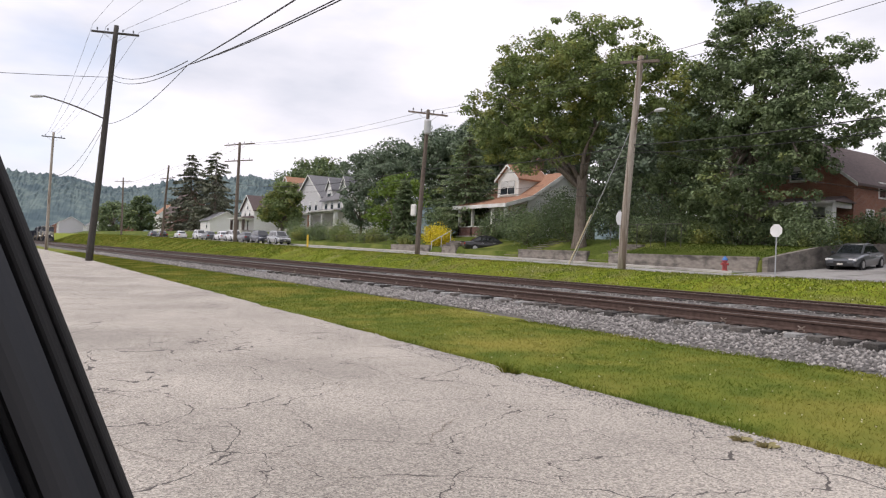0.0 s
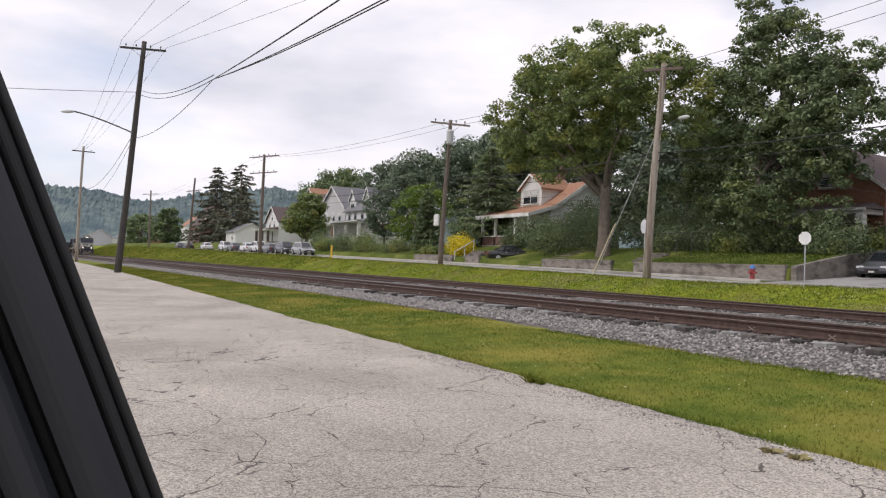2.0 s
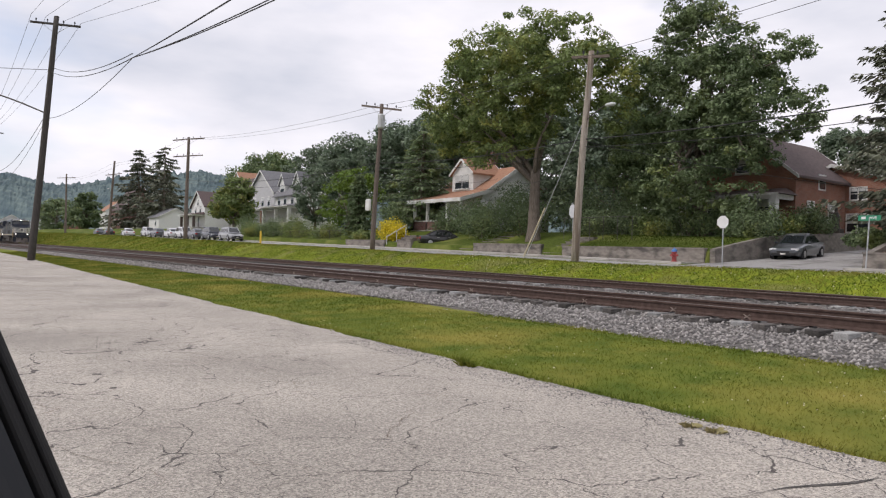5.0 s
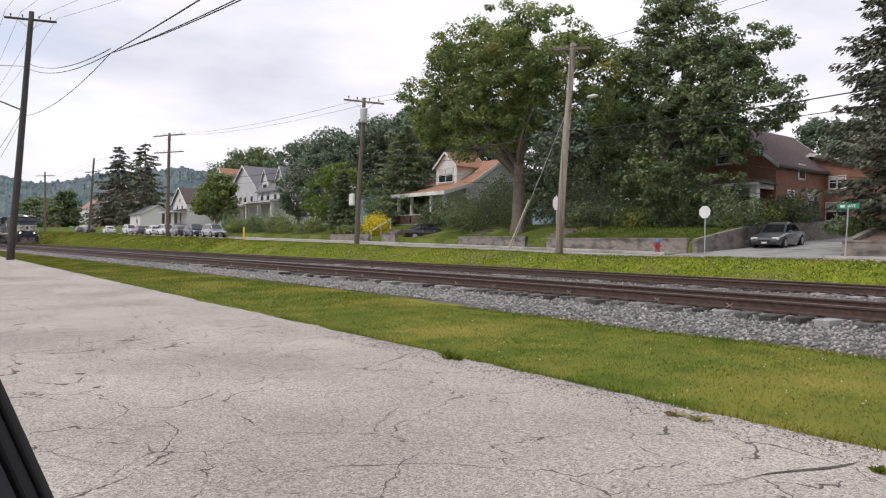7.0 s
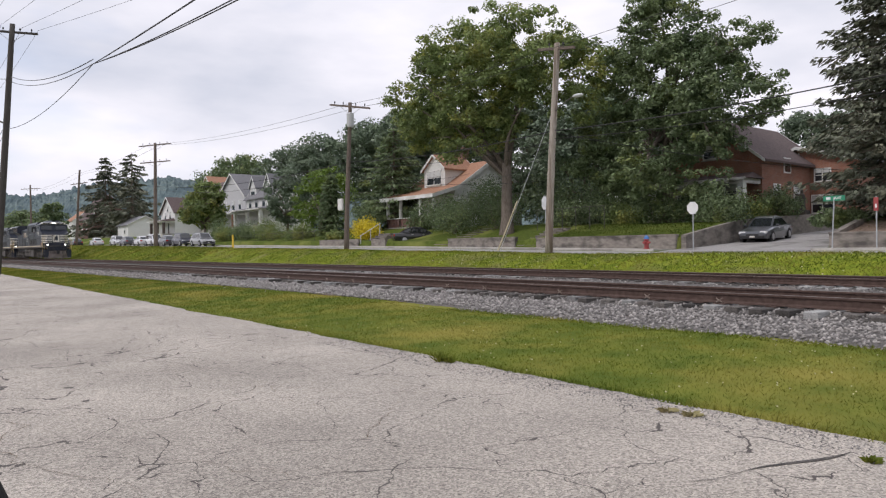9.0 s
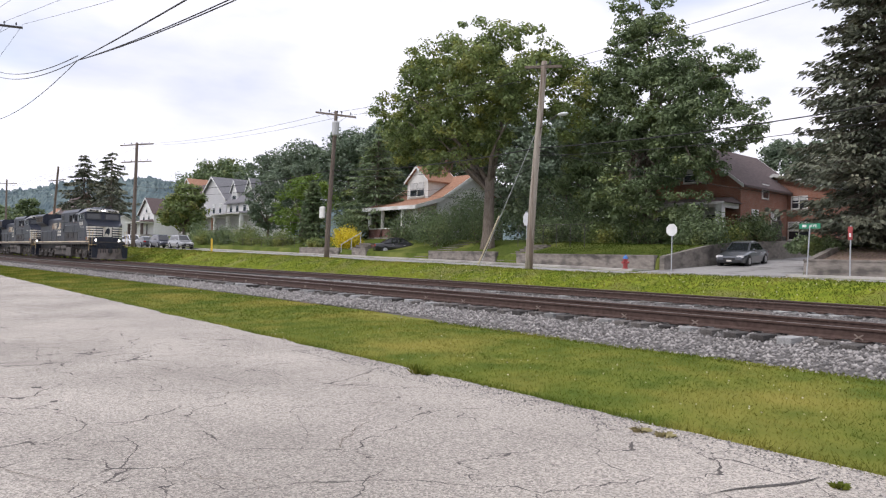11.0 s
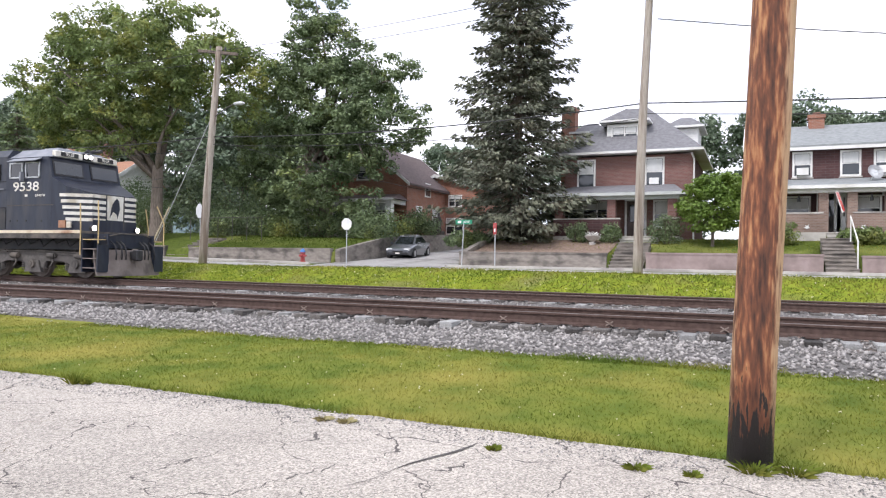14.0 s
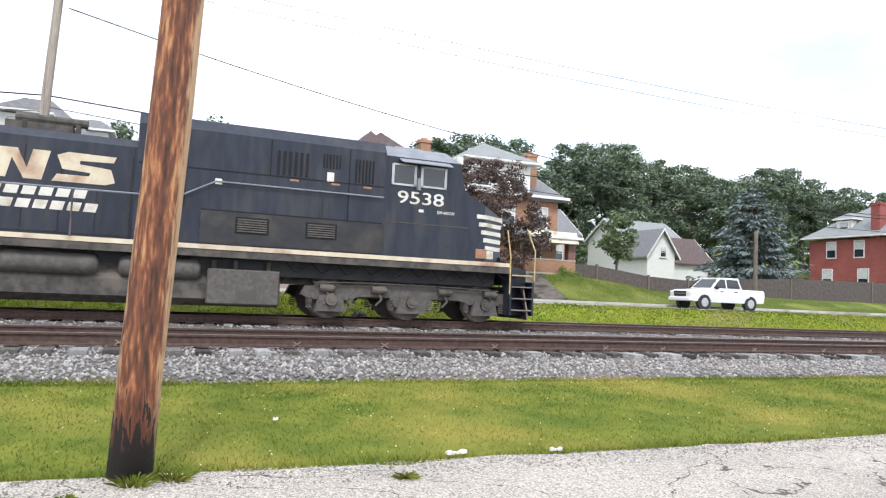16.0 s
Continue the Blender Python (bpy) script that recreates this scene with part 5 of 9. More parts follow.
def leafy_tree(name, base, blobs, trunk_r, fork_z, seed, label, clumps=220, per=60, size=0.2, clump_r=1.0, leaf="leaf", limbs=9, category="tree", group="", lean=(0, 0), up=0.9, flat=0.6):
    """blobs are ellipsoids in metres from the base."""
    rng = np.random.default_rng(seed)
    t = thing(name, Matrix.Translation(base), label, category, group)
    bm = new_bm()
    n = 12
    fork = Vector((lean[0], lean[1], fork_z))
    loops = []
    for k in range(8):
        f = k / 7
        r = trunk_r * (1.45 - 0.45 * min(1, f * 4)) * (1 - 0.3 * f)
        c = Vector((0, 0, -0.4)).lerp(fork, f)
        loops.append([c + Vector((r * (1 + 0.13 * math.sin(3 * a + seed) * (1 - 0.5 * f)) * math.cos(a), r * (1 + 0.13 * math.sin(3 * a + seed) * (1 - 0.5 * f)) * math.sin(a), 0)) for a in [2 * math.pi * i / n for i in range(n)]])
    skin(bm, loops)
    cs = clump_centres(rng, blobs, clumps)
    far = cs[np.argsort(-np.linalg.norm(cs - np.array(fork), axis=1))]
    ends = far[:: max(1, len(far) // (limbs * 2))][: limbs * 2]
    for k, e in enumerate(ends):
        mid = Vector(fork) * 0.92 if k % 2 else Vector((fork.x * 0.8, fork.y * 0.8, fork_z * 0.8))
        pts = bent_limb(bm, rng, mid, Vector(fork).lerp(Vector(e), 0.93), trunk_r * (0.42 if k % 2 else 0.30), trunk_r * 0.06)
        for j in (2, 3, 4):
            q = cs[np.argmin(np.linalg.norm(cs - np.array(pts[j]) - rng.normal(size=3) * 1.2, axis=1))]
            bent_limb(bm, rng, pts[j], q, trunk_r * 0.13, trunk_r * 0.03, 5)
    part("trunk", fixed(bm), "bark", t, smooth=True)
    radii = clump_r * rng.uniform(0.6, 1.3, len(cs))
    quad_soup("crown", leaf_quads(rng, cs, radii, per, size, up, flat), leaf, t)
    return t


def shrub(name, base, rx, ry, rz, seed, label, leaf="leaf_deep", clumps=40, per=70, size=0.09, category="shrub", group=""):
    rng = np.random.default_rng(seed)
    t = thing(name, Matrix.Translation(base), label, category, group)
    bm = new_bm()
    for k in range(4):
        a = 1.6 * k + seed
        bent_limb(bm, rng, (0.05 * math.cos(a), 0.05 * math.sin(a), -0.15), (0.5 * rx * math.cos(a), 0.5 * ry * math.sin(a), rz * 1.1), 0.035, 0.012, 5)
    part("stem", fixed(bm), "bark", t)
    blobs = [((0, 0, rz * 0.95), (rx, ry, rz)), ((0.35 * rx, 0, rz * 0.7), (rx * 0.6, ry * 0.7, rz * 0.75)), ((-0.4 * rx, 0, rz * 0.6), (rx * 0.55, ry * 0.7, rz * 0.65))]
    cs = clump_centres(rng, blobs, clumps, 0.35)
    cs[:, 2] = np.maximum(cs[:, 2], 0.1)
    quad_soup("foliage", leaf_quads(rng, cs, 0.24 * (rx + rz) * rng.uniform(0.7, 1.3, len(cs)), per, size), leaf, t)
    return t


def conifer(name, base, height, radius, seed, label, leaf="needle", whorls=38, per=7, cards=46, droop=0.35, bare=0.05, size=0.17, profile=0.85, trunk_r=0.28, upturn=0.25, group=""):
    rng = np.random.default_rng(seed)
    t = thing(name, Matrix.Translation(base), label, "conifer", group)
    bm = new_bm()
    tube(bm, (0, 0, -0.4), (0, 0, height * 0.98), trunk_r, 0.03, 10)
    quads = []
    for w in range(whorls):
        f = bare + (1 - bare) * (w + rng.uniform(-0.3, 0.3)) / whorls
        f = min(max(f, bare), 0.995)
        z = height * f
        length = radius * (1 - f) ** profile * (0.55 + 0.45 * min(1, f * 8)) + 0.15
        k_n = per if f < 0.85 else max(3, per - 2)
        for k in range(k_n):
            a = rng.uniform(0, 2 * math.pi)
            ln = length * rng.uniform(0.5, 1.3)
            s = np.linspace(0, 1, 6)
            dirv = np.array([math.cos(a), math.sin(a), 0])
            zz = z - droop * ln * (s - upturn * 1.6 * s**3)
            pts = dirv[None] * (s * ln)[:, None] + np.array([0, 0, 1])[None] * zz[:, None]
            for i in range(5):
                tube(bm, tuple(pts[i]), tuple(pts[i + 1]), 0.035 * (1 - s[i]) * trunk_r / 0.28 + 0.008, 0.035 * (1 - s[i + 1]) * trunk_r / 0.28 + 0.006, 4)
            m = max(8, int(cards * ln / radius) + 6)
            q = rng.uniform(0.12, 1.0, m) ** 0.75
            p = np.stack([np.interp(q, s, pts[:, j]) for j in range(3)], 1)
            perp = np.array([-math.sin(a), math.cos(a), 0])
            spread = 0.30 * ln * (1 - 0.6 * q) * 0.75 + 0.08
            side = rng.uniform(-1, 1, m)
            p = p + perp[None] * (side * spread)[:, None]
            p[:, 2] -= rng.uniform(0, 0.5, m) ** 1.5 * (0.35 + 0.1 * ln) + 0.1 * np.abs(side) * spread
            u = dirv[None] * 0.8 + perp[None] * (side * 0.8)[:, None] + rng.normal(size=(m, 3)) * 0.25 - np.array([0, 0, 0.45])
            u /= np.linalg.norm(u, axis=1, keepdims=True)
            nrm = np.array([0, 0, 1.0]) + rng.normal(size=(m, 3)) * 0.8
            v = np.cross(nrm, u)
            v /= np.linalg.norm(v, axis=1, keepdims=True) + 1e-9
            sz = size * rng.uniform(0.7, 1.5, (m, 1))
            quads.append(np.stack([p - u * sz * 0.5, p - v * sz * 0.42, p + u * sz * 1.4, p + v * sz * 0.42], 1))
    part("trunk", bm, "bark", t)
    quad_soup("crown", np.concatenate(quads), leaf, t)
    return t


def blades(name, x0, x1, y0, y1, count, height, seed, material, label, width=0.006, lean=0.5, clear=None):
    """Single grass blades standing on the ground."""
    rng = np.random.default_rng(seed)
    x, y = rng.uniform(x0, x1, count), rng.uniform(y0, y1, count)
    y = laid(x, y)
    keep = np.array([ground_z(a, b) for a, b in zip(x, y)])
    h = height * rng.uniform(0.45, 1.3, count)
    a = rng.uniform(0, 6.28, count)
    base = np.stack([x, y, keep - 0.005], 1)
    side = np.stack([np.cos(a), np.sin(a), 0 * a], 1) * (width * rng.uniform(0.7, 1.5, count))[:, None]
    tip = base + np.stack([rng.normal(size=count) * lean * h, rng.normal(size=count) * lean * h, h], 1)
    ob = quad_soup(name, np.stack([base - side, base + side, tip], 1), material)
    return tagged(ob, label, "grass", kind="stuff")


# ---- houses: local x to the right seen from the street, y away from it, z up from the ground floor ----
def window_unit(h, x, z, w, ht, y=0.0, frame="white", blind=0.5, side=None, bars=1, sill=True, wall_x=None):
    """A sash window on the front wall (or on a side wall: side = -1 or 1, with x as the depth)."""
    bm = new_bm()
    t = 0.10
    def b(x0, x1, z0, z1, o0, o1):
        if side is None:
            box(bm, x0, x1, y - o1, y - o0, z0, z1)
        else:
            box(bm, wall_x + side * o0, wall_x + side * o1, x0, x1, z0, z1)
    b(x - w / 2 - t, x + w / 2 + t, z - t, z + ht + t, 0.0, 0.06)
    win = part("window", bm, frame, h)
    zm = z + ht * 0.5
    for k in range(bars):
        x0 = x - w / 2 + w * k / bars + (0.04 if k else 0)
        x1 = x - w / 2 + w * (k + 1) / bars - (0.04 if k < bars - 1 else 0)
        for z0, z1 in ((z, zm - 0.025), (zm + 0.025, z + ht)):
            bm = new_bm()
            b(x0, x1, z0, z1, 0.061, 0.066)
            part("pane", bm, "glass", win)
        if blind:
            bm = new_bm()
            b(x0 + 0.02, x1 - 0.02, max(zm + 0.03, z + ht * (1 - blind)), z + ht - 0.02, 0.067, 0.070)
            part("blind", bm, "curtain", win)
    if sill and side is None:
        bm = one_box(x - w / 2 - t - 0.05, x + w / 2 + t + 0.05, y - 0.13, y, z - t - 0.07, z - t)
        part("sill", bm, frame if frame != "white" else "concrete", win)
    return win


def hip_roof(h, x0, x1, y0, y1, z, rise, over, material, ridge=None, fascia="white", ridge_axis="x", name="roof"):
    """A hipped roof with a boxed eave; ridge: its length (0: pyramid)."""
    a0, a1, b0, b1 = x0 - over, x1 + over, y0 - over, y1 + over
    cx, cy = (a0 + a1) / 2, (b0 + b1) / 2
    r = (ridge if ridge is not None else abs((a1 - a0) - (b1 - b0))) / 2
    bm = new_bm()
    top = [(cx - r, cy, z + rise), (cx + r, cy, z + rise)] if ridge_axis == "x" else [(cx, cy - r, z + rise), (cx, cy + r, z + rise)]
    v = [(a0, b0, z), (a1, b0, z), (a1, b1, z), (a0, b1, z), *top]
    if ridge_axis == "x":
        f = [(0, 1, 5, 4), (1, 2, 5), (2, 3, 4, 5), (3, 0, 4), (3, 2, 1, 0)]
    else:
        f = [(0, 1, 4), (1, 2, 5, 4), (2, 3, 5), (3, 0, 4, 5), (3, 2, 1, 0)]
    hull(bm, v, f)
    roof = part(name, fixed(bm), material, h)
    bm = new_bm()
    box(bm, a0 - 0.04, a1 + 0.04, b0 - 0.04, b1 + 0.04, z - 0.12, z - 0.002)
    part("eave", bm, fascia, roof)
    return roof


def gable_roof(h, x0, x1, y0, y1, z, rise, over, material, axis="x", wall=None, fascia="white", name="roof"):
    """A gable roof of two thick slopes; axis: the way the ridge runs. wall: material of the gable ends."""
    t = 0.16
    def m(p, a):
        return (a, p[0], p[1]) if axis == "x" else (p[0], a, p[1])
    lo, hi, e0, e1 = (y0, y1, x0, x1) if axis == "x" else (x0, x1, y0, y1)
    mid, half = (lo + hi) / 2, (hi - lo) / 2
    k = rise / half
    bm = new_bm()
    prof = [(lo - over, z - k * over), (mid, z + rise), (hi + over, z - k * over), (hi + over, z - k * over + t), (mid, z + rise + t), (lo - over, z - k * over + t)]
    skin(bm, [[m(p, a) for p in prof] for a in (e0 - over, e1 + over)])
    roof = part(name, fixed(bm), material, h)
    for a in (e0 - over - 0.05, e1 + over):
        for s in (-1, 1):
            bm = new_bm()
            q = [(mid, z + rise - 0.06), (mid, z + rise + t + 0.02), (mid + s * (half + over), z - k * over + t + 0.02), (mid + s * (half + over), z - k * over - 0.06)]
            skin(bm, [[m(p, b) for p in q] for b in (a, a + 0.05)])
            part("bargeboard", fixed(bm), fascia, roof)
    if wall:
        bm = new_bm()
        skin(bm, [[m(p, a) for p in ((lo, z - 0.01), (hi, z - 0.01), (mid, z + rise - 0.01))] for a in (e0, e1)])
        part("gable_wall", fixed(bm), wall, h)
    return roof


def chimney(h, x, y, z0, z1, w=0.6, material="brick_red"):
    bm = new_bm()
    box(bm, x - w / 2, x + w / 2, y - w / 2, y + w / 2, z0, z1 - 0.2)
    box(bm, x - w / 2 - 0.06, x + w / 2 + 0.06, y - w / 2 - 0.06, y + w / 2 + 0.06, z1 - 0.2, z1)
    box(bm, x - w / 4, x + w / 4, y - w / 4, y + w / 4, z1, z1 + 0.15)
    part("chimney", bm, material, h)


def walls(h, x0, x1, y0, y1, z0, z1, material, name="wall"):
    part(name, one_box(x0, x1, y0, y1, z0, z1), material, h)


def steps(h, x0, x1, y_bot, y_top, z_bot, z_top, n, material="concrete", name="step"):
    """A flight whose treads are solid down to its foot."""
    for k in range(n):
        f0, f1 = k / n, (k + 1) / n
        ya, yb = y_bot + (y_top - y_bot) * f0, y_top
        z1 = z_bot + (z_top - z_bot) * f1
        bm = new_bm()
        box(bm, x0 + 0.02, x1 - 0.02, ya + 0.05, yb + 0.002 * k, z_bot + (z_top - z_bot) * f0 - (0.3 if k == 0 else 0.0), z1 - 0.045)
        box(bm, x0, x1, ya, yb + 0.002 * k, z1 - 0.045, z1)
        part(name, bm, material, h)


def dish(h, c, r, aim):
    bm = new_bm()
    d = Vector(aim).normalized()
    u = d.orthogonal().normalized()
    v = d.cross(u)
    c = Vector(c)
    skin(bm, [[c + d * (0.35 * rr * rr / r) + rr * (math.cos(t) * u + math.sin(t) * v) for t in [2 * math.pi * k / 14 for k in range(14)]] for rr in (0.03, r * 0.5, r, r, r * 0.5, 0.04)], caps=True)
    tube(bm, c, c - d * 0.3 - Vector((0, 0, 0.35)), 0.025, 0.025, 6)
    tube(bm, c, c + d * r * 0.9 - Vector((0, 0, 0.1)), 0.012, 0.012, 5)
    part("satellite_dish", bm, "porcelain", h, "pale grey satellite dish")


def porch(h, x0, x1, y0, z_floor, z_beam, cols, col_mat, roof_mat, beam="white", depth=2.4, col_w=0.45, low_wall=None, rise=0.55, low_h=0.9, gaps=()):
    """Open front porch against the front wall (y = 0): floor, columns, beam and lean-to roof."""
    yf = -depth
    part("porch_floor", one_box(x0, x1, yf, -0.01, z_floor - 0.9, z_floor), "concrete", h)
    for x in cols:
        part("column", one_box(x - col_w / 2, x + col_w / 2, yf + 0.05, yf + 0.05 + col_w, z_floor, z_beam), col_mat, h)
    part("beam", one_box(x0, x1, yf + 0.02, yf + 0.42, z_beam, z_beam + 0.32), beam, h)
    for x in (x0, x1 - 0.3):
        part("beam", one_box(x, x + 0.3, yf + 0.42, -0.01, z_beam, z_beam + 0.32), beam, h)
    part("porch_ceiling", one_box(x0 + 0.3, x1 - 0.3, yf + 0.42, -0.01, z_beam + 0.2, z_beam + 0.3), "grey_trim", h)
    z = z_beam + 0.32
    bm = new_bm()
    hull(bm, [(x0 - 0.3, yf - 0.3, z), (x1 + 0.3, yf - 0.3, z), (x1 + 0.3, 0, z), (x0 - 0.3, 0, z), (x0 + 0.5, 0, z + rise), (x1 - 0.5, 0, z + rise)],
         [(3, 2, 1, 0), (0, 1, 5, 4), (1, 2, 5), (3, 0, 4), (2, 3, 4, 5)])
    r = part("porch_roof", fixed(bm), roof_mat, h)
    part("gutter", one_box(x0 - 0.34, x1 + 0.34, yf - 0.34, yf - 0.3, z - 0.14, z + 0.02), beam, r)
    if low_wall:
        spans = [x0, *[g for gap in gaps for g in gap], x1]
        for a, b in zip(spans[::2], spans[1::2]):
            part("porch_wall", one_box(a, b, yf + 0.03, yf + 0.28, z_floor, z_floor + low_h), low_wall, h)
            part("coping", one_box(a, b, yf, yf + 0.31, z_floor + low_h, z_floor + low_h + 0.07), "concrete", h)


def front_door(h, x, z, w=0.95, ht=2.05, material="brown_trim", frame="white", y=0.0):
    d = part("door", one_box(x - w / 2, x + w / 2, y - 0.05, y, z, z + ht), material, h)
    bm = new_bm()
    for a in ((x - w / 2 - 0.12, x - w / 2, z, z + ht + 0.12), (x + w / 2, x + w / 2 + 0.12, z, z + ht + 0.12), (x - w / 2, x + w / 2, z + ht, z + ht + 0.12)):
        box(bm, a[0], a[1], y - 0.07, y, a[2], a[3])
    part("door_frame", bm, frame, d)
    part("door_pane", one_box(x - w / 2 + 0.15, x + w / 2 - 0.15, y - 0.06, y - 0.05, z + 0.9, z + ht - 0.2), "glass", d)


def dormer(h, x0, x1, y, depth, z0, z1, wall, roof_mat, panes=2, hip=True, fascia="white", rise=0.8):
    part("dormer_wall", one_box(x0, x1, y, y + depth, z0, z1), wall, h)
    w = x1 - x0
    window_unit(h, (x0 + x1) / 2, z0 + 0.35, w * 0.66, (z1 - z0) - 0.55, y=y, bars=panes, blind=0.45)
    if hip:
        hip_roof(h, x0, x1, y, y + depth, z1 + 0.2, rise, 0.35, roof_mat, ridge=max(0.1, depth - w * 0.5), fascia=fascia, ridge_axis="y", name="dormer_roof")
    else:
        gable_roof(h, x0, x1, y, y + depth, z1, rise, 0.25, roof_mat, axis="y", wall=wall, fascia=fascia, name="dormer_roof")


def house_one():
    """Red-brick foursquare with a deep porch."""
    h = thing("house", pose(-6.75, 40.0, 2.7), "dark red brick house with white dormer and deep shaded porch", "house", "houses along the street")
    walls(h, -3.55, 3.55, 0, 8.0, -0.6, 4.72, "brick_dark")
    hip_roof(h, -3.55, 3.55, 0, 8.0, 4.95, 3.3, 0.55, "shingle_grey", ridge=1.2, ridge_axis="x")
    dormer(h, -1.3, 0.75, 1.0, 3.0, 5.45, 6.75, "siding_white", "shingle_grey", 2)
    for s in (-1, 1):
        x0 = 2.0 if s > 0 else -3.6
        part("dormer_wall", one_box(x0, x0 + 1.6, 2.8, 5.4, 5.4, 6.6), "siding_white", h)
        hip_roof(h, x0, x0 + 1.6, 2.8, 5.4, 6.75, 0.75, 0.3, "shingle_grey", ridge=0.6, ridge_axis="x", name="dormer_roof")
    window_unit(h, -2.25, 3.05, 0.85, 1.45)
    window_unit(h, 1.55, 3.05, 0.85, 1.45)
    part("air_conditioner", one_box(1.3, 1.8, -0.3, -0.071, 3.06, 3.42), "white", h)
    porch(h, -3.5, 3.1, 0, 0.1, 2.05, (-0.35, 2.75, -3.2), "brick_dark", "shingle_grey", "grey_trim", depth=2.5, low_wall="brick_maroon", gaps=((0.1, 2.3),), rise=0.7)
    window_unit(h, -2.0, 0.75, 2.4, 1.35, bars=3, blind=0.3)
    front_door(h, 0.55, 0.1)
    window_unit(h, 2.05, 0.75, 0.9, 1.35)
    chimney(h, -4.0, 3.0, -0.6, 8.3, 0.85, "brick_red")
    steps(h, 0.2, 2.2, -3.6, -2.5, -0.65, 0.1, 4)
    bm = new_bm()
    pipe(bm, [(3.5, -0.3, 4.7), (3.62, -0.05, 4.4), (3.62, -0.05, -0.4)], 0.05, 6)
    part("downpipe", bm, "white", h)
    part("yard_notice", one_box(-0.55, -0.15, -2.62, -2.56, 0.15, 0.65), "leaf_lime", h, "lime green notice")
    return h


def house_two():
    """Dark brick duplex with a small tan-brick porch."""
    h = thing("house", pose(3.35, 40.0, 2.95), "dark maroon brick duplex with pale roof and tan brick porch", "house", "houses along the street")
    walls(h, -3.65, 3.65, 0, 7.5, -0.7, 4.45, "brick_maroon")
    gable_roof(h, -3.65, 3.65, 0, 7.5, 4.55, 1.55, 0.35, "shingle_pale", "x", wall="brick_maroon")
    part("eave", one_box(-4.0, 4.0, -0.42, -0.30, 4.30, 4.46), "white", h)
    chimney(h, -0.4, 3.4, 4.5, 6.75, 0.75)
    for x in (-2.5, -1.25, 0.9, 2.35):
        window_unit(h, x, 3.05, 0.72, 1.12, blind=0.55)
    for x in (-1.25, 2.35):
        part("air_conditioner", one_box(x - 0.27, x + 0.27, -0.32, -0.072, 3.06, 3.42), "white", h)
    porch(h, -2.6, 2.55, 0, 0.05, 1.95, (-2.35, -0.45, 0.75, 2.3), "brick_tan", "shingle_pale", "white", depth=2.3, col_w=0.42, low_wall="brick_tan", gaps=((-0.45, 0.75),), rise=0.6)
    front_door(h, 0.0, 0.05, material="dark")
    front_door(h, 0.55, 0.05, 0.5, material="white")
    window_unit(h, -1.6, 0.8, 1.3, 1.1)
    window_unit(h, 1.5, 0.8, 1.3, 1.1)
    window_unit(h, 2.95, 0.55, 0.8, 1.5, blind=0.95)
    dish(h, (1.75, -1.2, 2.95), 0.38, (0.5, -1, 0.5))
    dish(h, (-2.3, -1.4, 2.85), 0.34, (-0.2, -1, 0.5))
    bm = new_bm()
    prism(bm, [(0.0, 1.95), (0.14, 1.95), (0.42, 1.05), (0.30, 0.95)], -2.56, -2.54, "y")
    part("flag", fixed(bm), "white", h, "small striped flag hanging from the porch")
    bm = new_bm()
    for k in range(3):
        prism(bm, [(0.03 + 0.04 * k, 1.93), (0.05 + 0.04 * k, 1.93), (0.36 + 0.03 * k, 1.05), (0.335 + 0.03 * k, 1.03)], -2.57, -2.561, "y")
    part("flag_stripes", fixed(bm), "red", h)
    for x in (-1.5, 1.55):
        bm = new_bm()
        tube(bm, (x, -2.1, 1.55), (x, -2.1, 1.85), 0.09, 0.03, 6)
        part("lantern", bm, "trim_black", h)
    steps(h, -0.35, 0.65, -3.4, -2.3, -0.85, 0.05, 5)
    for s, x in ((-1, -1.15), (1, 1.2)):
        bm = new_bm()
        prism(bm, [(x + (0.14 if k % 2 else 0.06) * math.sin(k * math.pi / 5), 0.3 + (0.14 if k % 2 else 0.06) * math.cos(k * math.pi / 5)) for k in range(10)], -2.31, -2.285, "y")
        part("porch_star", fixed(bm), "white", h)
    return h


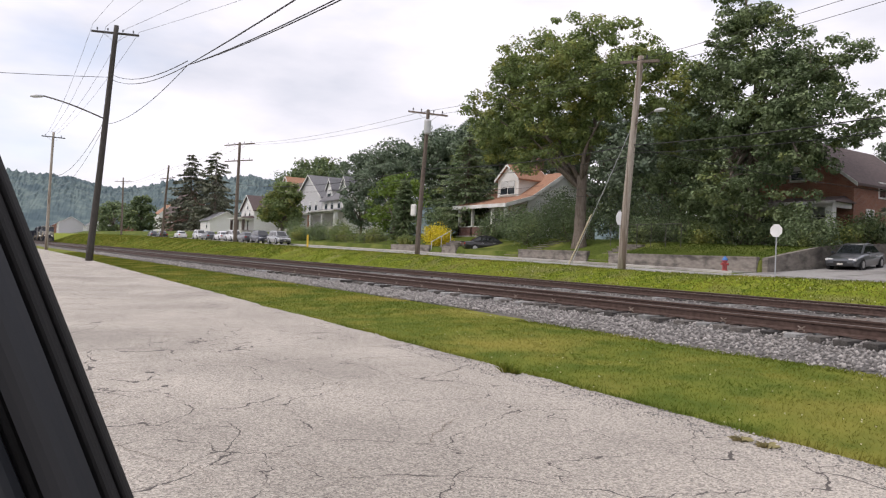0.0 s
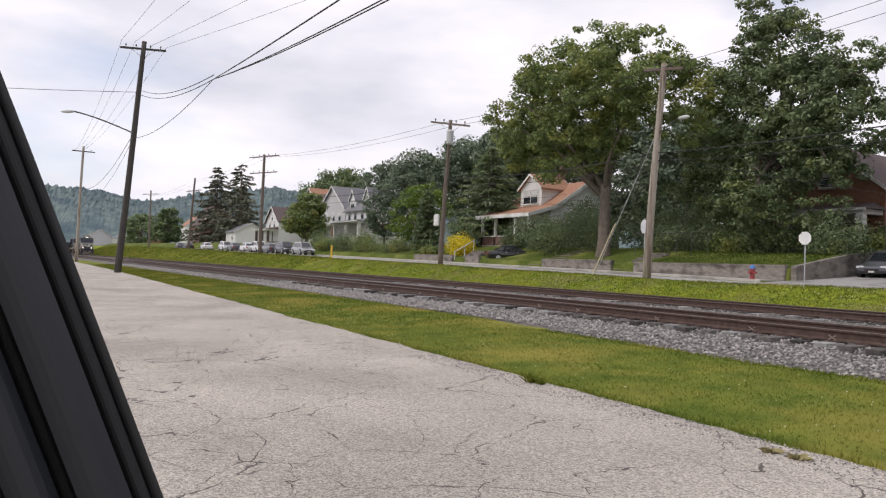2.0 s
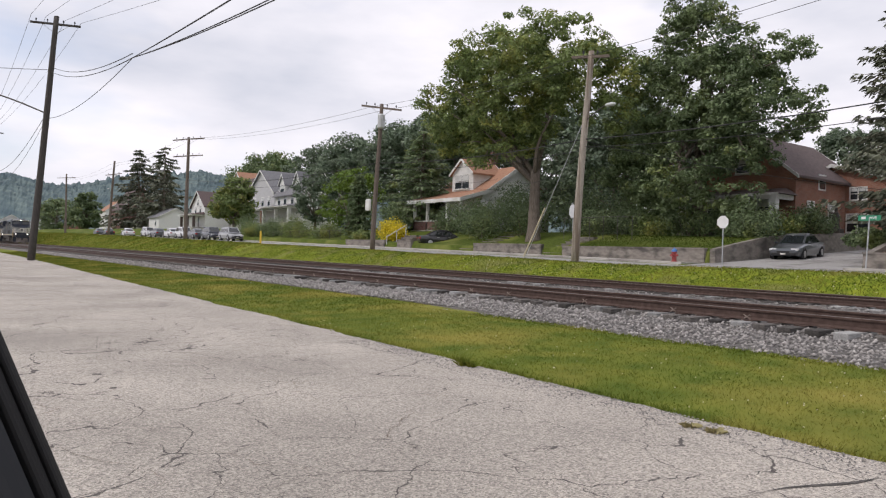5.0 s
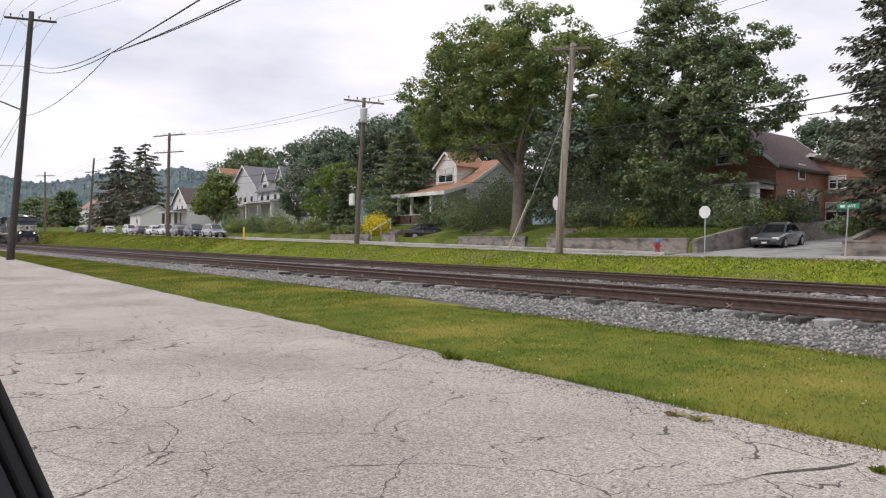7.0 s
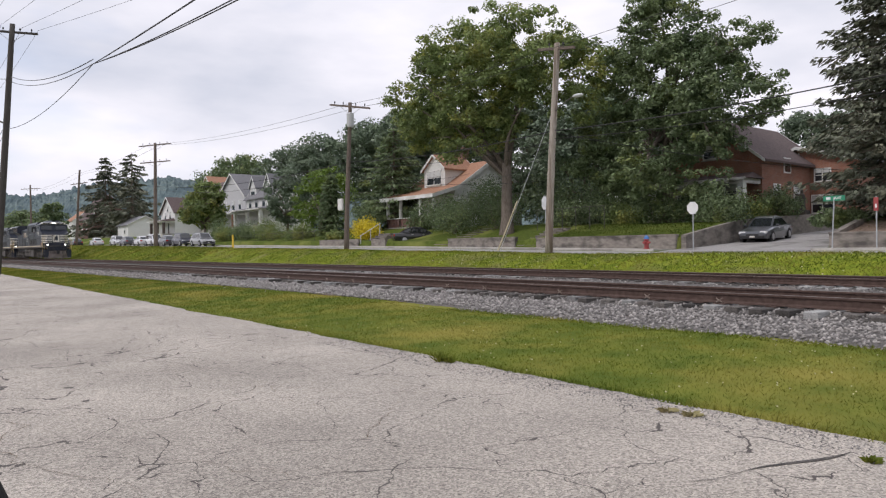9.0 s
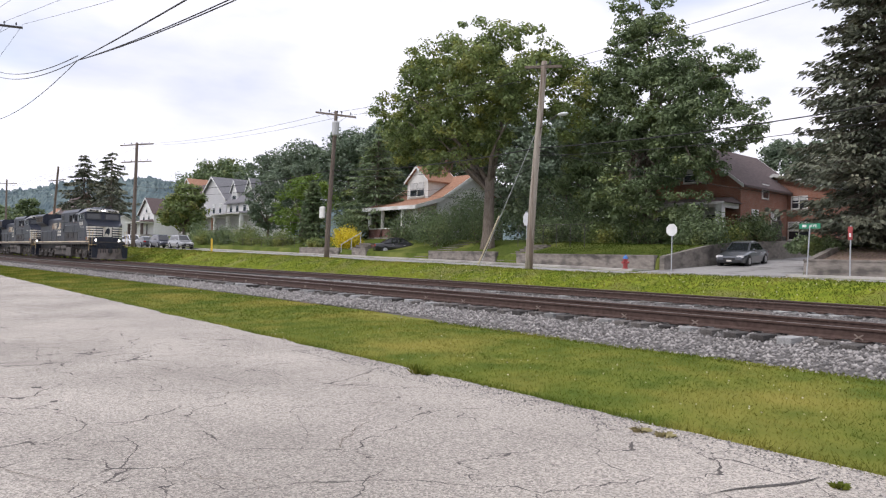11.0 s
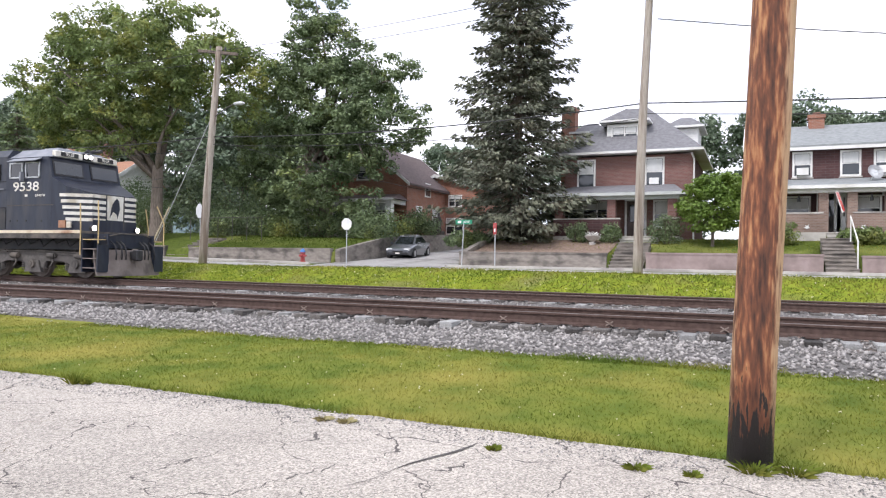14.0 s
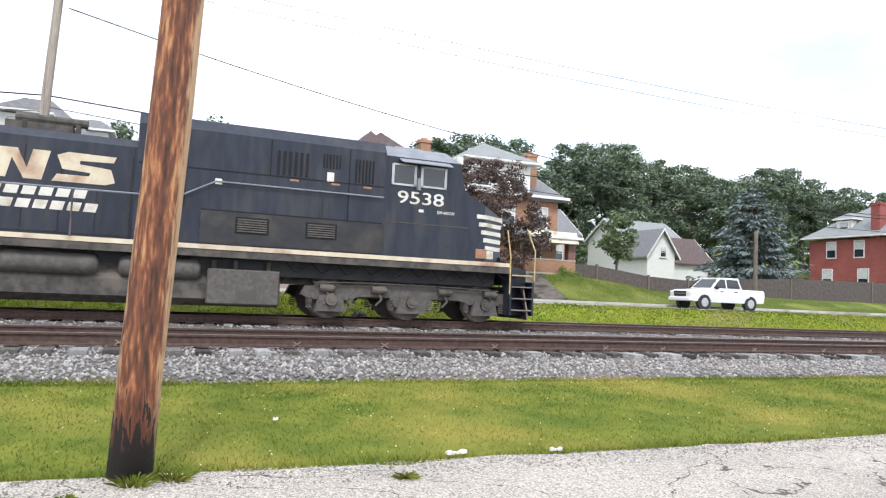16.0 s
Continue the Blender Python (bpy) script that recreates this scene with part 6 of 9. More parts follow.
def house_three():
    """Orange-brick house with a steep brown roof and a deep porch."""
    h = thing("house", pose(12.1, 40.0, 2.75), "orange brick house with steep brown roof, porch and side dish", "house", "houses along the street")
    walls(h, -3.45, 3.45, 0, 9.0, -0.8, 4.5, "brick_orange")
    part("frieze", one_box(-3.47, 3.47, -0.03, 0, 4.2, 4.5), "brown_trim", h)
    hip_roof(h, -3.45, 3.45, 0, 9.0, 4.75, 4.0, 0.6, "shingle_brown", ridge=2.4, ridge_axis="y", fascia="brown_trim")
    dormer(h, -1.15, 1.4, 0.8, 3.4, 5.3, 6.95, "brown_trim", "shingle_brown", 3, fascia="brown_trim", rise=1.15)
    part("dormer_wall", one_box(-3.6, -1.4, 3.4, 6.4, 5.2, 6.9), "brown_trim", h)
    hip_roof(h, -3.6, -1.4, 3.4, 6.4, 7.1, 0.6, 0.35, "shingle_brown", ridge=1.2, ridge_axis="x", fascia="brown_trim", name="dormer_roof")
    chimney(h, 3.3, 2.2, 3.0, 8.3, 0.7, "brick_orange")
    window_unit(h, -1.85, 2.9, 0.95, 1.25)
    window_unit(h, 2.05, 2.9, 0.95, 1.25)
    porch(h, -3.45, 3.9, 0, 0.25, 2.15, (-3.1, 0.6, 3.6), "brick_orange", "shingle_brown", "brown_trim", depth=2.6, col_w=0.5, low_wall="brick_orange", gaps=((-2.5, 0.4),), rise=0.5, low_h=0.8)
    front_door(h, -1.75, 0.25, 1.0, 2.0, "dark")
    window_unit(h, 1.9, 0.95, 1.9, 1.2, bars=2, frame="brown_trim", blind=0)
    part("cooler", one_box(-0.75, 0.15, -2.2, -1.7, 0.25, 0.55, bevel=0.05), "blue", h)
    for k, (y, z) in enumerate(((1.6, 2.1), (4.5, 2.3))):
        window_unit(h, y, z, 0.7, 1.1, side=-1, wall_x=-3.45, frame="brown_trim", blind=0.3)
    dish(h, (-3.2, -2.4, 2.75), 0.42, (-0.5, -1, 0.5))
    steps(h, -2.3, 0.3, -4.2, -2.6, -0.75, 0.25, 5, "grey_trim")
    bm = new_bm()
    pipe(bm, [(-3.6, -0.5, 4.5), (-3.5, -0.05, 4.1), (-3.5, -0.05, -0.5)], 0.05, 6)
    part("downpipe", bm, "brown_trim", h)
    return h


def house_four():
    """Tall brick house with white upper storey, behind a copper-leaved maple."""
    h = thing("house", pose(20.9, 41.0, 2.7), "brick house with white-painted upper storey and grey hipped roof", "house", "houses along the street")
    walls(h, -3.9, 4.0, 0, 8.5, -0.8, 5.0, "brick_orange")
    part("cornice", one_box(-4.5, 4.6, -0.6, 0.0, 5.12, 5.3), "white", h)
    part("upper_wall", one_box(-2.6, 2.0, 0.4, 7.0, 5.3, 7.3), "siding_white", h)
    gable_roof(h, -3.9, 4.0, 0.2, 8.3, 5.25, 1.9, 0.6, "shingle_grey", "x", wall="siding_grey", fascia="grey_trim")
    hip_roof(h, -2.6, 2.0, 0.4, 7.0, 7.5, 1.7, 0.6, "shingle_pale", ridge=1.0, ridge_axis="y")
    window_unit(h, 1.0, 5.75, 0.9, 1.1, y=0.4)
    window_unit(h, -1.6, 5.75, 0.9, 1.1, y=0.4)
    for x in (-2.4, 0.2, 2.7):
        window_unit(h, x, 3.2, 0.85, 1.3)
    chimney(h, 3.0, 2.4, 5.0, 8.6, 0.8, "brick_orange")
    porch(h, 0.2, 3.9, 0, 0.1, 2.1, (0.5, 3.6), "brick_dark", "shingle_pale", "white", depth=2.6, low_wall="brick_orange", rise=0.7, low_h=0.8)
    bm = new_bm()
    hull(bm, [(0.3, -2.95, 2.0), (3.9, -2.95, 2.0), (3.9, -2.6, 2.75), (0.3, -2.6, 2.75), (0.3, -2.9, 1.97), (3.9, -2.9, 1.97), (3.9, -2.55, 2.72), (0.3, -2.55, 2.72)], [(0, 1, 2, 3), (7, 6, 5, 4), (0, 4, 5, 1), (3, 2, 6, 7), (0, 3, 7, 4), (1, 5, 6, 2)])
    part("awning", fixed(bm), "cream", h, "pale striped awning")
    front_door(h, -1.5, 0.1)
    window_unit(h, 2.0, 0.8, 1.4, 1.3, bars=2)
    return h


def bungalow():
    """Low house with a sweeping terracotta roof and a white gabled dormer."""
    h = thing("house", pose(-54.9, 42.0, 3.5), "low house with sweeping terracotta roof and white gabled dormer", "house", "houses along the street")
    walls(h, -4.8, 3.1, 0, 9.0, -1.2, 2.9, "siding_white")
    bm = new_bm()
    t = 0.18
    prof = [(-2.9, 2.85), (0.2, 3.75), (4.5, 6.5), (9.5, 3.4), (9.5, 3.22), (4.5, 6.3), (0.2, 3.55), (-2.9, 2.67)]
    prism(bm, prof, -5.4, 3.6, "x")
    roof = part("roof", fixed(bm), "shingle_red", h)
    for x in (-5.46, 3.6):
        bm = new_bm()
        prism(bm, [(-2.95, 2.9), (0.2, 3.82), (4.5, 6.58), (9.55, 3.46), (9.55, 3.1), (4.5, 6.2), (0.2, 3.45), (-2.95, 2.55)], x, x + 0.06, "x")
        part("bargeboard", fixed(bm), "white", roof)
    bm = new_bm()
    prism(bm, [(0.0, 2.85), (9.0, 2.85), (9.0, 3.5), (4.5, 6.25), (0.2, 3.5)], -4.8, 3.1, "x")
    part("gable_wall", fixed(bm), "siding_white", h)
    dormer(h, -2.3, 1.1, 0.5, 3.6, 3.85, 5.7, "siding_white", "shingle_red", 2, hip=False, rise=1.35)
    chimney(h, -0.6, 4.4, 5.6, 8.1, 0.7, "brick_dark")
    part("porch_floor", one_box(-4.8, 3.3, -2.7, -0.01, -1.2, -0.1), "concrete", h)
    for x in (-4.6, -2.3, 1.0, 3.1):
        part("porch_post", one_box(x - 0.12, x + 0.12, -2.6, -2.36, -0.1, 2.72), "white", h)
    part("porch_wall", one_box(-4.7, 1.5, -2.6, -2.4, -0.1, 0.75), "brick_dark", h)
    part("coping", one_box(-4.7, 1.5, -2.66, -2.34, 0.75, 0.83), "white", h)
    part("eave", one_box(-5.4, 3.6, -3.0, -2.9, 2.55, 2.9), "white", roof)
    window_unit(h, -3.3, 0.7, 1.7, 1.4, bars=2, blind=0.2)
    window_unit(h, 2.0, 0.7, 1.3, 1.4, bars=2)
    front_door(h, 0.2, -0.1)
    return h


def side_gable_house(m, w, d, ht, rise, wall, roof, label, windows=(), axis="x", over=0.4, porch_mat=None, gable=None, side_windows=()):
    h = thing("house", m, label, "house", "houses along the street")
    walls(h, -w / 2, w / 2, 0, d, -1.2, ht, wall)
    gable_roof(h, -w / 2, w / 2, 0, d, ht, rise, over, roof, axis, wall=gable or wall)
    for x, z, ww, hh in windows:
        window_unit(h, x, z, ww, hh, blind=0.4)
    for s, y, z, ww, hh in side_windows:
        window_unit(h, y, z, ww, hh, side=s, wall_x=s * w / 2, blind=0.4)
    if porch_mat:
        porch(h, -w / 2 + 0.1, w / 2 - 0.1, 0, 0.1, 2.2, (-w / 2 + 0.35, 0, w / 2 - 0.35), porch_mat, roof, "white", depth=2.3)
        front_door(h, 0.6, 0.1)
    return h


def glaze(c, prof, y0, y1, belt, height):
    """Dark panes just proud of a painted cabin: two on each side, windscreen and rear window."""
    (ax, az), (bx, bz), _, (dx, dz), (ex, ez) = prof
    def y_at(z):
        f = min(1.0, max(0.0, (z - belt) / (height - belt)))
        return y0 + (y1 - y0) * f
    zb, zt = belt + 0.05, min(bz, dz) - 0.06
    def x_back(z):
        return ax + (bx - ax) * (z - az) / (bz - az) + 0.12
    def x_front(z):
        return ex + (dx - ex) * (z - ez) / (dz - ez) - 0.12
    mid = (ax + ex) / 2
    for s in (-1, 1):
        for q in ([(x_back(zb), zb), (mid - 0.05, zb), (mid - 0.05, zt), (x_back(zt), zt)], [(mid + 0.05, zb), (x_front(zb), zb), (x_front(zt), zt), (mid + 0.05, zt)]):
            bm = new_bm()
            skin(bm, [[(x, s * (y_at(z) + o), z) for x, z in q] for o in (-0.02, 0.012)])
            part("side_window", fixed(bm), "car_glass", c)
    for name, (px, pz), (qx, qz), o in (("windscreen", (ex, ez), (dx, dz), 1), ("rear_window", (ax, az), (bx, bz), -1)):
        lo = (px + (qx - px) * 0.1, pz + (qz - pz) * 0.1)
        hi = (px + (qx - px) * 0.9, pz + (qz - pz) * 0.9)
        bm = new_bm()
        skin(bm, [[(x + o * d, -(y_at(z) - 0.1), z + d * 0.4) for x, z in (lo, hi)] + [(x + o * d, y_at(z) - 0.1, z + d * 0.4) for x, z in (hi, lo)] for d in (-0.02, 0.014)])
        part(name, fixed(bm), "car_glass", c)


# ---- vehicles: local x forward, y to the left, z up from the tyre contact ----
def car(m, label, paint, length=4.6, width=1.82, height=1.46, kind="sedan", category="car", group="parked cars", lit=False):
    c = thing("car", m, label, category, group)
    f, w = length / 2, width / 2
    suv = kind == "suv"
    belt, low = (0.98, 0.26) if suv else (0.90, 0.20)
    bm = new_bm()
    stations = [(-f, 0.50, belt - 0.08, 0.82), (-f + 0.10, low + 0.10, belt, 0.94), (-f + 0.7, low, belt + 0.02, 1.0), (0, low, belt, 1.0), (f - 1.35, low, belt - 0.02, 1.0), (f - 0.55, low, belt - 0.14, 0.98), (f - 0.12, low + 0.05, belt - 0.24, 0.90), (f, low + 0.16, belt - 0.34, 0.76)]
    loops = []
    for x, z0, z1, k in stations:
        y = w * k
        zm = z0 + 0.55 * (z1 - z0)
        loops.append([(x, -y * 0.92, z0), (x, -y, zm), (x, -y * 0.95, z1 - 0.06), (x, -y * 0.82, z1), (x, y * 0.82, z1), (x, y * 0.95, z1 - 0.06), (x, y, zm), (x, y * 0.92, z0)])
    skin(bm, loops)
    body = part("body", fixed(bm), paint, c, smooth=False)
    if suv:
        prof = [(-f + 0.06, belt), (-f + 0.35, height - 0.12), (-f + 0.8, height), (0.55, height - 0.03), (1.35, belt - 0.02)]
    else:
        prof = [(-f + 0.55, belt), (-f + 1.35, height - 0.10), (-0.35, height), (0.25, height - 0.06), (1.15, belt - 0.02)]
    bm = new_bm()
    for s0, s1 in ((0, 1),):
        lo = [(p[0], w * (0.80 if p[1] < belt + 0.1 else 0.64), p[1]) for p in prof]
        skin(bm, [[(x, -y, z) for x, y, z in lo], [(x, y, z) for x, y, z in lo]])
    part("greenhouse", fixed(bm), paint, c)
    glaze(c, prof, w * 0.80, w * 0.64, belt, height)
    bm = new_bm()
    top = prof[1:4]
    loops = [[(p[0], -w * 0.66, p[1] - 0.03), (p[0], -w * 0.60, p[1] + 0.02), (p[0], w * 0.60, p[1] + 0.02), (p[0], w * 0.66, p[1] - 0.03)] for p in top]
    skin(bm, loops)
    part("roof", fixed(bm), paint, c)
    for s in (-1, 1):
        part("mirror", one_box(0.72, 0.9, s * w * 0.95, s * w * 1.12, belt, belt + 0.14, bevel=0.03), paint, c)
        part("headlamp", one_box(f - 0.30, f - 0.06, s * w * 0.45, s * w * 0.88, belt - 0.36, belt - 0.22, bevel=0.02), "headlight" if lit else "lamp_glass", c)
        part("tail_lamp", one_box(-f - 0.01, -f + 0.25, s * w * 0.55, s * w * 0.9, belt - 0.28, belt - 0.10, bevel=0.02), "tail", c)
        for x in (0.35, -0.65):
            part("door_handle", one_box(x - 0.1, x + 0.1, s * w * 0.97, s * w * 1.01, belt - 0.14, belt - 0.10), "rim", c)
    part("grille", one_box(f - 0.08, f + 0.01, -w * 0.4, w * 0.4, belt - 0.50, belt - 0.36, bevel=0.02), "trim_black", c)
    part("bumper", one_box(f - 0.16, f + 0.02, -w * 0.74, w * 0.74, low + 0.08, low + 0.24, bevel=0.03), "trim_black", c)
    part("number_plate", one_box(f + 0.02, f + 0.03, -0.15, 0.15, low + 0.12, low + 0.22), "loco_white", c)
    r = 0.35 if suv else 0.32
    for x in (f - 0.88, -f + 0.92):
        for s in (-1, 1):
            y = s * (w - 0.10)
            bm = new_bm()
            tube(bm, (x, y - 0.1, r), (x, y + 0.1, r), r + 0.06, r + 0.06, 18)
            part("wheel_arch", bm, "trim_black", c)
            bm = new_bm()
            tube(bm, (x, y - 0.11, r), (x, y + 0.11, r), r, r, 20)
            wheel = part("wheel", bm, "tyre", c)
            bm = new_bm()
            tube(bm, (x, y + s * 0.112, r), (x, y + s * 0.125, r), r * 0.66, r * 0.6, 12)
            part("rim", bm, "rim", wheel)
    return c


def pickup(m):
    c = thing("pickup_truck", m, "white crew-cab pickup truck standing on the street", "pickup truck")
    w = 1.0
    bm = new_bm()
    loops = []
    for x, z0, z1, k in ((-2.9, 0.55, 1.22, 0.95), (-2.8, 0.45, 1.25, 0.98), (-1.0, 0.42, 1.25, 1.0), (0.8, 0.42, 1.22, 1.0), (1.6, 0.42, 1.20, 0.99), (2.55, 0.45, 1.12, 0.95), (2.85, 0.52, 1.02, 0.86)):
        y = w * k
        loops.append([(x, -y * 0.95, z0), (x, -y, z0 + 0.35), (x, -y * 0.96, z1 - 0.05), (x, -y * 0.88, z1), (x, y * 0.88, z1), (x, y * 0.96, z1 - 0.05), (x, y, z0 + 0.35), (x, y * 0.95, z0)])
    skin(bm, loops)
    part("body", fixed(bm), PAINTS["white"], c)
    part("load_bed", one_box(-2.75, -1.15, -0.78, 0.78, 1.26, 1.265), "trim_black", c)
    prof = [(-1.12, 1.24), (-0.95, 1.88), (0.55, 1.90), (1.30, 1.22)]
    bm = new_bm()
    skin(bm, [[(x, s * (0.90 if z < 1.3 else 0.74), z) for x, z in prof] for s in (-1, 1)])
    part("greenhouse", fixed(bm), PAINTS["white"], c)
    glaze(c, [prof[0], prof[1], prof[2], prof[2], prof[3]], 0.90, 0.74, 1.24, 1.89)
    bm = new_bm()
    skin(bm, [[(x, -0.75, 1.87), (x, -0.68, 1.93), (x, 0.68, 1.93), (x, 0.75, 1.87)] for x in (-1.0, -0.2, 0.58)])
    part("roof", fixed(bm), PAINTS["white"], c)
    for s in (-1, 1):
        part("mirror", one_box(0.95, 1.12, s * 0.98, s * 1.2, 1.2, 1.42, bevel=0.03), "trim_black", c)
        part("headlamp", one_box(2.6, 2.86, s * 0.55, s * 0.92, 0.86, 1.04, bevel=0.03), "lamp_glass", c)
        for x in (0.55, -0.55):
            part("door_handle", one_box(x - 0.1, x + 0.1, s * 0.985, s * 1.02, 1.06, 1.11), "trim_black", c)
    part("grille", one_box(2.7, 2.9, -0.52, 0.52, 0.72, 1.04, bevel=0.03), "trim_black", c)
    part("grille_bar", one_box(2.89, 2.93, -0.5, 0.5, 0.86, 0.90), "rim", c)
    part("bumper", one_box(2.7, 2.98, -0.92, 0.92, 0.45, 0.68, bevel=0.05), PAINTS["white"], c)
    for x in (1.85, -1.75):
        for s in (-1, 1):
            y = s * 0.86
            bm = new_bm()
            tube(bm, (x, y - 0.13, 0.40), (x, y + 0.13, 0.40), 0.47, 0.47, 18)
            part("wheel_arch", bm, "trim_black", c)
            bm = new_bm()
            tube(bm, (x, y - 0.14, 0.40), (x, y + 0.14, 0.40), 0.40, 0.40, 20)
            wheel = part("wheel", bm, "tyre", c)
            bm = new_bm()
            tube(bm, (x, y + s * 0.142, 0.40), (x, y + s * 0.155, 0.40), 0.27, 0.24, 12)
            part("rim", bm, "rim", wheel)
    return c


def paint(name, c, metal=0.0):
    return mat(name, c, tuple(v * 0.93 for v in c), 2, 0.28, metal=metal, coat=0.6)


PAINTS = dict(white=paint("paint_white", (0.74, 0.74, 0.75)), silver=paint("paint_silver", (0.42, 0.43, 0.44), 0.4), navy=paint("paint_navy", (0.03, 0.035, 0.055)), black=paint("paint_black", (0.02, 0.02, 0.022)), grey=paint("paint_grey", (0.13, 0.14, 0.155), 0.5))


# ---- setting ----
build_ground()
build_roads()
build_ballast()
near_track = build_track(NEAR_TRACK, "rusty steel railway track on timber ties in ballast")
far_track = build_track(FAR_TRACK, "rusty steel railway track carrying the train")

# ---- poles and wires ----
def new_pole_mat():
    """Fresh pine: tan wood, brown stained face with torn streaks, tarred foot with a ragged edge."""
    m = mat("fresh_pole_wood", (0.3, 0.14, 0.06), (0.45, 0.25, 0.12), 3.0, 0.7, 0.6, 26, stretch=(14, 14, 0.9))
    n, l = m.node_tree.nodes, m.node_tree.links
    b = n["Principled BSDF"]
    co = n.new("ShaderNodeTexCoord")
    sep = n.new("ShaderNodeSeparateXYZ")
    l.new(co.outputs["Object"], sep.inputs[0])
    def noise_at(scale, stretch, detail=8):
        mp = n.new("ShaderNodeMapping")
        mp.inputs["Scale"].default_value = stretch
        l.new(co.outputs["Object"], mp.inputs[0])
        z = n.new("ShaderNodeTexNoise")
        z.inputs["Scale"].default_value, z.inputs["Detail"].default_value = scale, detail
        l.new(mp.outputs[0], z.inputs["Vector"])
        return z.outputs[0]
    def calc(op, a, c):
        k = n.new("ShaderNodeMath")
        k.operation = op
        for i, v in enumerate((a, c)):
            if isinstance(v, (int, float)):
                k.inputs[i].default_value = v
            else:
                l.new(v, k.inputs[i])
        return k.outputs[0]
    streak = noise_at(5.0, (7, 7, 1.1))
    broad = noise_at(1.6, (3, 3, 0.7))
    mixed = calc("ADD", calc("MULTIPLY", streak, 0.65), calc("MULTIPLY", broad, 0.35))
    # one long dark run of stain down the face
    across = calc("ABSOLUTE", calc("SUBTRACT", calc("SUBTRACT", sep.outputs[0], calc("MULTIPLY", sep.outputs[2], 0.0344)), 0.035), 0.0)
    run = calc("MAXIMUM", calc("SUBTRACT", 1.0, calc("DIVIDE", across, 0.055)), 0.0)
    mixed = calc("SUBTRACT", mixed, calc("MULTIPLY", run, 0.10))
    face = n.new("ShaderNodeValToRGB")
    e = face.color_ramp.elements
    e[0].position, e[0].color = 0.32, (0.045, 0.02, 0.012, 1)
    e[1].position, e[1].color = 0.62, (0.52, 0.27, 0.115, 1)
    mid = e.new(0.47)
    mid.color = (0.16, 0.058, 0.028, 1)
    mid = e.new(0.53)
    mid.color = (0.30, 0.115, 0.05, 1)
    l.new(mixed, face.inputs[0])
    # bare tan wood round the sides
    off = calc("ABSOLUTE", calc("SUBTRACT", calc("SUBTRACT", sep.outputs[0], calc("MULTIPLY", sep.outputs[2], 0.0344)), 0.0), 0.0)
    edge = n.new("ShaderNodeMapRange")
    edge.inputs[1].default_value, edge.inputs[2].default_value = 0.108, 0.146
    l.new(calc("ADD", off, calc("MULTIPLY", calc("SUBTRACT", streak, 0.5), 0.12)), edge.inputs[0])
    mx = n.new("ShaderNodeMix")
    mx.data_type = "RGBA"
    l.new(edge.outputs[0], mx.inputs[0])
    l.new(face.outputs[0], mx.inputs[6])
    mx.inputs[7].default_value = (0.52, 0.34, 0.19, 1)
    foot = n.new("ShaderNodeMapRange")
    foot.inputs[1].default_value, foot.inputs[2].default_value, foot.inputs[3].default_value, foot.inputs[4].default_value = 0.33, 0.40, 1.0, 0.0
    l.new(calc("SUBTRACT", sep.outputs[2], calc("MULTIPLY", calc("SUBTRACT", streak, 0.5), 1.5)), foot.inputs[0])
    my = n.new("ShaderNodeMix")
    my.data_type = "RGBA"
    l.new(foot.outputs[0], my.inputs[0])
    l.new(mx.outputs[2], my.inputs[6])
    my.inputs[7].default_value = (0.018, 0.014, 0.012, 1)
    l.new(my.outputs[2], b.inputs["Base Color"])
    return m


M["new_pole"] = new_pole_mat()
near_pole = wood_pole("utility_pole", (-0.085, 5.22, 0.0), (0.30, 5.22, 11.2), 0.148, 0.12, "new_pole", "fresh orange-brown timber pole with dark scorched streaks", 22)

p1 = wood_pole("utility_pole", (-51.2, 4.82, 0.0), (-50.6, 5.83, 15.6), 0.23, 0.15, "pole_dark", "tall dark timber pole with crossarm and street light")
crossarm(p1, (0.55, 0.93, 15.1), 1.45, (0.35, 1, 0.0), "pole_dark", 4)
lamp_arm(p1, (0.35, 0.55, 9.4), (-1.6, -2.9, 10.2), 0.5, 0.05, 1.35)
p0 = wood_pole("utility_pole", (-100.0, 4.6, 0.05), (-99.6, 4.85, 14.7), 0.2, 0.13, "pole_grey", "tall grey timber pole far along the road")
crossarm(p0, (0.4, 0.25, 14.0), 1.3, (0, 1, 0), "pole_dark", 3)
p4 = wood_pole("utility_pole", (-22.58, 24.0, 1.1), (-21.97, 24.0, 10.7), 0.19, 0.13, "pole_grey", "leaning grey timber pole with street light and guy")
crossarm(p4, (0.6, 0, 9.35), 0.95, (1, 0.25, -0.12), "pole", 2)
lamp_arm(p4, (0.44, 0, 6.45), (1.75, -0.2, 6.7), 0.22)
p3 = wood_pole("utility_pole", (-41.2, 24.0, 1.25), (-40.6, 24.0, 11.15), 0.18, 0.12, "pole", "brown timber pole with transformer and boxes")
crossarm(p3, (0.58, 0, 9.65), 1.9, (1, 0.25, -0.2), "pole", 4)
can(p3, (1.0, -0.2, 8.2), 0.24, 0.95)
part("junction_box", one_box(-0.6, -0.05, -0.35, -0.15, 2.7, 3.5, bevel=0.05), "white", p3)
p2 = wood_pole("utility_pole", (-85.5, 24.0, 1.75), (-85.5, 24.0, 14.1), 0.24, 0.15, "pole", "timber pole with two crossarms")
crossarm(p2, (0, 0, 12.1), 2.6, (1, 0.5, 0), "pole", 4)
crossarm(p2, (0, 0, 10.1), 2.4, (1, 0.5, 0), "pole", 4)
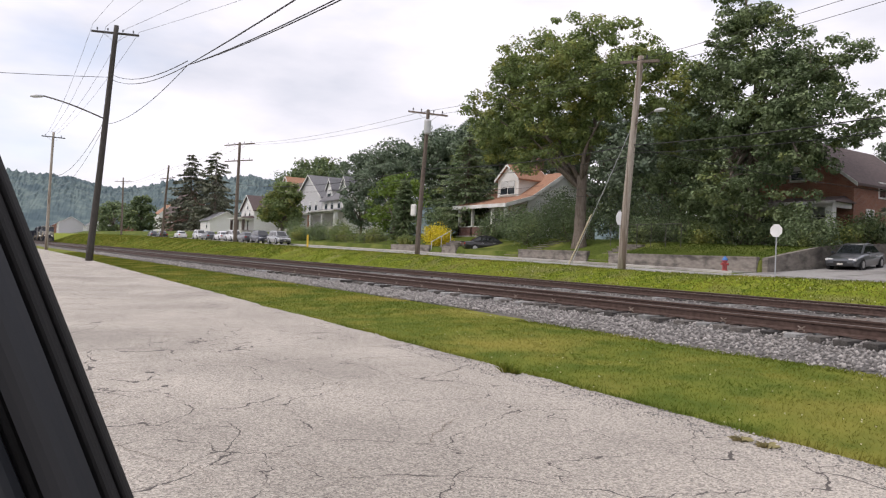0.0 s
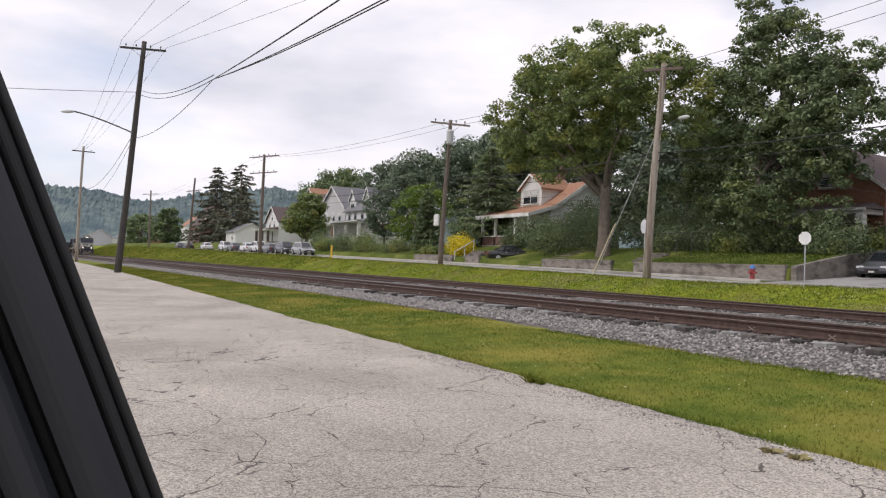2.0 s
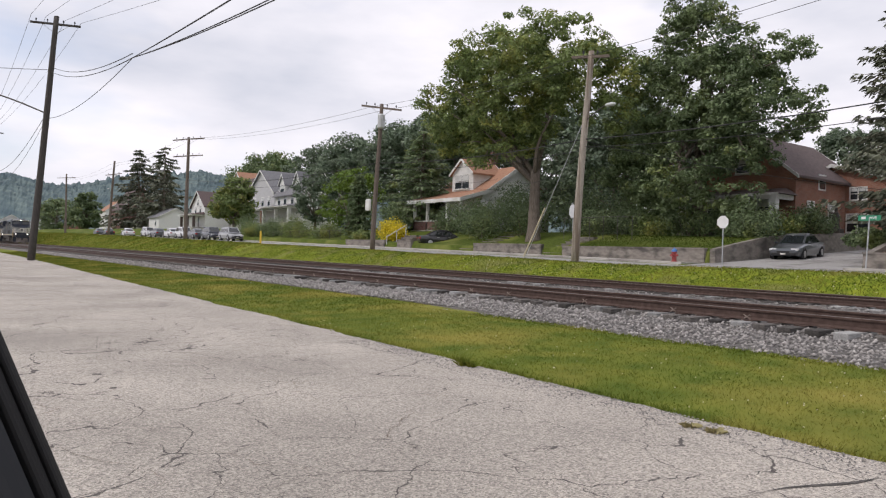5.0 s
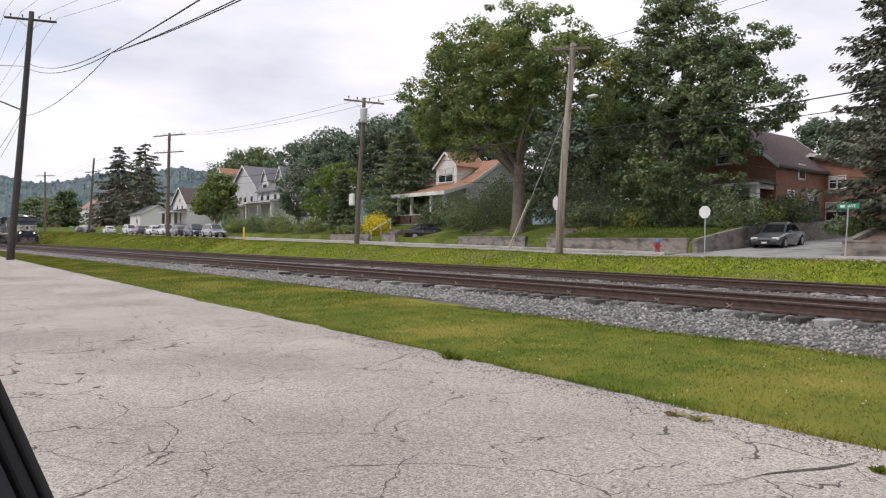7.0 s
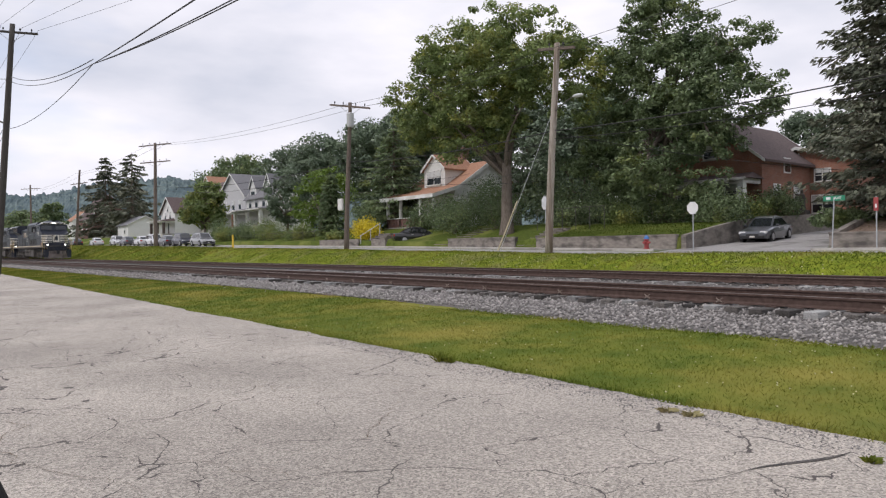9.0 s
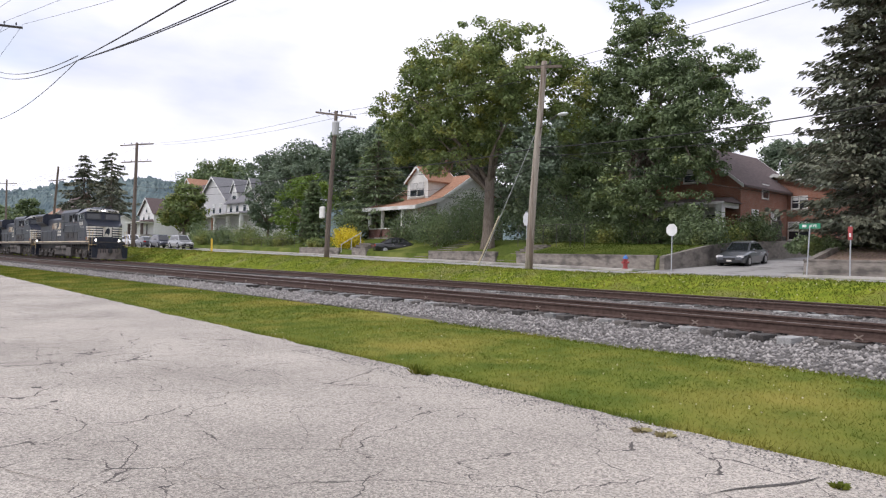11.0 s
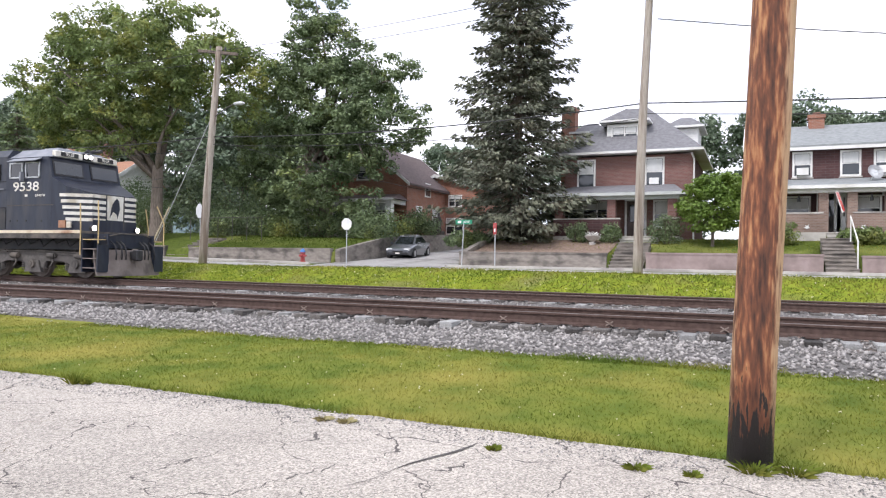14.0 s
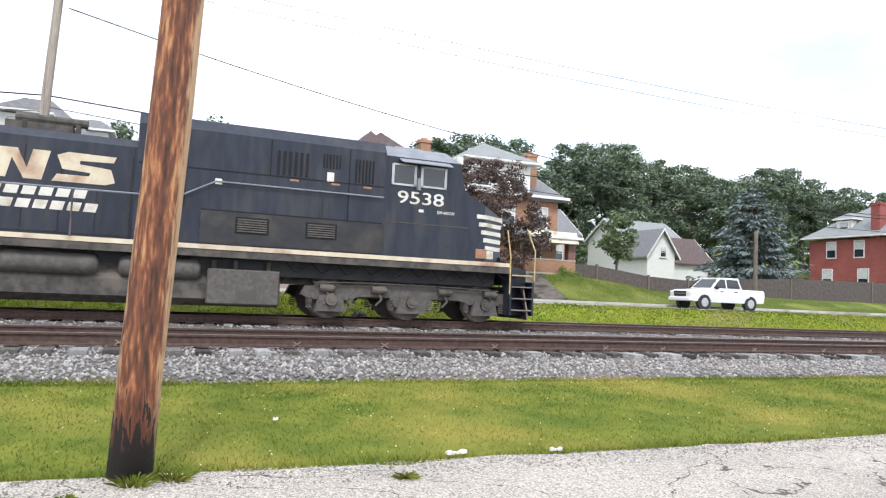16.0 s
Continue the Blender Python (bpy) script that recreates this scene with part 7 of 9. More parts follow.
pX = wood_pole("utility_pole", (-132.4, 24.0, 2.3), (-128.4, 24.0, 15.0), 0.22, 0.15, "pole", "leaning timber pole with street light")
crossarm(pX, (3.2, 0, 10.5), 2.0, (1, 0.5, 0.05), "pole", 3)
lamp_arm(pX, (1.5, 0, 7.2), (5.0, -1.0, 7.6), 0.3)
pY = wood_pole("utility_pole", (-183.0, 24.0, 2.7), (-183.2, 24.0, 16.8), 0.24, 0.16, "pole", "distant grey timber pole")
crossarm(pY, (-0.1, 0, 13.2), 3.0, (1, 0.6, 0), "pole", 3)
p6 = wood_pole("utility_pole", (39.2, 37.6, 1.6), (39.3, 37.6, 6.6), 0.16, 0.13, "pole", "short dark timber pole beside a garden fence")
p5 = wood_pole("utility_pole", (-3.67, 24.0, 0.9), (-3.35, 24.0, 11.9), 0.165, 0.115, "pole_grey", "pale weathered timber pole with transformer can")
can(p5, (0.72, -0.1, 9.35), 0.22, 0.75)
bm = new_bm()
pipe(bm, [(0.3, 0, 9.7), (0.72, -0.1, 9.9)], 0.03, 6)
part("bracket", bm, "steel", p5)
p6 = wood_pole("utility_pole", (56.0, 24.0, 0.9), (56.2, 24.0, 11.5), 0.2, 0.14, "pole", "timber pole beside the street")
crossarm(p6, (0.2, 0, 10.2), 1.4, (1, 0.2, 0), "pole", 3)
bm_guy = new_bm()
guy = thing("guy_wire", Matrix.Translation((-26.2, 24.0, 1.0)), "steel guy wire with a pale yellow sleeve", "guy wire")
tube(bm_guy, (0, 0, -0.3), (3.95, 0, 6.6), 0.018, 0.018, 6)
part("strand", bm_guy, "steel", guy)
bm_guy = new_bm()
tube(bm_guy, (0.1, 0, 0.17), (1.55, 0, 2.6), 0.035, 0.035, 8)
part("sleeve", bm_guy, "pale_sleeve", guy)

# street-side lines along the far poles
tops = [(-183.2, 24.0, 15.5), (-128.6, 24.0, 14.4), (-85.5, 24.0, 13.9), (-40.6, 24.0, 10.9), (-22.0, 24.0, 10.3), (-3.4, 24.0, 11.0), (56.2, 24.0, 11.0)]
for a, b in zip(tops, tops[1:]):
    span = (Vector(b) - Vector(a)).length
    for dy, dz in ((-0.6, 0.0), (0.6, 0.0)):
        wire((a[0], a[1] + dy, a[2] + dz), (b[0], b[1] + dy, b[2] + dz), 0.012 * span, 0.010)
lows = [(-85.5, 24.0, 9.0), (-40.9, 24.0, 7.2), (-22.25, 24.0, 6.7), (-3.5, 24.0, 6.75), (56.1, 24.0, 6.9)]
for k, (a, b) in enumerate(zip(lows, lows[1:])):
    span = (Vector(b) - Vector(a)).length
    wire(a, b, 0.016 * span, 0.022)
    wire((a[0], a[1], a[2] - 0.35), (b[0], b[1], b[2] - 0.5), 0.02 * span, 0.014)
wire((-3.1, 24.0, 9.55), (56.0, 24.0, 8.4), 2.9, 0.016)
# house drops
wire((-22.2, 24.0, 6.6), (-14.0, 46.0, 5.2), 0.4, 0.014)
wire((-40.9, 24.0, 6.0), (-30.0, 41.0, 6.6), 0.6, 0.012)
wire((-40.9, 24.0, 6.3), (-50.0, 42.5, 8.3), 0.5, 0.012)
wire((-22.3, 24.0, 6.1), (-48.0, 43.0, 8.0), 0.7, 0.016)
# lines from the tall pole over the road
splice = (-26.8, 5.5, 7.95)
for dz in (0.0, 0.32):
    wire((-50.9, 5.6, 12.1 + dz), (splice[0], splice[1], splice[2] + 0.5 * dz), 0.5, 0.016)
for z1, sag in ((5.98, 0.1), (6.04, 0.14), (5.28, 0.32), (5.36, 0.3)):
    wire(splice, (0.2, 5.25, z1), sag, 0.014)
wire((-51.0, 5.5, 9.1), splice, 0.5, 0.014)
wire((-50.9, 5.6, 12.2), (-62.0, -26.0, 11.8), 0.4, 0.018)
for y0, y1, z1 in ((4.4, 8.2, 15.2), (5.2, 12.9, 15.2), (6.3, 19.0, 15.0), (7.2, 24.4, 14.8)):
    wire((-50.6, y0, 15.45), (12.0, y1, z1), 0.7, 0.009)
    wire((-50.6, y0, 15.45), (-99.6, 4.0 + 0.3 * (y0 - 4.4), 14.2), 0.9, 0.010)
wire((-51.0, 5.5, 9.6), (-99.9, 4.75, 9.5), 1.5, 0.018)
wire((-51.0, 5.5, 9.3), (-99.9, 4.75, 8.4), 1.9, 0.014)

lead, lead_wheels = locomotive("9538", "black wide-nosed diesel locomotive with cream stripes, rolling on rails")
trail, trail_wheels = locomotive("", "second black diesel locomotive coupled behind the leader")


def hopper_car():
    """Dark open hopper wagon; front coupler at x = 0."""
    h = thing("hopper_wagon", pose(-400, FAR_TRACK, RAIL_TOP), "dark grimy hopper wagon in the train", "freight wagon", "wagons of the train")
    bm = new_bm()
    prism(bm, [(-15.4, 3.6), (-0.6, 3.6), (-0.6, 2.6), (-3.2, 1.1), (-12.8, 1.1), (-15.4, 2.6)], -1.5, 1.5, "y")
    part("body", fixed(bm), "black", h)
    for s in (-1, 1):
        for k in range(14):
            x = -15.2 + 1.1 * k
            part("side_rib", one_box(x, x + 0.12, s * 1.5, s * 1.58, 1.3, 3.6), "black", h)
    part("centre_sill", one_box(-16.0, 0, -0.25, 0.25, 0.8, 1.1), "grime", h)
    for xc in (-2.0, -14.0):
        for dx in (-0.9, 0.9):
            bm = new_bm()
            for s in (-1, 1):
                tube(bm, (xc + dx, s * 0.68, 0.46), (xc + dx, s * 0.8, 0.46), 0.46, 0.46, 20)
            part("wheelset", bm, "plow", h)
        for s in (-1, 1):
            part("truck_frame", one_box(xc - 1.3, xc + 1.3, s * 0.95, s * 1.1, 0.35, 0.7), "truck", h)
    return h


hoppers = []
for _k in range(9):
    hoppers.append((hopper_car() if not _k else copy_thing(hoppers[0][0], pose(-400, FAR_TRACK, RAIL_TOP)), 45.4 + 16.3 * _k))


# ---- retaining walls and steps along the pavement ----
def retaining_wall(x0, x1, z0, z1, material, label, y=WALL_Y, thick=0.28):
    w = thing("retaining_wall", Matrix.Translation((x0, y, 0)), label, "retaining wall", "retaining walls")
    part("face", one_box(0, x1 - x0, 0, thick, z0 - 0.4, z1), material, w)
    part("coping", one_box(-0.02, x1 - x0 + 0.02, -0.03, thick + 0.02, z1, z1 + 0.08), material, w)
    return w


retaining_wall(-13.95, -6.45, 1.1, 1.76, "old_concrete", "stained grey concrete retaining wall before the brick house")
retaining_wall(-4.65, 2.55, 1.1, 1.80, "pink_wall", "dull pink painted retaining wall below a lawn")
retaining_wall(3.95, 7.98, 1.1, 1.76, "pink_wall", "dull pink painted retaining wall below a lawn")
retaining_wall(-32.2, -21.8, 1.1, 1.85, "old_concrete", "stained grey concrete retaining wall of the corner lot")
retaining_wall(-41.5, -34.2, 1.2, 1.95, "old_concrete", "stained concrete retaining wall under the big tree")
retaining_wall(-62.0, -54.6, 1.4, 2.15, "old_concrete", "stained concrete retaining wall by a stair")
retaining_wall(-52.4, -50.2, 1.4, 2.10, "old_concrete", "short stained concrete retaining wall")
# walls up the side street
for x, ys, lift, label in ((-21.5, 60, 0.75, "old concrete wall climbing beside the side street"), (-13.85, 48, 0.7, "old concrete wall beside the side street")):
    w = thing("retaining_wall", Matrix.Translation((x, WALL_Y, 0)), label, "retaining wall", "retaining walls")
    bm = new_bm()
    n = 10
    L = ys - WALL_Y
    loops = []
    for k in range(n + 1):
        y = 0.3 + (L - 0.3) * k / n
        zg = 1.0 + 0.065 * (y + 1.7)
        top = zg + lift + 0.62 * min(1.0, k / n * 4.5) * (1 - 0.5 * k / n)
        loops.append([(-0.15, y, zg - 0.5), (0.15, y, zg - 0.5), (0.15, y, top), (-0.15, y, top)])
    skin(bm, loops)
    part("face", fixed(bm), "old_concrete", w)


def flight(x0, x1, y0, y1, z0, z1, n, material, label):
    s = thing("stairs", Matrix.Translation((x0, y0, z0)), label, "stairs", "stairs to the houses")
    steps(s, 0, x1 - x0, 0, y1 - y0, 0, z1 - z0, n, material)
    return s


st1 = flight(-6.35, -4.75, 32.95, 35.6, 1.13, 2.4, 8, "old_concrete", "worn concrete steps between garden walls")
st2 = flight(2.62, 3.88, 32.95, 36.0, 1.13, 2.65, 9, "old_concrete", "grey concrete steps between pink walls")
st3 = flight(10.5, 11.8, 33.0, 35.8, 1.1, 2.55, 9, "concrete", "pale concrete steps up a grassy bank")
st4 = flight(19.2, 20.9, 33.0, 36.2, 1.1, 2.6, 9, "old_concrete", "concrete steps with side kerbs up the bank")
st5 = flight(-54.5, -52.5, 33.0, 35.4, 1.42, 2.7, 7, "old_concrete", "old steps with a grey handrail")
st6 = flight(-43.4, -41.6, 33.1, 38.2, 1.45, 2.85, 9, "old_concrete", "broad old steps below the big tree")
st7 = flight(-34.1, -32.3, 33.1, 36.5, 1.3, 2.6, 8, "old_concrete", "sloping concrete walk beside a lawn")


def handrail(base, pts, posts, r, material, label):
    h = thing("handrail", Matrix.Translation(base), label, "handrail", "handrails of the stairs")
    bm = new_bm()
    pipe(bm, pts, r, 6)
    part("rail", bm, material, h)
    for p in posts:
        bm = new_bm()
        tube(bm, (p[0], p[1], p[2] - 1.15), p, r, r, 6)
        part("post", bm, material, h)


handrail((3.8, 33.1, 1.9), [(0, 0, 0.5), (0, 2.6, 1.75)], [(0, 0.05, 0.52), (0, 2.5, 1.7)], 0.03, "white", "thin white pipe handrail")
handrail((-54.4, 33.1, 2.2), [(0, 0, 0.3), (0, 2.2, 1.5)], [(0, 0.05, 0.33), (0, 1.1, 0.9), (0, 2.1, 1.45)], 0.035, "porcelain", "grey metal pipe handrail")
rail3 = thing("handrail", Matrix.Translation((11.95, 33.3, 1.2)), "chunky white wooden handrail beside pale steps", "handrail", "handrails of the stairs")
for y, z in ((0.1, 0.0), (2.3, 1.15)):
    part("post", one_box(-0.07, 0.07, y - 0.07, y + 0.07, z - 0.3, z + 1.15), "white", rail3)
bm = new_bm()
prism(bm, [(0.0, 0.88), (2.4, 2.12), (2.4, 2.30), (0.0, 1.06)], -0.09, -0.03, "x")
part("rail", fixed(bm), "white", rail3)
bm = new_bm()
prism(bm, [(0.0, 0.35), (2.4, 1.55), (2.4, 1.67), (0.0, 0.47)], -0.09, -0.03, "x")
part("rail", fixed(bm), "white", rail3)

# ---- houses ----
house_one()
house_two()
house_three()
house_four()
bungalow()
side_gable_house(pose(-27.5, 46.0, 3.2, 0, 0, 0), 7.6, 9.5, 4.0, 3.0, "brick_red", "shingle_brown", "red brick house half hidden behind a tree", [(-2.0, 1.0, 1.2, 1.4), (1.8, 1.0, 1.2, 1.4), (0, 4.3, 0.9, 1.0)], axis="y", porch_mat="white",
                 side_windows=[(1, 2.0, 0.9, 0.8, 1.3), (1, 5.0, 0.9, 1.0, 1.3), (1, 8.0, 0.9, 1.2, 1.4), (1, 3.5, 3.2, 0.8, 0.9)])
h_ap = thing("apartment_house", pose(-23.9, 53.0, 3.3), "two-storey red brick house with low gable and white trim", "house", "houses along the street")
walls(h_ap, -2.8, 3.4, 0, 12, -0.9, 3.9, "brick_red")
bm = new_bm()
prism(bm, [(-2.8, 3.89), (3.4, 3.89), (-0.7, 5.0)], 0, 12, "y")
part("gable_wall", fixed(bm), "brick_red", h_ap)
bm = new_bm()
prism(bm, [(-3.1, 3.75), (-0.7, 5.02), (3.7, 3.85), (3.7, 4.05), (-0.7, 5.22), (-3.1, 3.95)], -0.3, 12.2, "y")
part("roof", fixed(bm), "shingle_grey", h_ap)
bm = new_bm()
prism(bm, [(-3.15, 3.7), (-0.7, 5.0), (3.75, 3.8), (3.75, 4.07), (-0.7, 5.25), (-3.15, 3.98)], -0.36, -0.3, "y")
part("bargeboard", fixed(bm), "white", h_ap)
window_unit(h_ap, 1.1, 2.6, 1.0, 0.8, bars=2, blind=0.3)
window_unit(h_ap, 1.1, 0.3, 1.4, 1.2, bars=2, blind=0.6)
window_unit(h_ap, -0.9, 4.1, 0.5, 0.55, blind=0.9)
statue = thing("statue", Matrix.Translation((-23.2, 50.6, 3.2)), "dark weathered garden figure on a plinth", "statue")
bm = new_bm()
box(bm, -0.4, 0.4, -0.4, 0.4, -0.4, 0.5, bevel=0.04)
skin(bm, [[(r * math.cos(a), r * 0.8 * math.sin(a), z) for a in [2 * math.pi * k / 10 for k in range(10)]] for z, r in ((0.5, 0.3), (0.9, 0.24), (1.3, 0.26), (1.6, 0.2), (1.7, 0.09), (1.78, 0.12), (1.95, 0.1), (2.0, 0.03))])
part("figure", fixed(bm), "grime", statue)
# right-hand end of the street
red = thing("house", pose(62.6, 40.4, 2.6), "bright red brick house with grey hipped roof", "house", "houses along the street")
walls(red, -4.6, 4.6, 0, 8.6, -1.2, 5.1, "brick_brightred")
for x in (-4.64, 4.34):
    part("quoin", one_box(x, x + 0.3, -0.06, 0.0, -1.2, 5.1), "white", red)
hip_roof(red, -4.6, 4.6, 0, 8.6, 5.35, 3.4, 0.55, "shingle_pale", ridge=1.5)
dormer(red, -1.2, 1.2, 0.6, 3.0, 5.7, 7.1, "siding_white", "shingle_pale", 1, rise=0.7)
part("dormer_wall", one_box(-4.0, -1.5, 4.6, 6.2, 5.6, 6.9), "siding_white", red)
window_unit(red, 5.4, 5.95, 0.8, 0.75, side=-1, wall_x=-4.0)
hip_roof(red, -4.0, -1.5, 4.6, 6.2, 7.1, 0.6, 0.25, "shingle_pale", ridge=1.2, name="dormer_roof")
chimney(red, -4.2, 1.9, 4.6, 8.2, 0.85, "brick_brightred")
for y in (6.2, 3.4):
    window_unit(red, y, 3.45, 0.85, 1.4, side=-1, wall_x=-4.6)
for y in (6.6, 3.0):
    window_unit(red, y, 0.7, 0.9, 1.6, side=-1, wall_x=-4.6)
for x in (-2.4, 2.4):
    window_unit(red, x, 3.45, 0.9, 1.4)
    window_unit(red, x, 0.8, 0.9, 1.5)
side_gable_house(pose(50.5, 58.0, 3.9, 0, 0, 0), 7.5, 6.0, 1.6, 2.6, "siding_white", "shingle_brown", "low white garage with brown roof", [(-2.5, 0.4, 0.8, 0.8)], axis="x")
side_gable_house(pose(46.9, 57.0, 3.9), 3.4, 4.0, 2.2, 2.4, "siding_white", "shingle_grey", "white gabled outbuilding with an outside stair", [(0.2, 1.9, 0.6, 0.9)], axis="y")
side_gable_house(pose(58.0, 72.0, 6.0), 9.0, 8.0, 3.0, 2.6, "siding_white", "shingle_pale", "white house with pale roof behind gardens", [(-2, 0.8, 0.9, 1.3)], axis="x")
side_gable_house(pose(30.5, 52.0, 3.6), 6.0, 7.0, 3.2, 2.4, "brick_red", "shingle_grey", "small brick house with grey roof", [(1.2, 0.8, 0.9, 1.3)], axis="x")
side_gable_house(pose(33.5, 66.0, 3.6), 6.0, 6.0, 2.2, 2.0, "siding_grey", "shingle_grey", "grey sided house with dark roof", [(-1.2, 0.8, 0.9, 1.2)], axis="y")
# left-hand run of houses
wh = side_gable_house(pose(-103.0, 44.5, 5.0), 10.5, 6.0, 4.7, 3.2, "siding_white", "shingle_grey", "white two-storey house with pointed dormers", [(-3.6, 3.0, 1.0, 1.5), (-1.2, 3.0, 1.0, 1.5), (1.6, 3.0, 1.0, 1.5), (3.8, 3.0, 1.0, 1.5)], porch_mat="white", side_windows=[(1, 3, 3, 0.9, 1.4)])
side_gable_house(pose(-117.0, 45.5, 5.0), 12.0, 9.5, 5.4, 4.0, "siding_grey", "shingle_grey", "grey sided house with porch and arched dormer", [(-3, 3.2, 1.0, 1.5), (0.8, 3.2, 1.0, 1.5), (3.6, 3.2, 1.0, 1.5)], axis="y", porch_mat="brick_red", side_windows=[(1, 3, 3, 0.9, 1.4), (1, 6, 3, 0.9, 1.4)])
side_gable_house(pose(-140.0, 49.0, 5.5), 13.0, 10, 6.0, 4.0, "siding_yellow", "shingle_brown", "yellow sided house with brown roof", [(-2, 3.4, 1.0, 1.6), (2, 3.4, 1.0, 1.6)], axis="x", porch_mat="white", side_windows=[(1, 3, 3.4, 0.9, 1.4)])
side_gable_house(pose(-156.0, 55.0, 6.0), 11.0, 10, 7.5, 4.4, "siding_white", "shingle_red", "white house with reddish gabled roof", [(-2, 4.4, 1.0, 1.6), (2, 4.4, 1.0, 1.6)], axis="y")
side_gable_house(pose(-141.5, 42.0, 4.6), 9.0, 9, 4.2, 3.0, "siding_white", "shingle_brown", "white cottage with dark roof and porch", [(-1.5, 2.8, 0.9, 1.4), (1.6, 2.8, 0.9, 1.4), (0, 4.5, 0.8, 1.0)], axis="y", porch_mat="brown_trim")
side_gable_house(pose(-185.0, 44.0, 5.0), 10.0, 8, 2.8, 2.2, "siding_white", "shingle_grey", "low white house behind conifers", [(2, 0.8, 1, 1.3)], axis="x")
side_gable_house(pose(-262.0, 50.0, 6.0), 20.0, 12, 6.5, 8.0, "brick_dark", "shingle_brown", "brown house with broad roof far along the street", [(4, 1.5, 1.4, 1.8), (-3, 1.5, 1.4, 1.8)], axis="x")
side_gable_house(pose(-345.0, 60.0, 7.0), 16.0, 12, 8.0, 5.0, "siding_white", "shingle_red", "white house with red roof in the distance", [(3, 1.5, 1.4, 1.8), (-3, 1.5, 1.4, 1.8)], axis="x")
for k, (x, y, s) in enumerate(((-420, 40, 1.0), (-450, 26, 1.2), (-480, 62, 1.3), (-520, 34, 1.1), (-560, 50, 1.5), (-600, 30, 1.3))):
    side_gable_house(pose(x, y, 4.5), 16 * s, 12, 5 * s, 3 * s, ("siding_white", "siding_grey", "brick_red")[k % 3], ("shingle_grey", "shingle_brown")[k % 2], "small far house near the valley bottom", [(3, 1.5, 1.6, 1.8), (-3, 1.5, 1.6, 1.8)], axis="x")
# pointed dormers of the white house
for x in (-3.2, 2.6):
    dormer(wh, x - 1.1, x + 1.1, 0.3, 2.6, 4.75, 6.4, "siding_white", "shingle_grey", 1, hip=False, rise=1.5)

# ---- fences and signs ----
fence = thing("board_fence", Matrix.Translation((23.2, 39.8, 0)), "dark weathered board fence stepping down a bank", "fence")
segs = [(0.0, 2.3, 3.6), (4.2, 2.1, 3.5), (8.5, 1.75, 3.0), (12.0, 1.7, 2.85), (13.5, 1.7, 3.0), (22.0, 1.7, 3.45), (31.0, 1.7, 3.6), (40.0, 1.7, 3.7), (52.0, 1.7, 3.8)]
for (x0, b0, t0), (x1, b1, t1) in zip(segs, segs[1:]):
    bm = new_bm()
    hull(bm, [(x0, 0, b0), (x1, 0, b1), (x1, 0.05, b1), (x0, 0.05, b0), (x0, 0, t0), (x1, 0, t1), (x1, 0.05, t1), (x0, 0.05, t0)], [(3, 2, 1, 0), (4, 5, 6, 7), (0, 1, 5, 4), (1, 2, 6, 5), (2, 3, 7, 6), (3, 0, 4, 7)])
    part("panel", fixed(bm), "fence_wood", fence)
    part("post", one_box(x0 - 0.07, x0 + 0.07, -0.06, 0.1, b0 - 0.6, t0 + 0.1), "pole", fence)


def chain_fence(x0, x1, y, z0, z1, label, n=5):
    f = thing("chain_link_fence", Matrix.Translation((x0, y, 0)), label, "fence", "chain link fences")
    for k in range(n + 1):
        x = (x1 - x0) * k / n
        bm = new_bm()
        tube(bm, (x, 0, z0 - 0.3), (x, 0, z1), 0.02, 0.02, 6)
        part("post", bm, "truck", f)
    bm = new_bm()
    tube(bm, (0, 0, z1), (x1 - x0, 0, z1), 0.016, 0.016, 6)
    step = 0.22
    for k in range(int((x1 - x0) / step)):
        x = k * step
        h = z1 - z0
        tube(bm, (x, 0, z0), (min(x + h, x1 - x0), 0, z0 + min(h, x1 - x0 - x)), 0.002, 0.002, 3)
        tube(bm, (x, 0, z1), (min(x + h, x1 - x0), 0, z1 - min(h, x1 - x0 - x)), 0.002, 0.002, 3)
    part("mesh", bm, "truck", f)


chain_fence(-35.0, -29.0, 36.0, 2.75, 3.95, "chain link fence above a lawn")
chain_fence(-83.0, -65.0, 34.0, 2.1, 3.2, "sagging chain link fence before gardens", 7)


def post_sign(base, height, face, label, back="porcelain", r=0.03, lean=0.0):
    s = thing("road_sign", Matrix.Translation(base), label, "road sign")
    bm = new_bm()
    tube(bm, (0, 0, -0.3), (lean, 0, height), r, r, 8)
    part("post", bm, "steel", s)
    return s


def octagon(s, c, r, material, yaw=0.0):
    bm = new_bm()
    prism(bm, [(c[0] + r * math.cos(a) * math.cos(yaw), c[2] + r * math.sin(a)) for a in [math.pi / 8 + k * math.pi / 4 for k in range(8)]], c[1] - 0.045, c[1] - 0.04, "y")
    part("plate", fixed(bm), material, s)


sg = post_sign((-19.85, 31.6, 1.1), 2.4, None, "back of a white octagonal sign on a thin post")
octagon(sg, (0.0, 0, 2.1), 0.33, "white")
sg2 = post_sign((-32.3, 34.1, 1.9), 2.9, None, "grey back of an octagonal sign beside a pole", lean=-0.1)
octagon(sg2, (-0.1, 0, 2.35), 0.48, "porcelain", 0.9)
gs = post_sign((-13.25, 31.6, 1.05), 2.25, None, "leaning post with green street-name plates", lean=0.12)
part("name_plate", one_box(-0.32, 0.55, -0.02, 0.02, 2.1, 2.32), "green_sign", gs)
part("name_bars", one_box(-0.2, -0.02, -0.028, -0.021, 2.16, 2.27), "white", gs)
text_part("lettering", "AVE", 0.17, pose(0.27, -0.022, 2.21, 90, 0, 0), "white", gs)
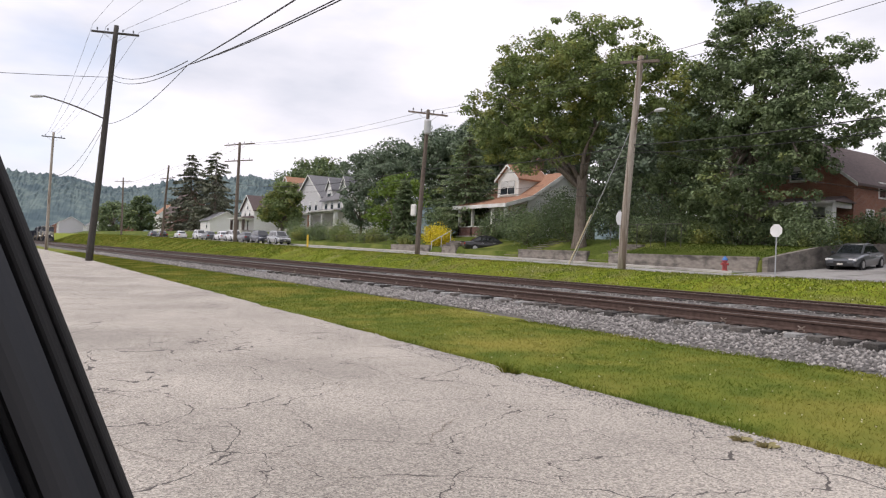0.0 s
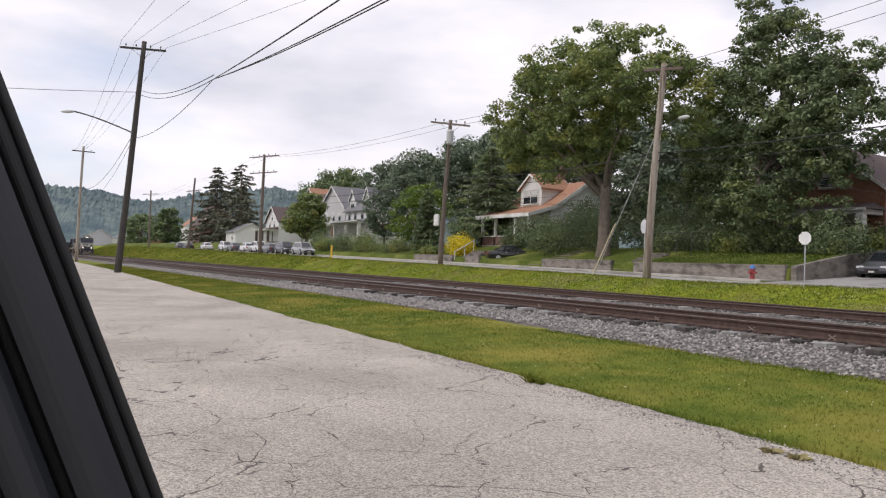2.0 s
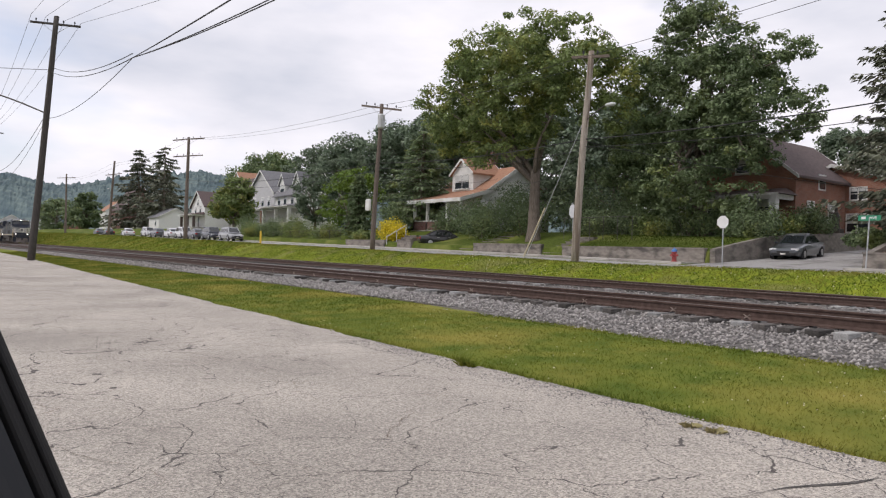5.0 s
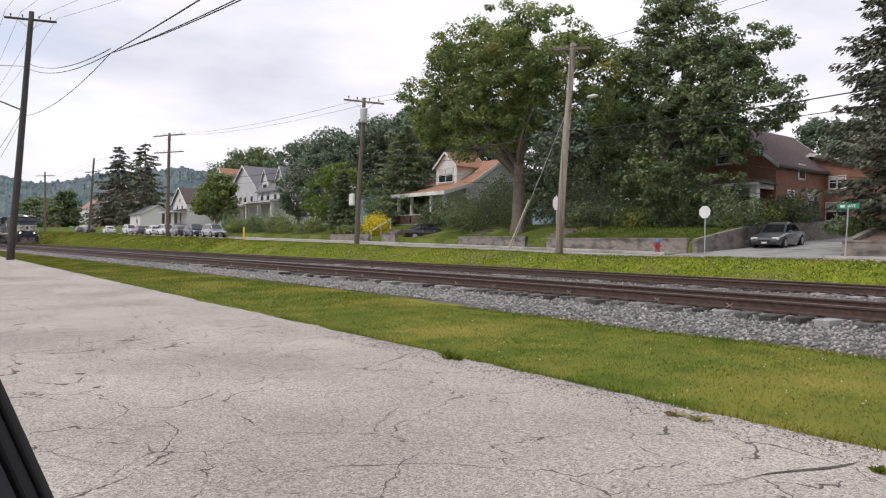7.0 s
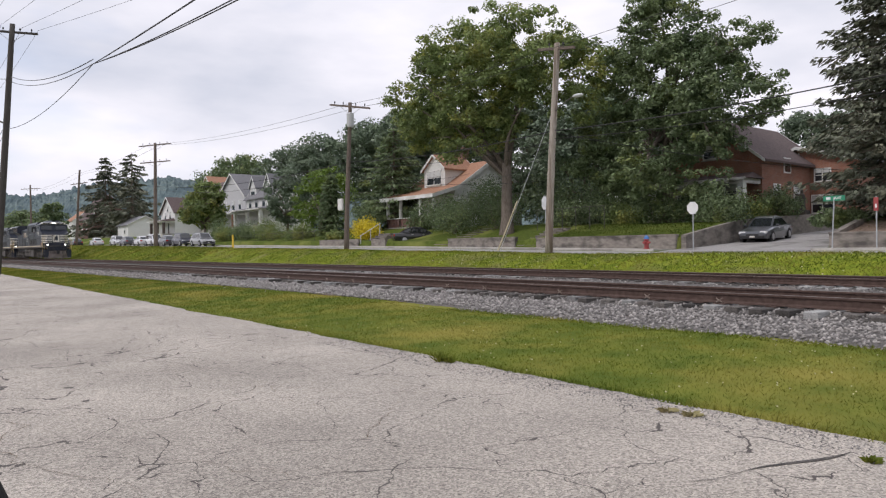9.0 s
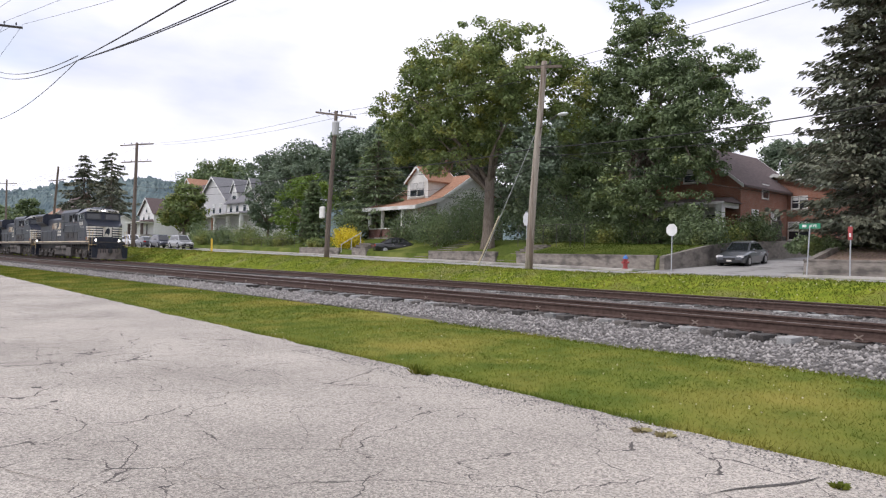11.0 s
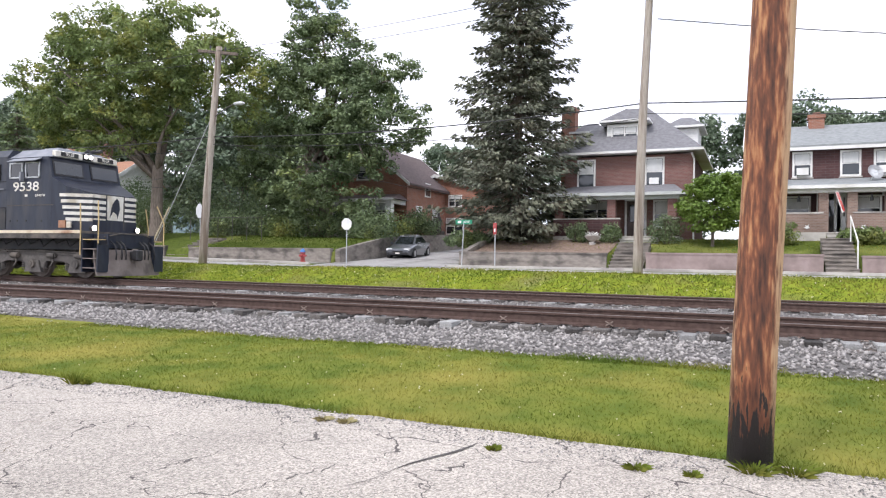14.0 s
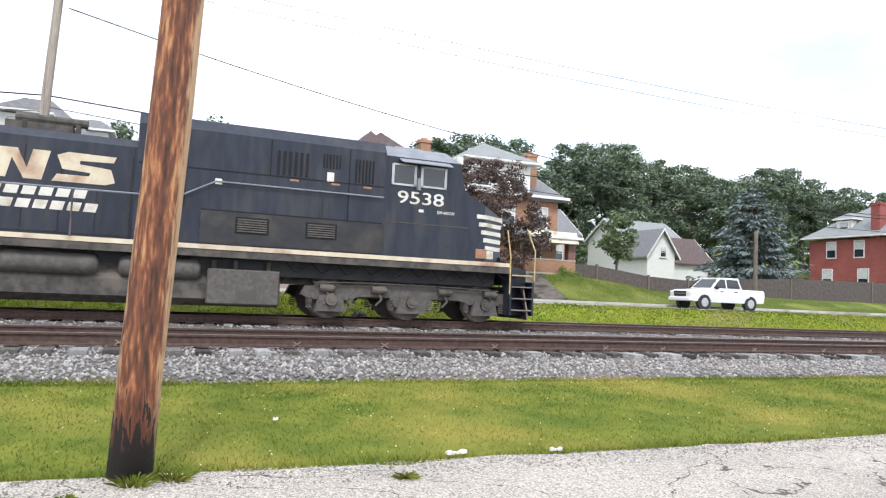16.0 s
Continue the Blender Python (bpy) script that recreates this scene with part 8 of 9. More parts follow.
rs = post_sign((-11.5, 31.6, 1.05), 2.2, None, "thin post with a small red sign seen edge on")
part("plate", one_box(-0.09, 0.09, -0.05, -0.03, 1.6, 2.15), "sign_red", rs)
part("plate_symbol", one_box(-0.035, 0.035, -0.058, -0.051, 1.72, 1.88), "white", rs)
fs = thing("sale_sign", Matrix.Translation((9.75, 34.8, 1.85)), "white post with a black and yellow board hanging", "sign")
part("post", one_box(-0.07, 0.07, -0.07, 0.07, -0.4, 1.75), "white", fs)
part("arm", one_box(-0.07, 0.75, -0.05, 0.05, 1.5, 1.6), "white", fs)
part("board", one_box(0.12, 0.65, -0.02, 0.02, 0.72, 1.46), "trim_black", fs)
part("board_band", one_box(0.13, 0.64, -0.027, -0.021, 0.95, 1.25), "yellow", fs)
part("board_bars", one_box(0.18, 0.58, -0.033, -0.028, 1.06, 1.14), "trim_black", fs)
hyd = thing("fire_hydrant", Matrix.Translation((-22.75, 31.75, 1.13)), "red fire hydrant with a blue bonnet", "fire hydrant")
bm = new_bm()
skin(bm, [[(r * math.cos(a), r * math.sin(a), z) for a in [2 * math.pi * k / 14 for k in range(14)]] for z, r in ((0, 0.17), (0.05, 0.17), (0.06, 0.12), (0.5, 0.12), (0.51, 0.16), (0.55, 0.16))])
for s in (-1, 1):
    tube(bm, (0, 0, 0.36), (s * 0.22, 0, 0.36), 0.06, 0.06, 10)
tube(bm, (0, 0, 0.36), (0, -0.24, 0.36), 0.075, 0.075, 10)
part("barrel", bm, "sign_red", hyd)
bm = new_bm()
skin(bm, [[(r * math.cos(a), r * math.sin(a), z) for a in [2 * math.pi * k / 14 for k in range(14)]] for z, r in ((0.55, 0.15), (0.64, 0.13), (0.70, 0.08), (0.72, 0.04), (0.77, 0.035))])
part("bonnet", bm, "blue", hyd)
mk = thing("marker_post", Matrix.Translation((-62.6, 24.4, 1.45)), "yellow pipeline marker post", "marker post")
bm = new_bm()
tube(bm, (0, 0, -0.3), (0, 0, 1.3), 0.09, 0.09, 10)
part("post", bm, "yellow", mk)

# ---- vehicles ----
pickup(pose(28.75, 30.2, 1.0, 0, 0, 180) @ Matrix.Scale(0.9, 4))
car(pose(-20.3, 39.8, 1.55, 0, 3.6, -81) @ Matrix.Scale(0.93, 4), "dark grey sedan parked on the side street", PAINTS["grey"], 4.9, 1.85, 1.50)
for x, y, paint_name, kind, label in ((-87.0, 30.0, "silver", "suv", "silver estate car parked by the street"), (-94.5, 30.0, "navy", "suv", "dark blue van parked by the street"), (-101.5, 30.0, "grey", "sedan", "grey saloon parked by the street"),
                                      (-107.5, 30.0, "white", "suv", "white car parked by the street"), (-114.5, 30.0, "white", "sedan", "white saloon parked by the street"), (-123.0, 30.0, "grey", "sedan", "grey car parked by the street"), (-129.5, 30.0, "white", "suv", "white utility car parked by the street"),
                                      (-146.0, 30.0, "white", "sedan", "white car parked farther along"), (-165.0, 30.0, "black", "sedan", "black car parked far along"), (-176.0, 30.0, "grey", "sedan", "grey car parked far along")):
    car(pose(x, y, street_z(x) + 0.01, 0, 0, 180 if kind == "sedan" else 0), label, PAINTS[paint_name], 4.6, 1.85, 1.7 if kind == "suv" else 1.46, kind)
car(pose(-49.5, 36.0, 1.75, 0, 0, 65), "black car parked in a driveway", PAINTS["black"], 4.5, 1.8, 1.45)

# ---- trees ----
leafy_tree("tree", (-38.6, 36.5, 2.1), [((-4.2, 0, 12.0), (6.6, 5.0, 4.2)), ((-5.2, 0.5, 15.0), (4.6, 4.2, 2.4)), ((1.5, 0, 13.6), (5.4, 4.8, 2.9)), ((5.0, 0.5, 11.6), (4.6, 4.2, 2.5)), ((-10.6, 0, 11.6), (3.7, 3.4, 2.6)), ((-2.5, -1.0, 8.6), (4.6, 3.6, 1.4)), ((-1.2, 0, 16.4), (3.2, 2.8, 1.4)), ((-8.5, 0, 8.6), (3.8, 2.8, 1.7)), ((6.8, 0, 9.0), (2.2, 2.2, 1.2)), ((-6.5, -1.5, 10.2), (5.0, 3.0, 2.6)), ((0.5, -2.5, 10.6), (4.6, 2.6, 1.8)), ((-2.4, -1.6, 7.0), (4.4, 2.4, 1.1))],
           0.50, 5.6, 21, "tall spreading shade tree with a pale forked trunk", 860, 78, 0.135, 0.74, "leaf", 4)
leafy_tree("tree", (-28.2, 42.0, 3.0), [((0, 0, 9.6), (5.4, 4.6, 3.2)), ((0.0, 0, 13.2), (3.4, 3.2, 2.2)), ((-1.0, 0, 16.2), (2.0, 2.0, 1.9)), ((4.6, 0, 7.6), (3.8, 3.2, 1.9)), ((-4.6, 0, 7.4), (3.4, 3.2, 1.8)), ((4.9, 0, 11.2), (2.4, 2.2, 1.3)), ((-3.4, 0, 11.6), (2.2, 2.2, 1.2)), ((0, -2.0, 5.2), (5.4, 3.0, 1.6)), ((-5.5, -1, 4.2), (2.2, 2.2, 1.6)), ((4.2, -1.5, 4.9), (2.6, 2.2, 1.2)), ((0.6, -4.2, 3.0), (2.4, 1.6, 1.6)), ((1.5, -2.6, 7.4), (5.4, 2.4, 1.5)), ((0.5, -2.6, 2.6), (5.2, 1.6, 1.6)), ((0.8, -1.5, 10.6), (4.2, 2.4, 1.3))],
           0.5, 7.5, 33, "tall layered dark green tree over a lawn", 880, 80, 0.125, 0.68, "leaf_deep", 8)
conifer("spruce", (-12.6, 38.3, 2.2), 20.5, 4.2, 5, "tall ragged spruce with drooping boughs", whorls=58, per=10, cards=105, droop=0.46, size=0.15, trunk_r=0.34, profile=0.55, upturn=0.35)
conifer("blue_spruce", (46.0, 44.5, 2.9), 8.5, 4.5, 6, "dense blue spruce behind a fence", "needle_blue", 30, 9, 50, 0.15, 0.03, 0.2, 0.7, 0.2)
conifer("spruce", (-221.0, 48.0, 4.0), 25.5, 9.5, 7, "dark far spruce beside the street", whorls=34, per=7, cards=40, size=0.5, trunk_r=0.5, profile=0.7, group="far conifers")
conifer("spruce", (-192.0, 48.0, 4.0), 23.5, 8.5, 8, "dark far spruce with gaps", whorls=26, per=6, cards=36, size=0.5, trunk_r=0.5, profile=0.6, group="far conifers")
conifer("spruce", (-205.0, 52.0, 4.0), 19.0, 7.5, 9, "dark far spruce beside the street", whorls=26, per=6, cards=36, size=0.5, trunk_r=0.5, group="far conifers")
leafy_tree("maple", (17.0, 36.4, 2.3), [((-0.4, 0, 4.9), (3.3, 2.8, 1.7)), ((2.0, 0, 3.6), (2.4, 2.2, 1.3)), ((-2.0, 0, 3.4), (1.8, 2.0, 1.3)), ((0.2, 0, 6.2), (2.0, 1.8, 1.0)), ((3.0, 0, 2.4), (1.7, 1.6, 1.0)), ((-0.6, -0.6, 2.4), (2.4, 1.6, 0.9)), ((1.4, -0.6, 1.6), (1.8, 1.4, 0.8))], 0.16, 1.4, 41, "copper-leaved maple before a porch", 230, 90, 0.085, 0.5, "leaf_maple", 8)
leafy_tree("small_tree", (-1.95, 36.2, 2.4), [((0, 0, 1.9), (1.55, 1.4, 1.35)), ((0.5, 0, 2.6), (1.0, 1.0, 0.8))], 0.09, 0.8, 42, "round bright green garden tree", 120, 90, 0.09, 0.42, "leaf_lime", 5, "small tree")
conifer("cypress", (-65.5, 36.3, 2.6), 6.8, 1.5, 43, "narrow dark green garden conifer", "leaf_deep", 40, 9, 26, 0.05, 0.02, 0.16, 0.55, 0.14)
leafy_tree("tree", (-74.5, 40.0, 3.2), [((0, 0, 4.2), (4.8, 3.5, 3.2)), ((2.0, 0, 6.2), (2.6, 2.4, 1.8)), ((-3.0, 0, 2.6), (3.0, 2.5, 1.8))], 0.2, 2.2, 44, "bushy yellow-green garden tree among shrubs", 110, 60, 0.16, 0.8, "leaf_lime", 6)
conifer("spruce", (-60.5, 41.0, 3.2), 11.0, 4.6, 45, "broad dark spruce beside a white porch", "leaf_deep", 34, 8, 40, 0.3, 0.06, 0.22, 0.6, 0.25)
back_blobs = [((0, 0, 9.0), (8, 5, 5)), ((-4, 0, 12), (5, 4, 3.5)), ((5, 0, 12.5), (5.5, 4, 3.5)), ((0, 0, 15), (4.5, 3.5, 2.4)), ((0, -2, 4.5), (8.5, 4, 3.5))]
bt = leafy_tree("tree", (-112.0, 60.0, 4.6), back_blobs, 0.5, 6, 46, "full green tree behind houses", 190, 95, 0.25, 1.5, "leaf_hazed", 6, group="trees behind the houses")
for x, y, z, turn in ((-124, 62, 4.6, 70), (-98, 61, 5.0, 130), (-86, 60, 4.6, 200), (-75, 56, 3.2, 300), (-67, 54, 2.6, 20), (-50, 60, 2.0, 160), (-40, 66, -2.0, 250), (-44, 54, -1.5, 30), (-58, 56, 1.5, 220)):
    copy_thing(bt, pose(x, y, z, 0, 0, turn))
dt = leafy_tree("tree", (-238.0, 95.0, 12.0), [((0, 0, 13), (21, 14, 6.5)), ((4, 0, 17), (14, 10, 5)), ((-8, 0, 10), (14, 10, 4))], 1.2, 8, 47, "broad dark dome-shaped tree on the skyline", 200, 90, 0.5, 3.2, "leaf_deep", 6)
rt = leafy_tree("tree", (-7.5, 71.0, 4.2), [((0, 0, 7.0), (6.0, 4, 4.0)), ((3, 0, 9.0), (3.5, 3, 2.6)), ((-3.5, 0, 8.5), (3.5, 3, 2.4)), ((0, 0, 2.4), (6.5, 4, 3.2))], 0.4, 4, 48, "full tree behind the roofs", 170, 95, 0.2, 1.2, "leaf_hazed", 6, group="trees behind the houses")
for x, y, z, turn in ((2.0, 70, 5.0, 120), (8.5, 72, 4.2, 40), (14.0, 75, 3.6, 200), (-17, 72, 3.4, 290), (26.5, 72, 4.6, 10), (20, 80, 4.0, 70), (-30, 70, 3.0, 150)):
    copy_thing(rt, pose(x, y, z, 0, 0, turn))
wt = leafy_tree("tree", (52.0, 88.0, 4.0), [((0, 0, 9.0), (7.0, 5, 5.0)), ((3, 0, 13.5), (4.5, 3.5, 3.4)), ((-4, 0, 12.0), (4.0, 3.5, 3.2)), ((0, -1, 4.0), (7.0, 4.5, 4.0))], 0.4, 5, 49, "dense woodland tree on the hillside", 170, 95, 0.25, 1.4, "leaf_hazed", 6, group="woodland trees")
rng_w = random.Random(12)
for x, y, z in ((40, 84, 6.5), (46, 90, 7.5), (58, 92, 6.5), (64, 88, 7.6), (71, 92, 6.2), (78, 90, 5.4), (85, 92, 5.2), (92, 90, 6.2), (99, 92, 7.2), (107, 92, 6.0), (115, 90, 5.0), (124, 92, 5.4), (134, 92, 6), (145, 92, 6), (34, 88, 6.5), (30, 84, 5.0), (68, 104, 10), (90, 106, 9), (110, 106, 9), (50, 106, 8), (130, 108, 9)):
    copy_thing(wt, pose(x, y, z + (1.8 if x > 56 else -0.5), 0, 0, rng_w.uniform(0, 360)))
leafy_tree("tree", (-88.0, 42.0, 3.4), [((0, 0, 4.6), (3.6, 3.0, 3.4)), ((1, 0, 7.2), (2.6, 2.4, 2.0))], 0.22, 2.2, 54, "full green tree beside white houses", 90, 90, 0.17, 0.9, "leaf_hazed", 6)
leafy_tree("tree", (33.5, 46.0, 3.2), [((0, 0, 2.9), (1.4, 1.3, 2.0))], 0.12, 1.2, 50, "small rounded garden tree by a fence", 60, 60, 0.13, 0.55, "leaf_deep", 5)
leafy_tree("tree", (-106.0, 37.0, 3.0), [((0, 0, 4.6), (4.3, 3.2, 3.0)), ((0.6, 0, 6.8), (2.8, 2.2, 1.8))], 0.3, 2.5, 51, "full street tree before white houses", 110, 60, 0.26, 1.1, "leaf", 7)
leafy_tree("tree", (-300.0, 46.0, 4.5), [((0, 0, 7), (9.5, 6, 6)), ((1, 0, 12), (5, 4, 4.5))], 0.6, 3, 52, "dark far street tree", 130, 60, 0.5, 1.7, "leaf_deep", 7)
leafy_tree("tree", (-380.0, 46.0, 4.5), [((0, 0, 8), (14, 8, 9))], 0.6, 5, 53, "dark far street tree", 90, 60, 0.6, 2.6, "leaf_deep", 7)
# shrubs
for k, (name, x, y, z, rx, ry, rz, leaf, label) in enumerate((
        ("forsythia", -56.6, 35.0, 2.3, 1.9, 1.0, 0.95, "leaf_yellow", "bright yellow rounded shrub"),
        ("shrub", -47.2, 38.4, 2.7, 2.3, 1.3, 1.45, "leaf_deep", "tall dark shrub before a white gable"), ("shrub", -49.2, 44.5, 3.0, 2.0, 2.6, 2.9, "leaf_deep", "tall dark shrub against a gable wall"), ("shrub", -46.6, 42.0, 3.0, 2.2, 1.8, 2.2, "leaf_deep", "tall dark shrub against a gable wall"), ("shrub", -36.6, 44.0, 3.0, 3.2, 1.6, 2.4, "leaf_deep", "dense dark garden thicket"), ("shrub", -32.8, 43.5, 3.0, 2.4, 1.5, 2.2, "leaf_deep", "dense dark garden thicket"), ("shrub", -42.5, 46.0, 3.0, 3.4, 1.6, 2.8, "leaf_deep", "dense dark garden thicket"), ("shrub", -51.5, 38.2, 2.7, 1.8, 1.2, 1.4, "leaf_deep", "dark shrub before a porch"),
        ("shrub", -45.0, 36.5, 2.6, 2.8, 1.6, 1.5, "leaf_deep", "dark shrub before a porch"), ("shrub", -41.5, 38.0, 2.8, 2.6, 1.6, 2.0, "leaf_deep", "tall dark shrub beside the big tree"), ("shrub", -48.0, 38.5, 2.8, 2.4, 1.6, 1.6, "leaf_deep", "dark shrub below a porch"),
        ("shrub", -59.5, 37.0, 2.6, 1.6, 1.4, 1.7, "leaf_deep", "rounded dark evergreen shrub"), ("shrub", -60.8, 34.2, 2.1, 1.6, 0.9, 0.5, "leaf", "low flowering garden border"), ("shrub", -71.0, 35.5, 2.4, 2.6, 1.2, 0.8, "leaf", "low green garden shrub"), ("shrub", -79.0, 35.2, 2.4, 3.4, 1.2, 1.3, "leaf", "garden shrub behind a fence"), ("shrub", -86.5, 35.2, 2.6, 2.6, 1.2, 1.3, "leaf_deep", "clipped dark garden shrub"), ("shrub", -91.5, 34.5, 2.6, 2.2, 1.2, 1.0, "leaf", "clipped round green shrub"), ("shrub", -97.0, 36.0, 2.8, 3.6, 1.2, 1.6, "leaf_deep", "dense dark garden hedge"),
        ("shrub", -22.4, 38.6, 2.6, 1.5, 1.2, 1.0, "leaf_deep", "dark rounded shrub by a brick house"), ("shrub", -23.2, 42.0, 2.8, 1.9, 1.2, 0.8, "leaf", "flowering shrub by a brick wall"), ("shrub", -22.6, 45.5, 3.1, 1.7, 1.3, 1.1, "leaf_deep", "dense shrub at the house corner"), ("shrub", -34.2, 38.5, 2.8, 2.0, 1.2, 0.9, "leaf_deep", "low dark green shrub"), ("shrub", -29.8, 39.2, 2.8, 1.6, 1.2, 0.6, "leaf", "low shrub under an oak"),
        ("shrub", -8.75, 36.9, 2.4, 0.62, 0.5, 0.62, "leaf_deep", "clipped dark boxwood by a porch"), ("shrub", -6.95, 36.9, 2.4, 0.55, 0.5, 0.55, "leaf_deep", "clipped dark boxwood by a porch"), ("shrub", -4.2, 36.7, 2.4, 0.85, 0.6, 0.72, "leaf_deep", "clipped dark hedge by steps"),
        ("shrub", 1.2, 36.7, 2.4, 0.65, 0.5, 0.62, "leaf", "small leafy shrub by a porch"), ("shrub", 7.2, 36.8, 2.3, 0.95, 0.7, 0.78, "leaf", "flowering shrub between houses"), ("shrub", 4.6, 36.9, 2.5, 1.0, 0.4, 0.3, "leaf", "low green foundation planting"), ("shrub", 14.4, 36.6, 2.2, 0.85, 0.7, 0.62, "leaf_deep", "dark rounded shrub by a porch"), ("shrub", 23.9, 38.0, 2.2, 0.9, 0.7, 0.5, "leaf_lime", "bright low shrub by a stoop"), ("shrub", -27.6, 39.6, 2.7, 2.8, 1.3, 1.3, "leaf_deep", "dense dark shrub before a shaded porch"), ("shrub", -24.6, 40.2, 2.8, 1.6, 1.2, 1.2, "leaf_deep", "dense dark shrub before a shaded porch"), ("shrub", -31.6, 40.0, 2.8, 2.4, 1.3, 1.5, "leaf_deep", "dense dark shrub under an oak"), ("shrub", -15.0, 36.5, 2.2, 1.2, 1.0, 0.4, "leaf_deep", "low growth under a spruce"))):
    shrub(name, (x, y, z), rx, ry, rz, 60 + k, label, leaf, 36 if rx < 1 else 54, 70, 0.05 if rx < 1 else 0.085)
planter = thing("planter", Matrix.Translation((-7.85, 36.4, 2.35)), "stone urn planter with white flowers", "planter")
bm = new_bm()
skin(bm, [[(r * math.cos(a), r * math.sin(a), z) for a in [2 * math.pi * k / 14 for k in range(14)]] for z, r in ((-0.1, 0.2), (0.05, 0.18), (0.12, 0.1), (0.2, 0.24), (0.4, 0.4), (0.44, 0.4))])
part("urn", fixed(bm), "concrete", planter)
rng_f = np.random.default_rng(3)
quad_soup("flowers", leaf_quads(rng_f, np.array([(0.25 * math.cos(a), 0.25 * math.sin(a), 0.52) for a in range(6)]), np.full(6, 0.18), 26, 0.04), "white", planter)["kind"] = "stuff"
# mulch bed before the brick house
bm = new_bm()
skin(bm, [[(-13.7 + 7.1 * f, 33.3, ground_z(-13.7 + 7.1 * f, 33.35) + 0.02), (-13.7 + 7.1 * f, 35.0, ground_z(-13.7 + 7.1 * f, 35.0) + 0.03), (-13.7 + 7.1 * f, 37.2, ground_z(-13.7 + 7.1 * f, 37.2) + 0.03)] for f in [k / 10 for k in range(11)]], caps=False, closed=False)
tagged(mesh_object("mulch_bed", bm, "mulch"), "brown mulch bed under the spruce", "soil", kind="structure")

# ---- far wooded ridges ----
def ridge(name, dist, az0, az1, heights, seed, material, label):
    n, rows = 640, 34
    v, f = [], []
    for i in range(n):
        a = az0 + (az1 - az0) * i / (n - 1)
        top = float(np.interp(a, [p[0] for p in heights], [p[1] for p in heights])) * dist
        for j in range(rows):
            g = j / (rows - 1)
            d = dist * (0.72 + 0.28 * g)
            z = 4 + top * math.sin(g * math.pi / 2) + (7 * noise.noise((a * 3.1, g * 6, seed)) + 5.5 * noise.noise((a * 11, g * 19, seed)) + 5.0 * noise.noise((a * 26, g * 34, seed)) + 4.0 * noise.noise((a * 55, g * 70, seed))) * g * dist / 1500
            v.append((d * math.sin(radians(a)), d * math.cos(radians(a)), z))
    for i in range(n - 1):
        for j in range(rows - 1):
            f.append((i * rows + j, i * rows + rows + j, i * rows + rows + j + 1, i * rows + j + 1))
    return tagged(raw_mesh(name, v, f, material), label, "hill", kind="structure")


# no mist in the air here; the ridge carries haze in its colour
ridge("backdrop", 1700, -112, -40, [(-112, 0.08), (-92, 0.079), (-86, 0.076), (-83.5, 0.066), (-81.5, 0.068), (-79, 0.082), (-76, 0.088), (-73.5, 0.094), (-70, 0.088), (-60, 0.07), (-40, 0.05)], 2.0, "forest_far", "wooded hills beyond the valley with haze-tinted colour")


# ---- the parked car's window frame, beside the camera ----
def window_frame():
    a, b = Vector((-0.685, -0.027, 1.493)), Vector((-0.657, 0.110, 1.134))
    d = (b - a).normalized()
    u = Vector((0, -1, 0))
    u = (u - d * u.dot(d)).normalized()
    w = d.cross(u)
    if w.x > 0:
        w = -w
    t = thing("car_window_frame", Matrix.Translation(a), "dark window pillar of a parked car with rubber seals", "car part")
    bands = [(0.0, 0.012, 0.03, 0.010, "seal", "rubber_seal"), (0.0105, 0.026, 0.032, 0.0, "seal", "inner_seal"), (0.0245, 0.062, 0.03, -0.016, "door_paint", "pillar"), (0.060, 0.076, 0.03, 0.012, "seal", "rubber_seal"), (0.074, 0.108, 0.03, -0.008, "door_paint", "pillar"), (0.106, 0.122, 0.03, 0.014, "seal", "rubber_seal"), (0.120, 0.30, 0.03, 0.0, "door_paint", "inner_trim")]
    for u0, u1, back, front, material, name in bands:
        bm = new_bm()
        loops = []
        for k in range(9):
            s = -0.55 + 1.6 * k / 8
            c = d * s - w * 0.0 + u * (0.012 * (s - 0.2) ** 2)
            ring = []
            for i in range(7):
                f = i / 6
                ring.append(c + u * (u0 + (u1 - u0) * f) + w * (front + 0.010 - 0.010 * math.sin(f * math.pi)))
            ring += [c + u * u1 + w * (0.05 + back), c + u * u0 + w * (0.05 + back)]
            loops.append(ring)
        skin(bm, loops)
        part(name, fixed(bm), material, t, smooth=False)


window_frame()


# ---- ground cover ----
def gravel(name, x0, x1, y0, y1, count, size, seed):
    rng = np.random.default_rng(seed)
    c = np.stack([rng.uniform(x0, x1, count), y1 - (y1 - y0) * rng.uniform(0, 1, count) ** 1.6, np.full(count, 0.004)], 1)
    base = np.array([(1, 0, 0), (-0.5, 0.87, 0), (-0.5, -0.87, 0), (0, 0, 0.7)])
    r = size * rng.uniform(0.5, 1.4, (count, 1, 1)) * rng.uniform(0.7, 1.2, (count, 4, 1))
    a = rng.uniform(0, 6.28, count)[:, None]
    s = base[None] * r
    p = np.stack([s[..., 0] * np.cos(a) - s[..., 1] * np.sin(a), s[..., 0] * np.sin(a) + s[..., 1] * np.cos(a), s[..., 2]], -1) + c[:, None]
    tri = [(0, 1, 3), (1, 2, 3), (2, 0, 3)]
    tagged(quad_soup(name, np.concatenate([p[:, t] for t in tri]), "stone"), "loose grey gravel along the road edge", "gravel", kind="stuff")


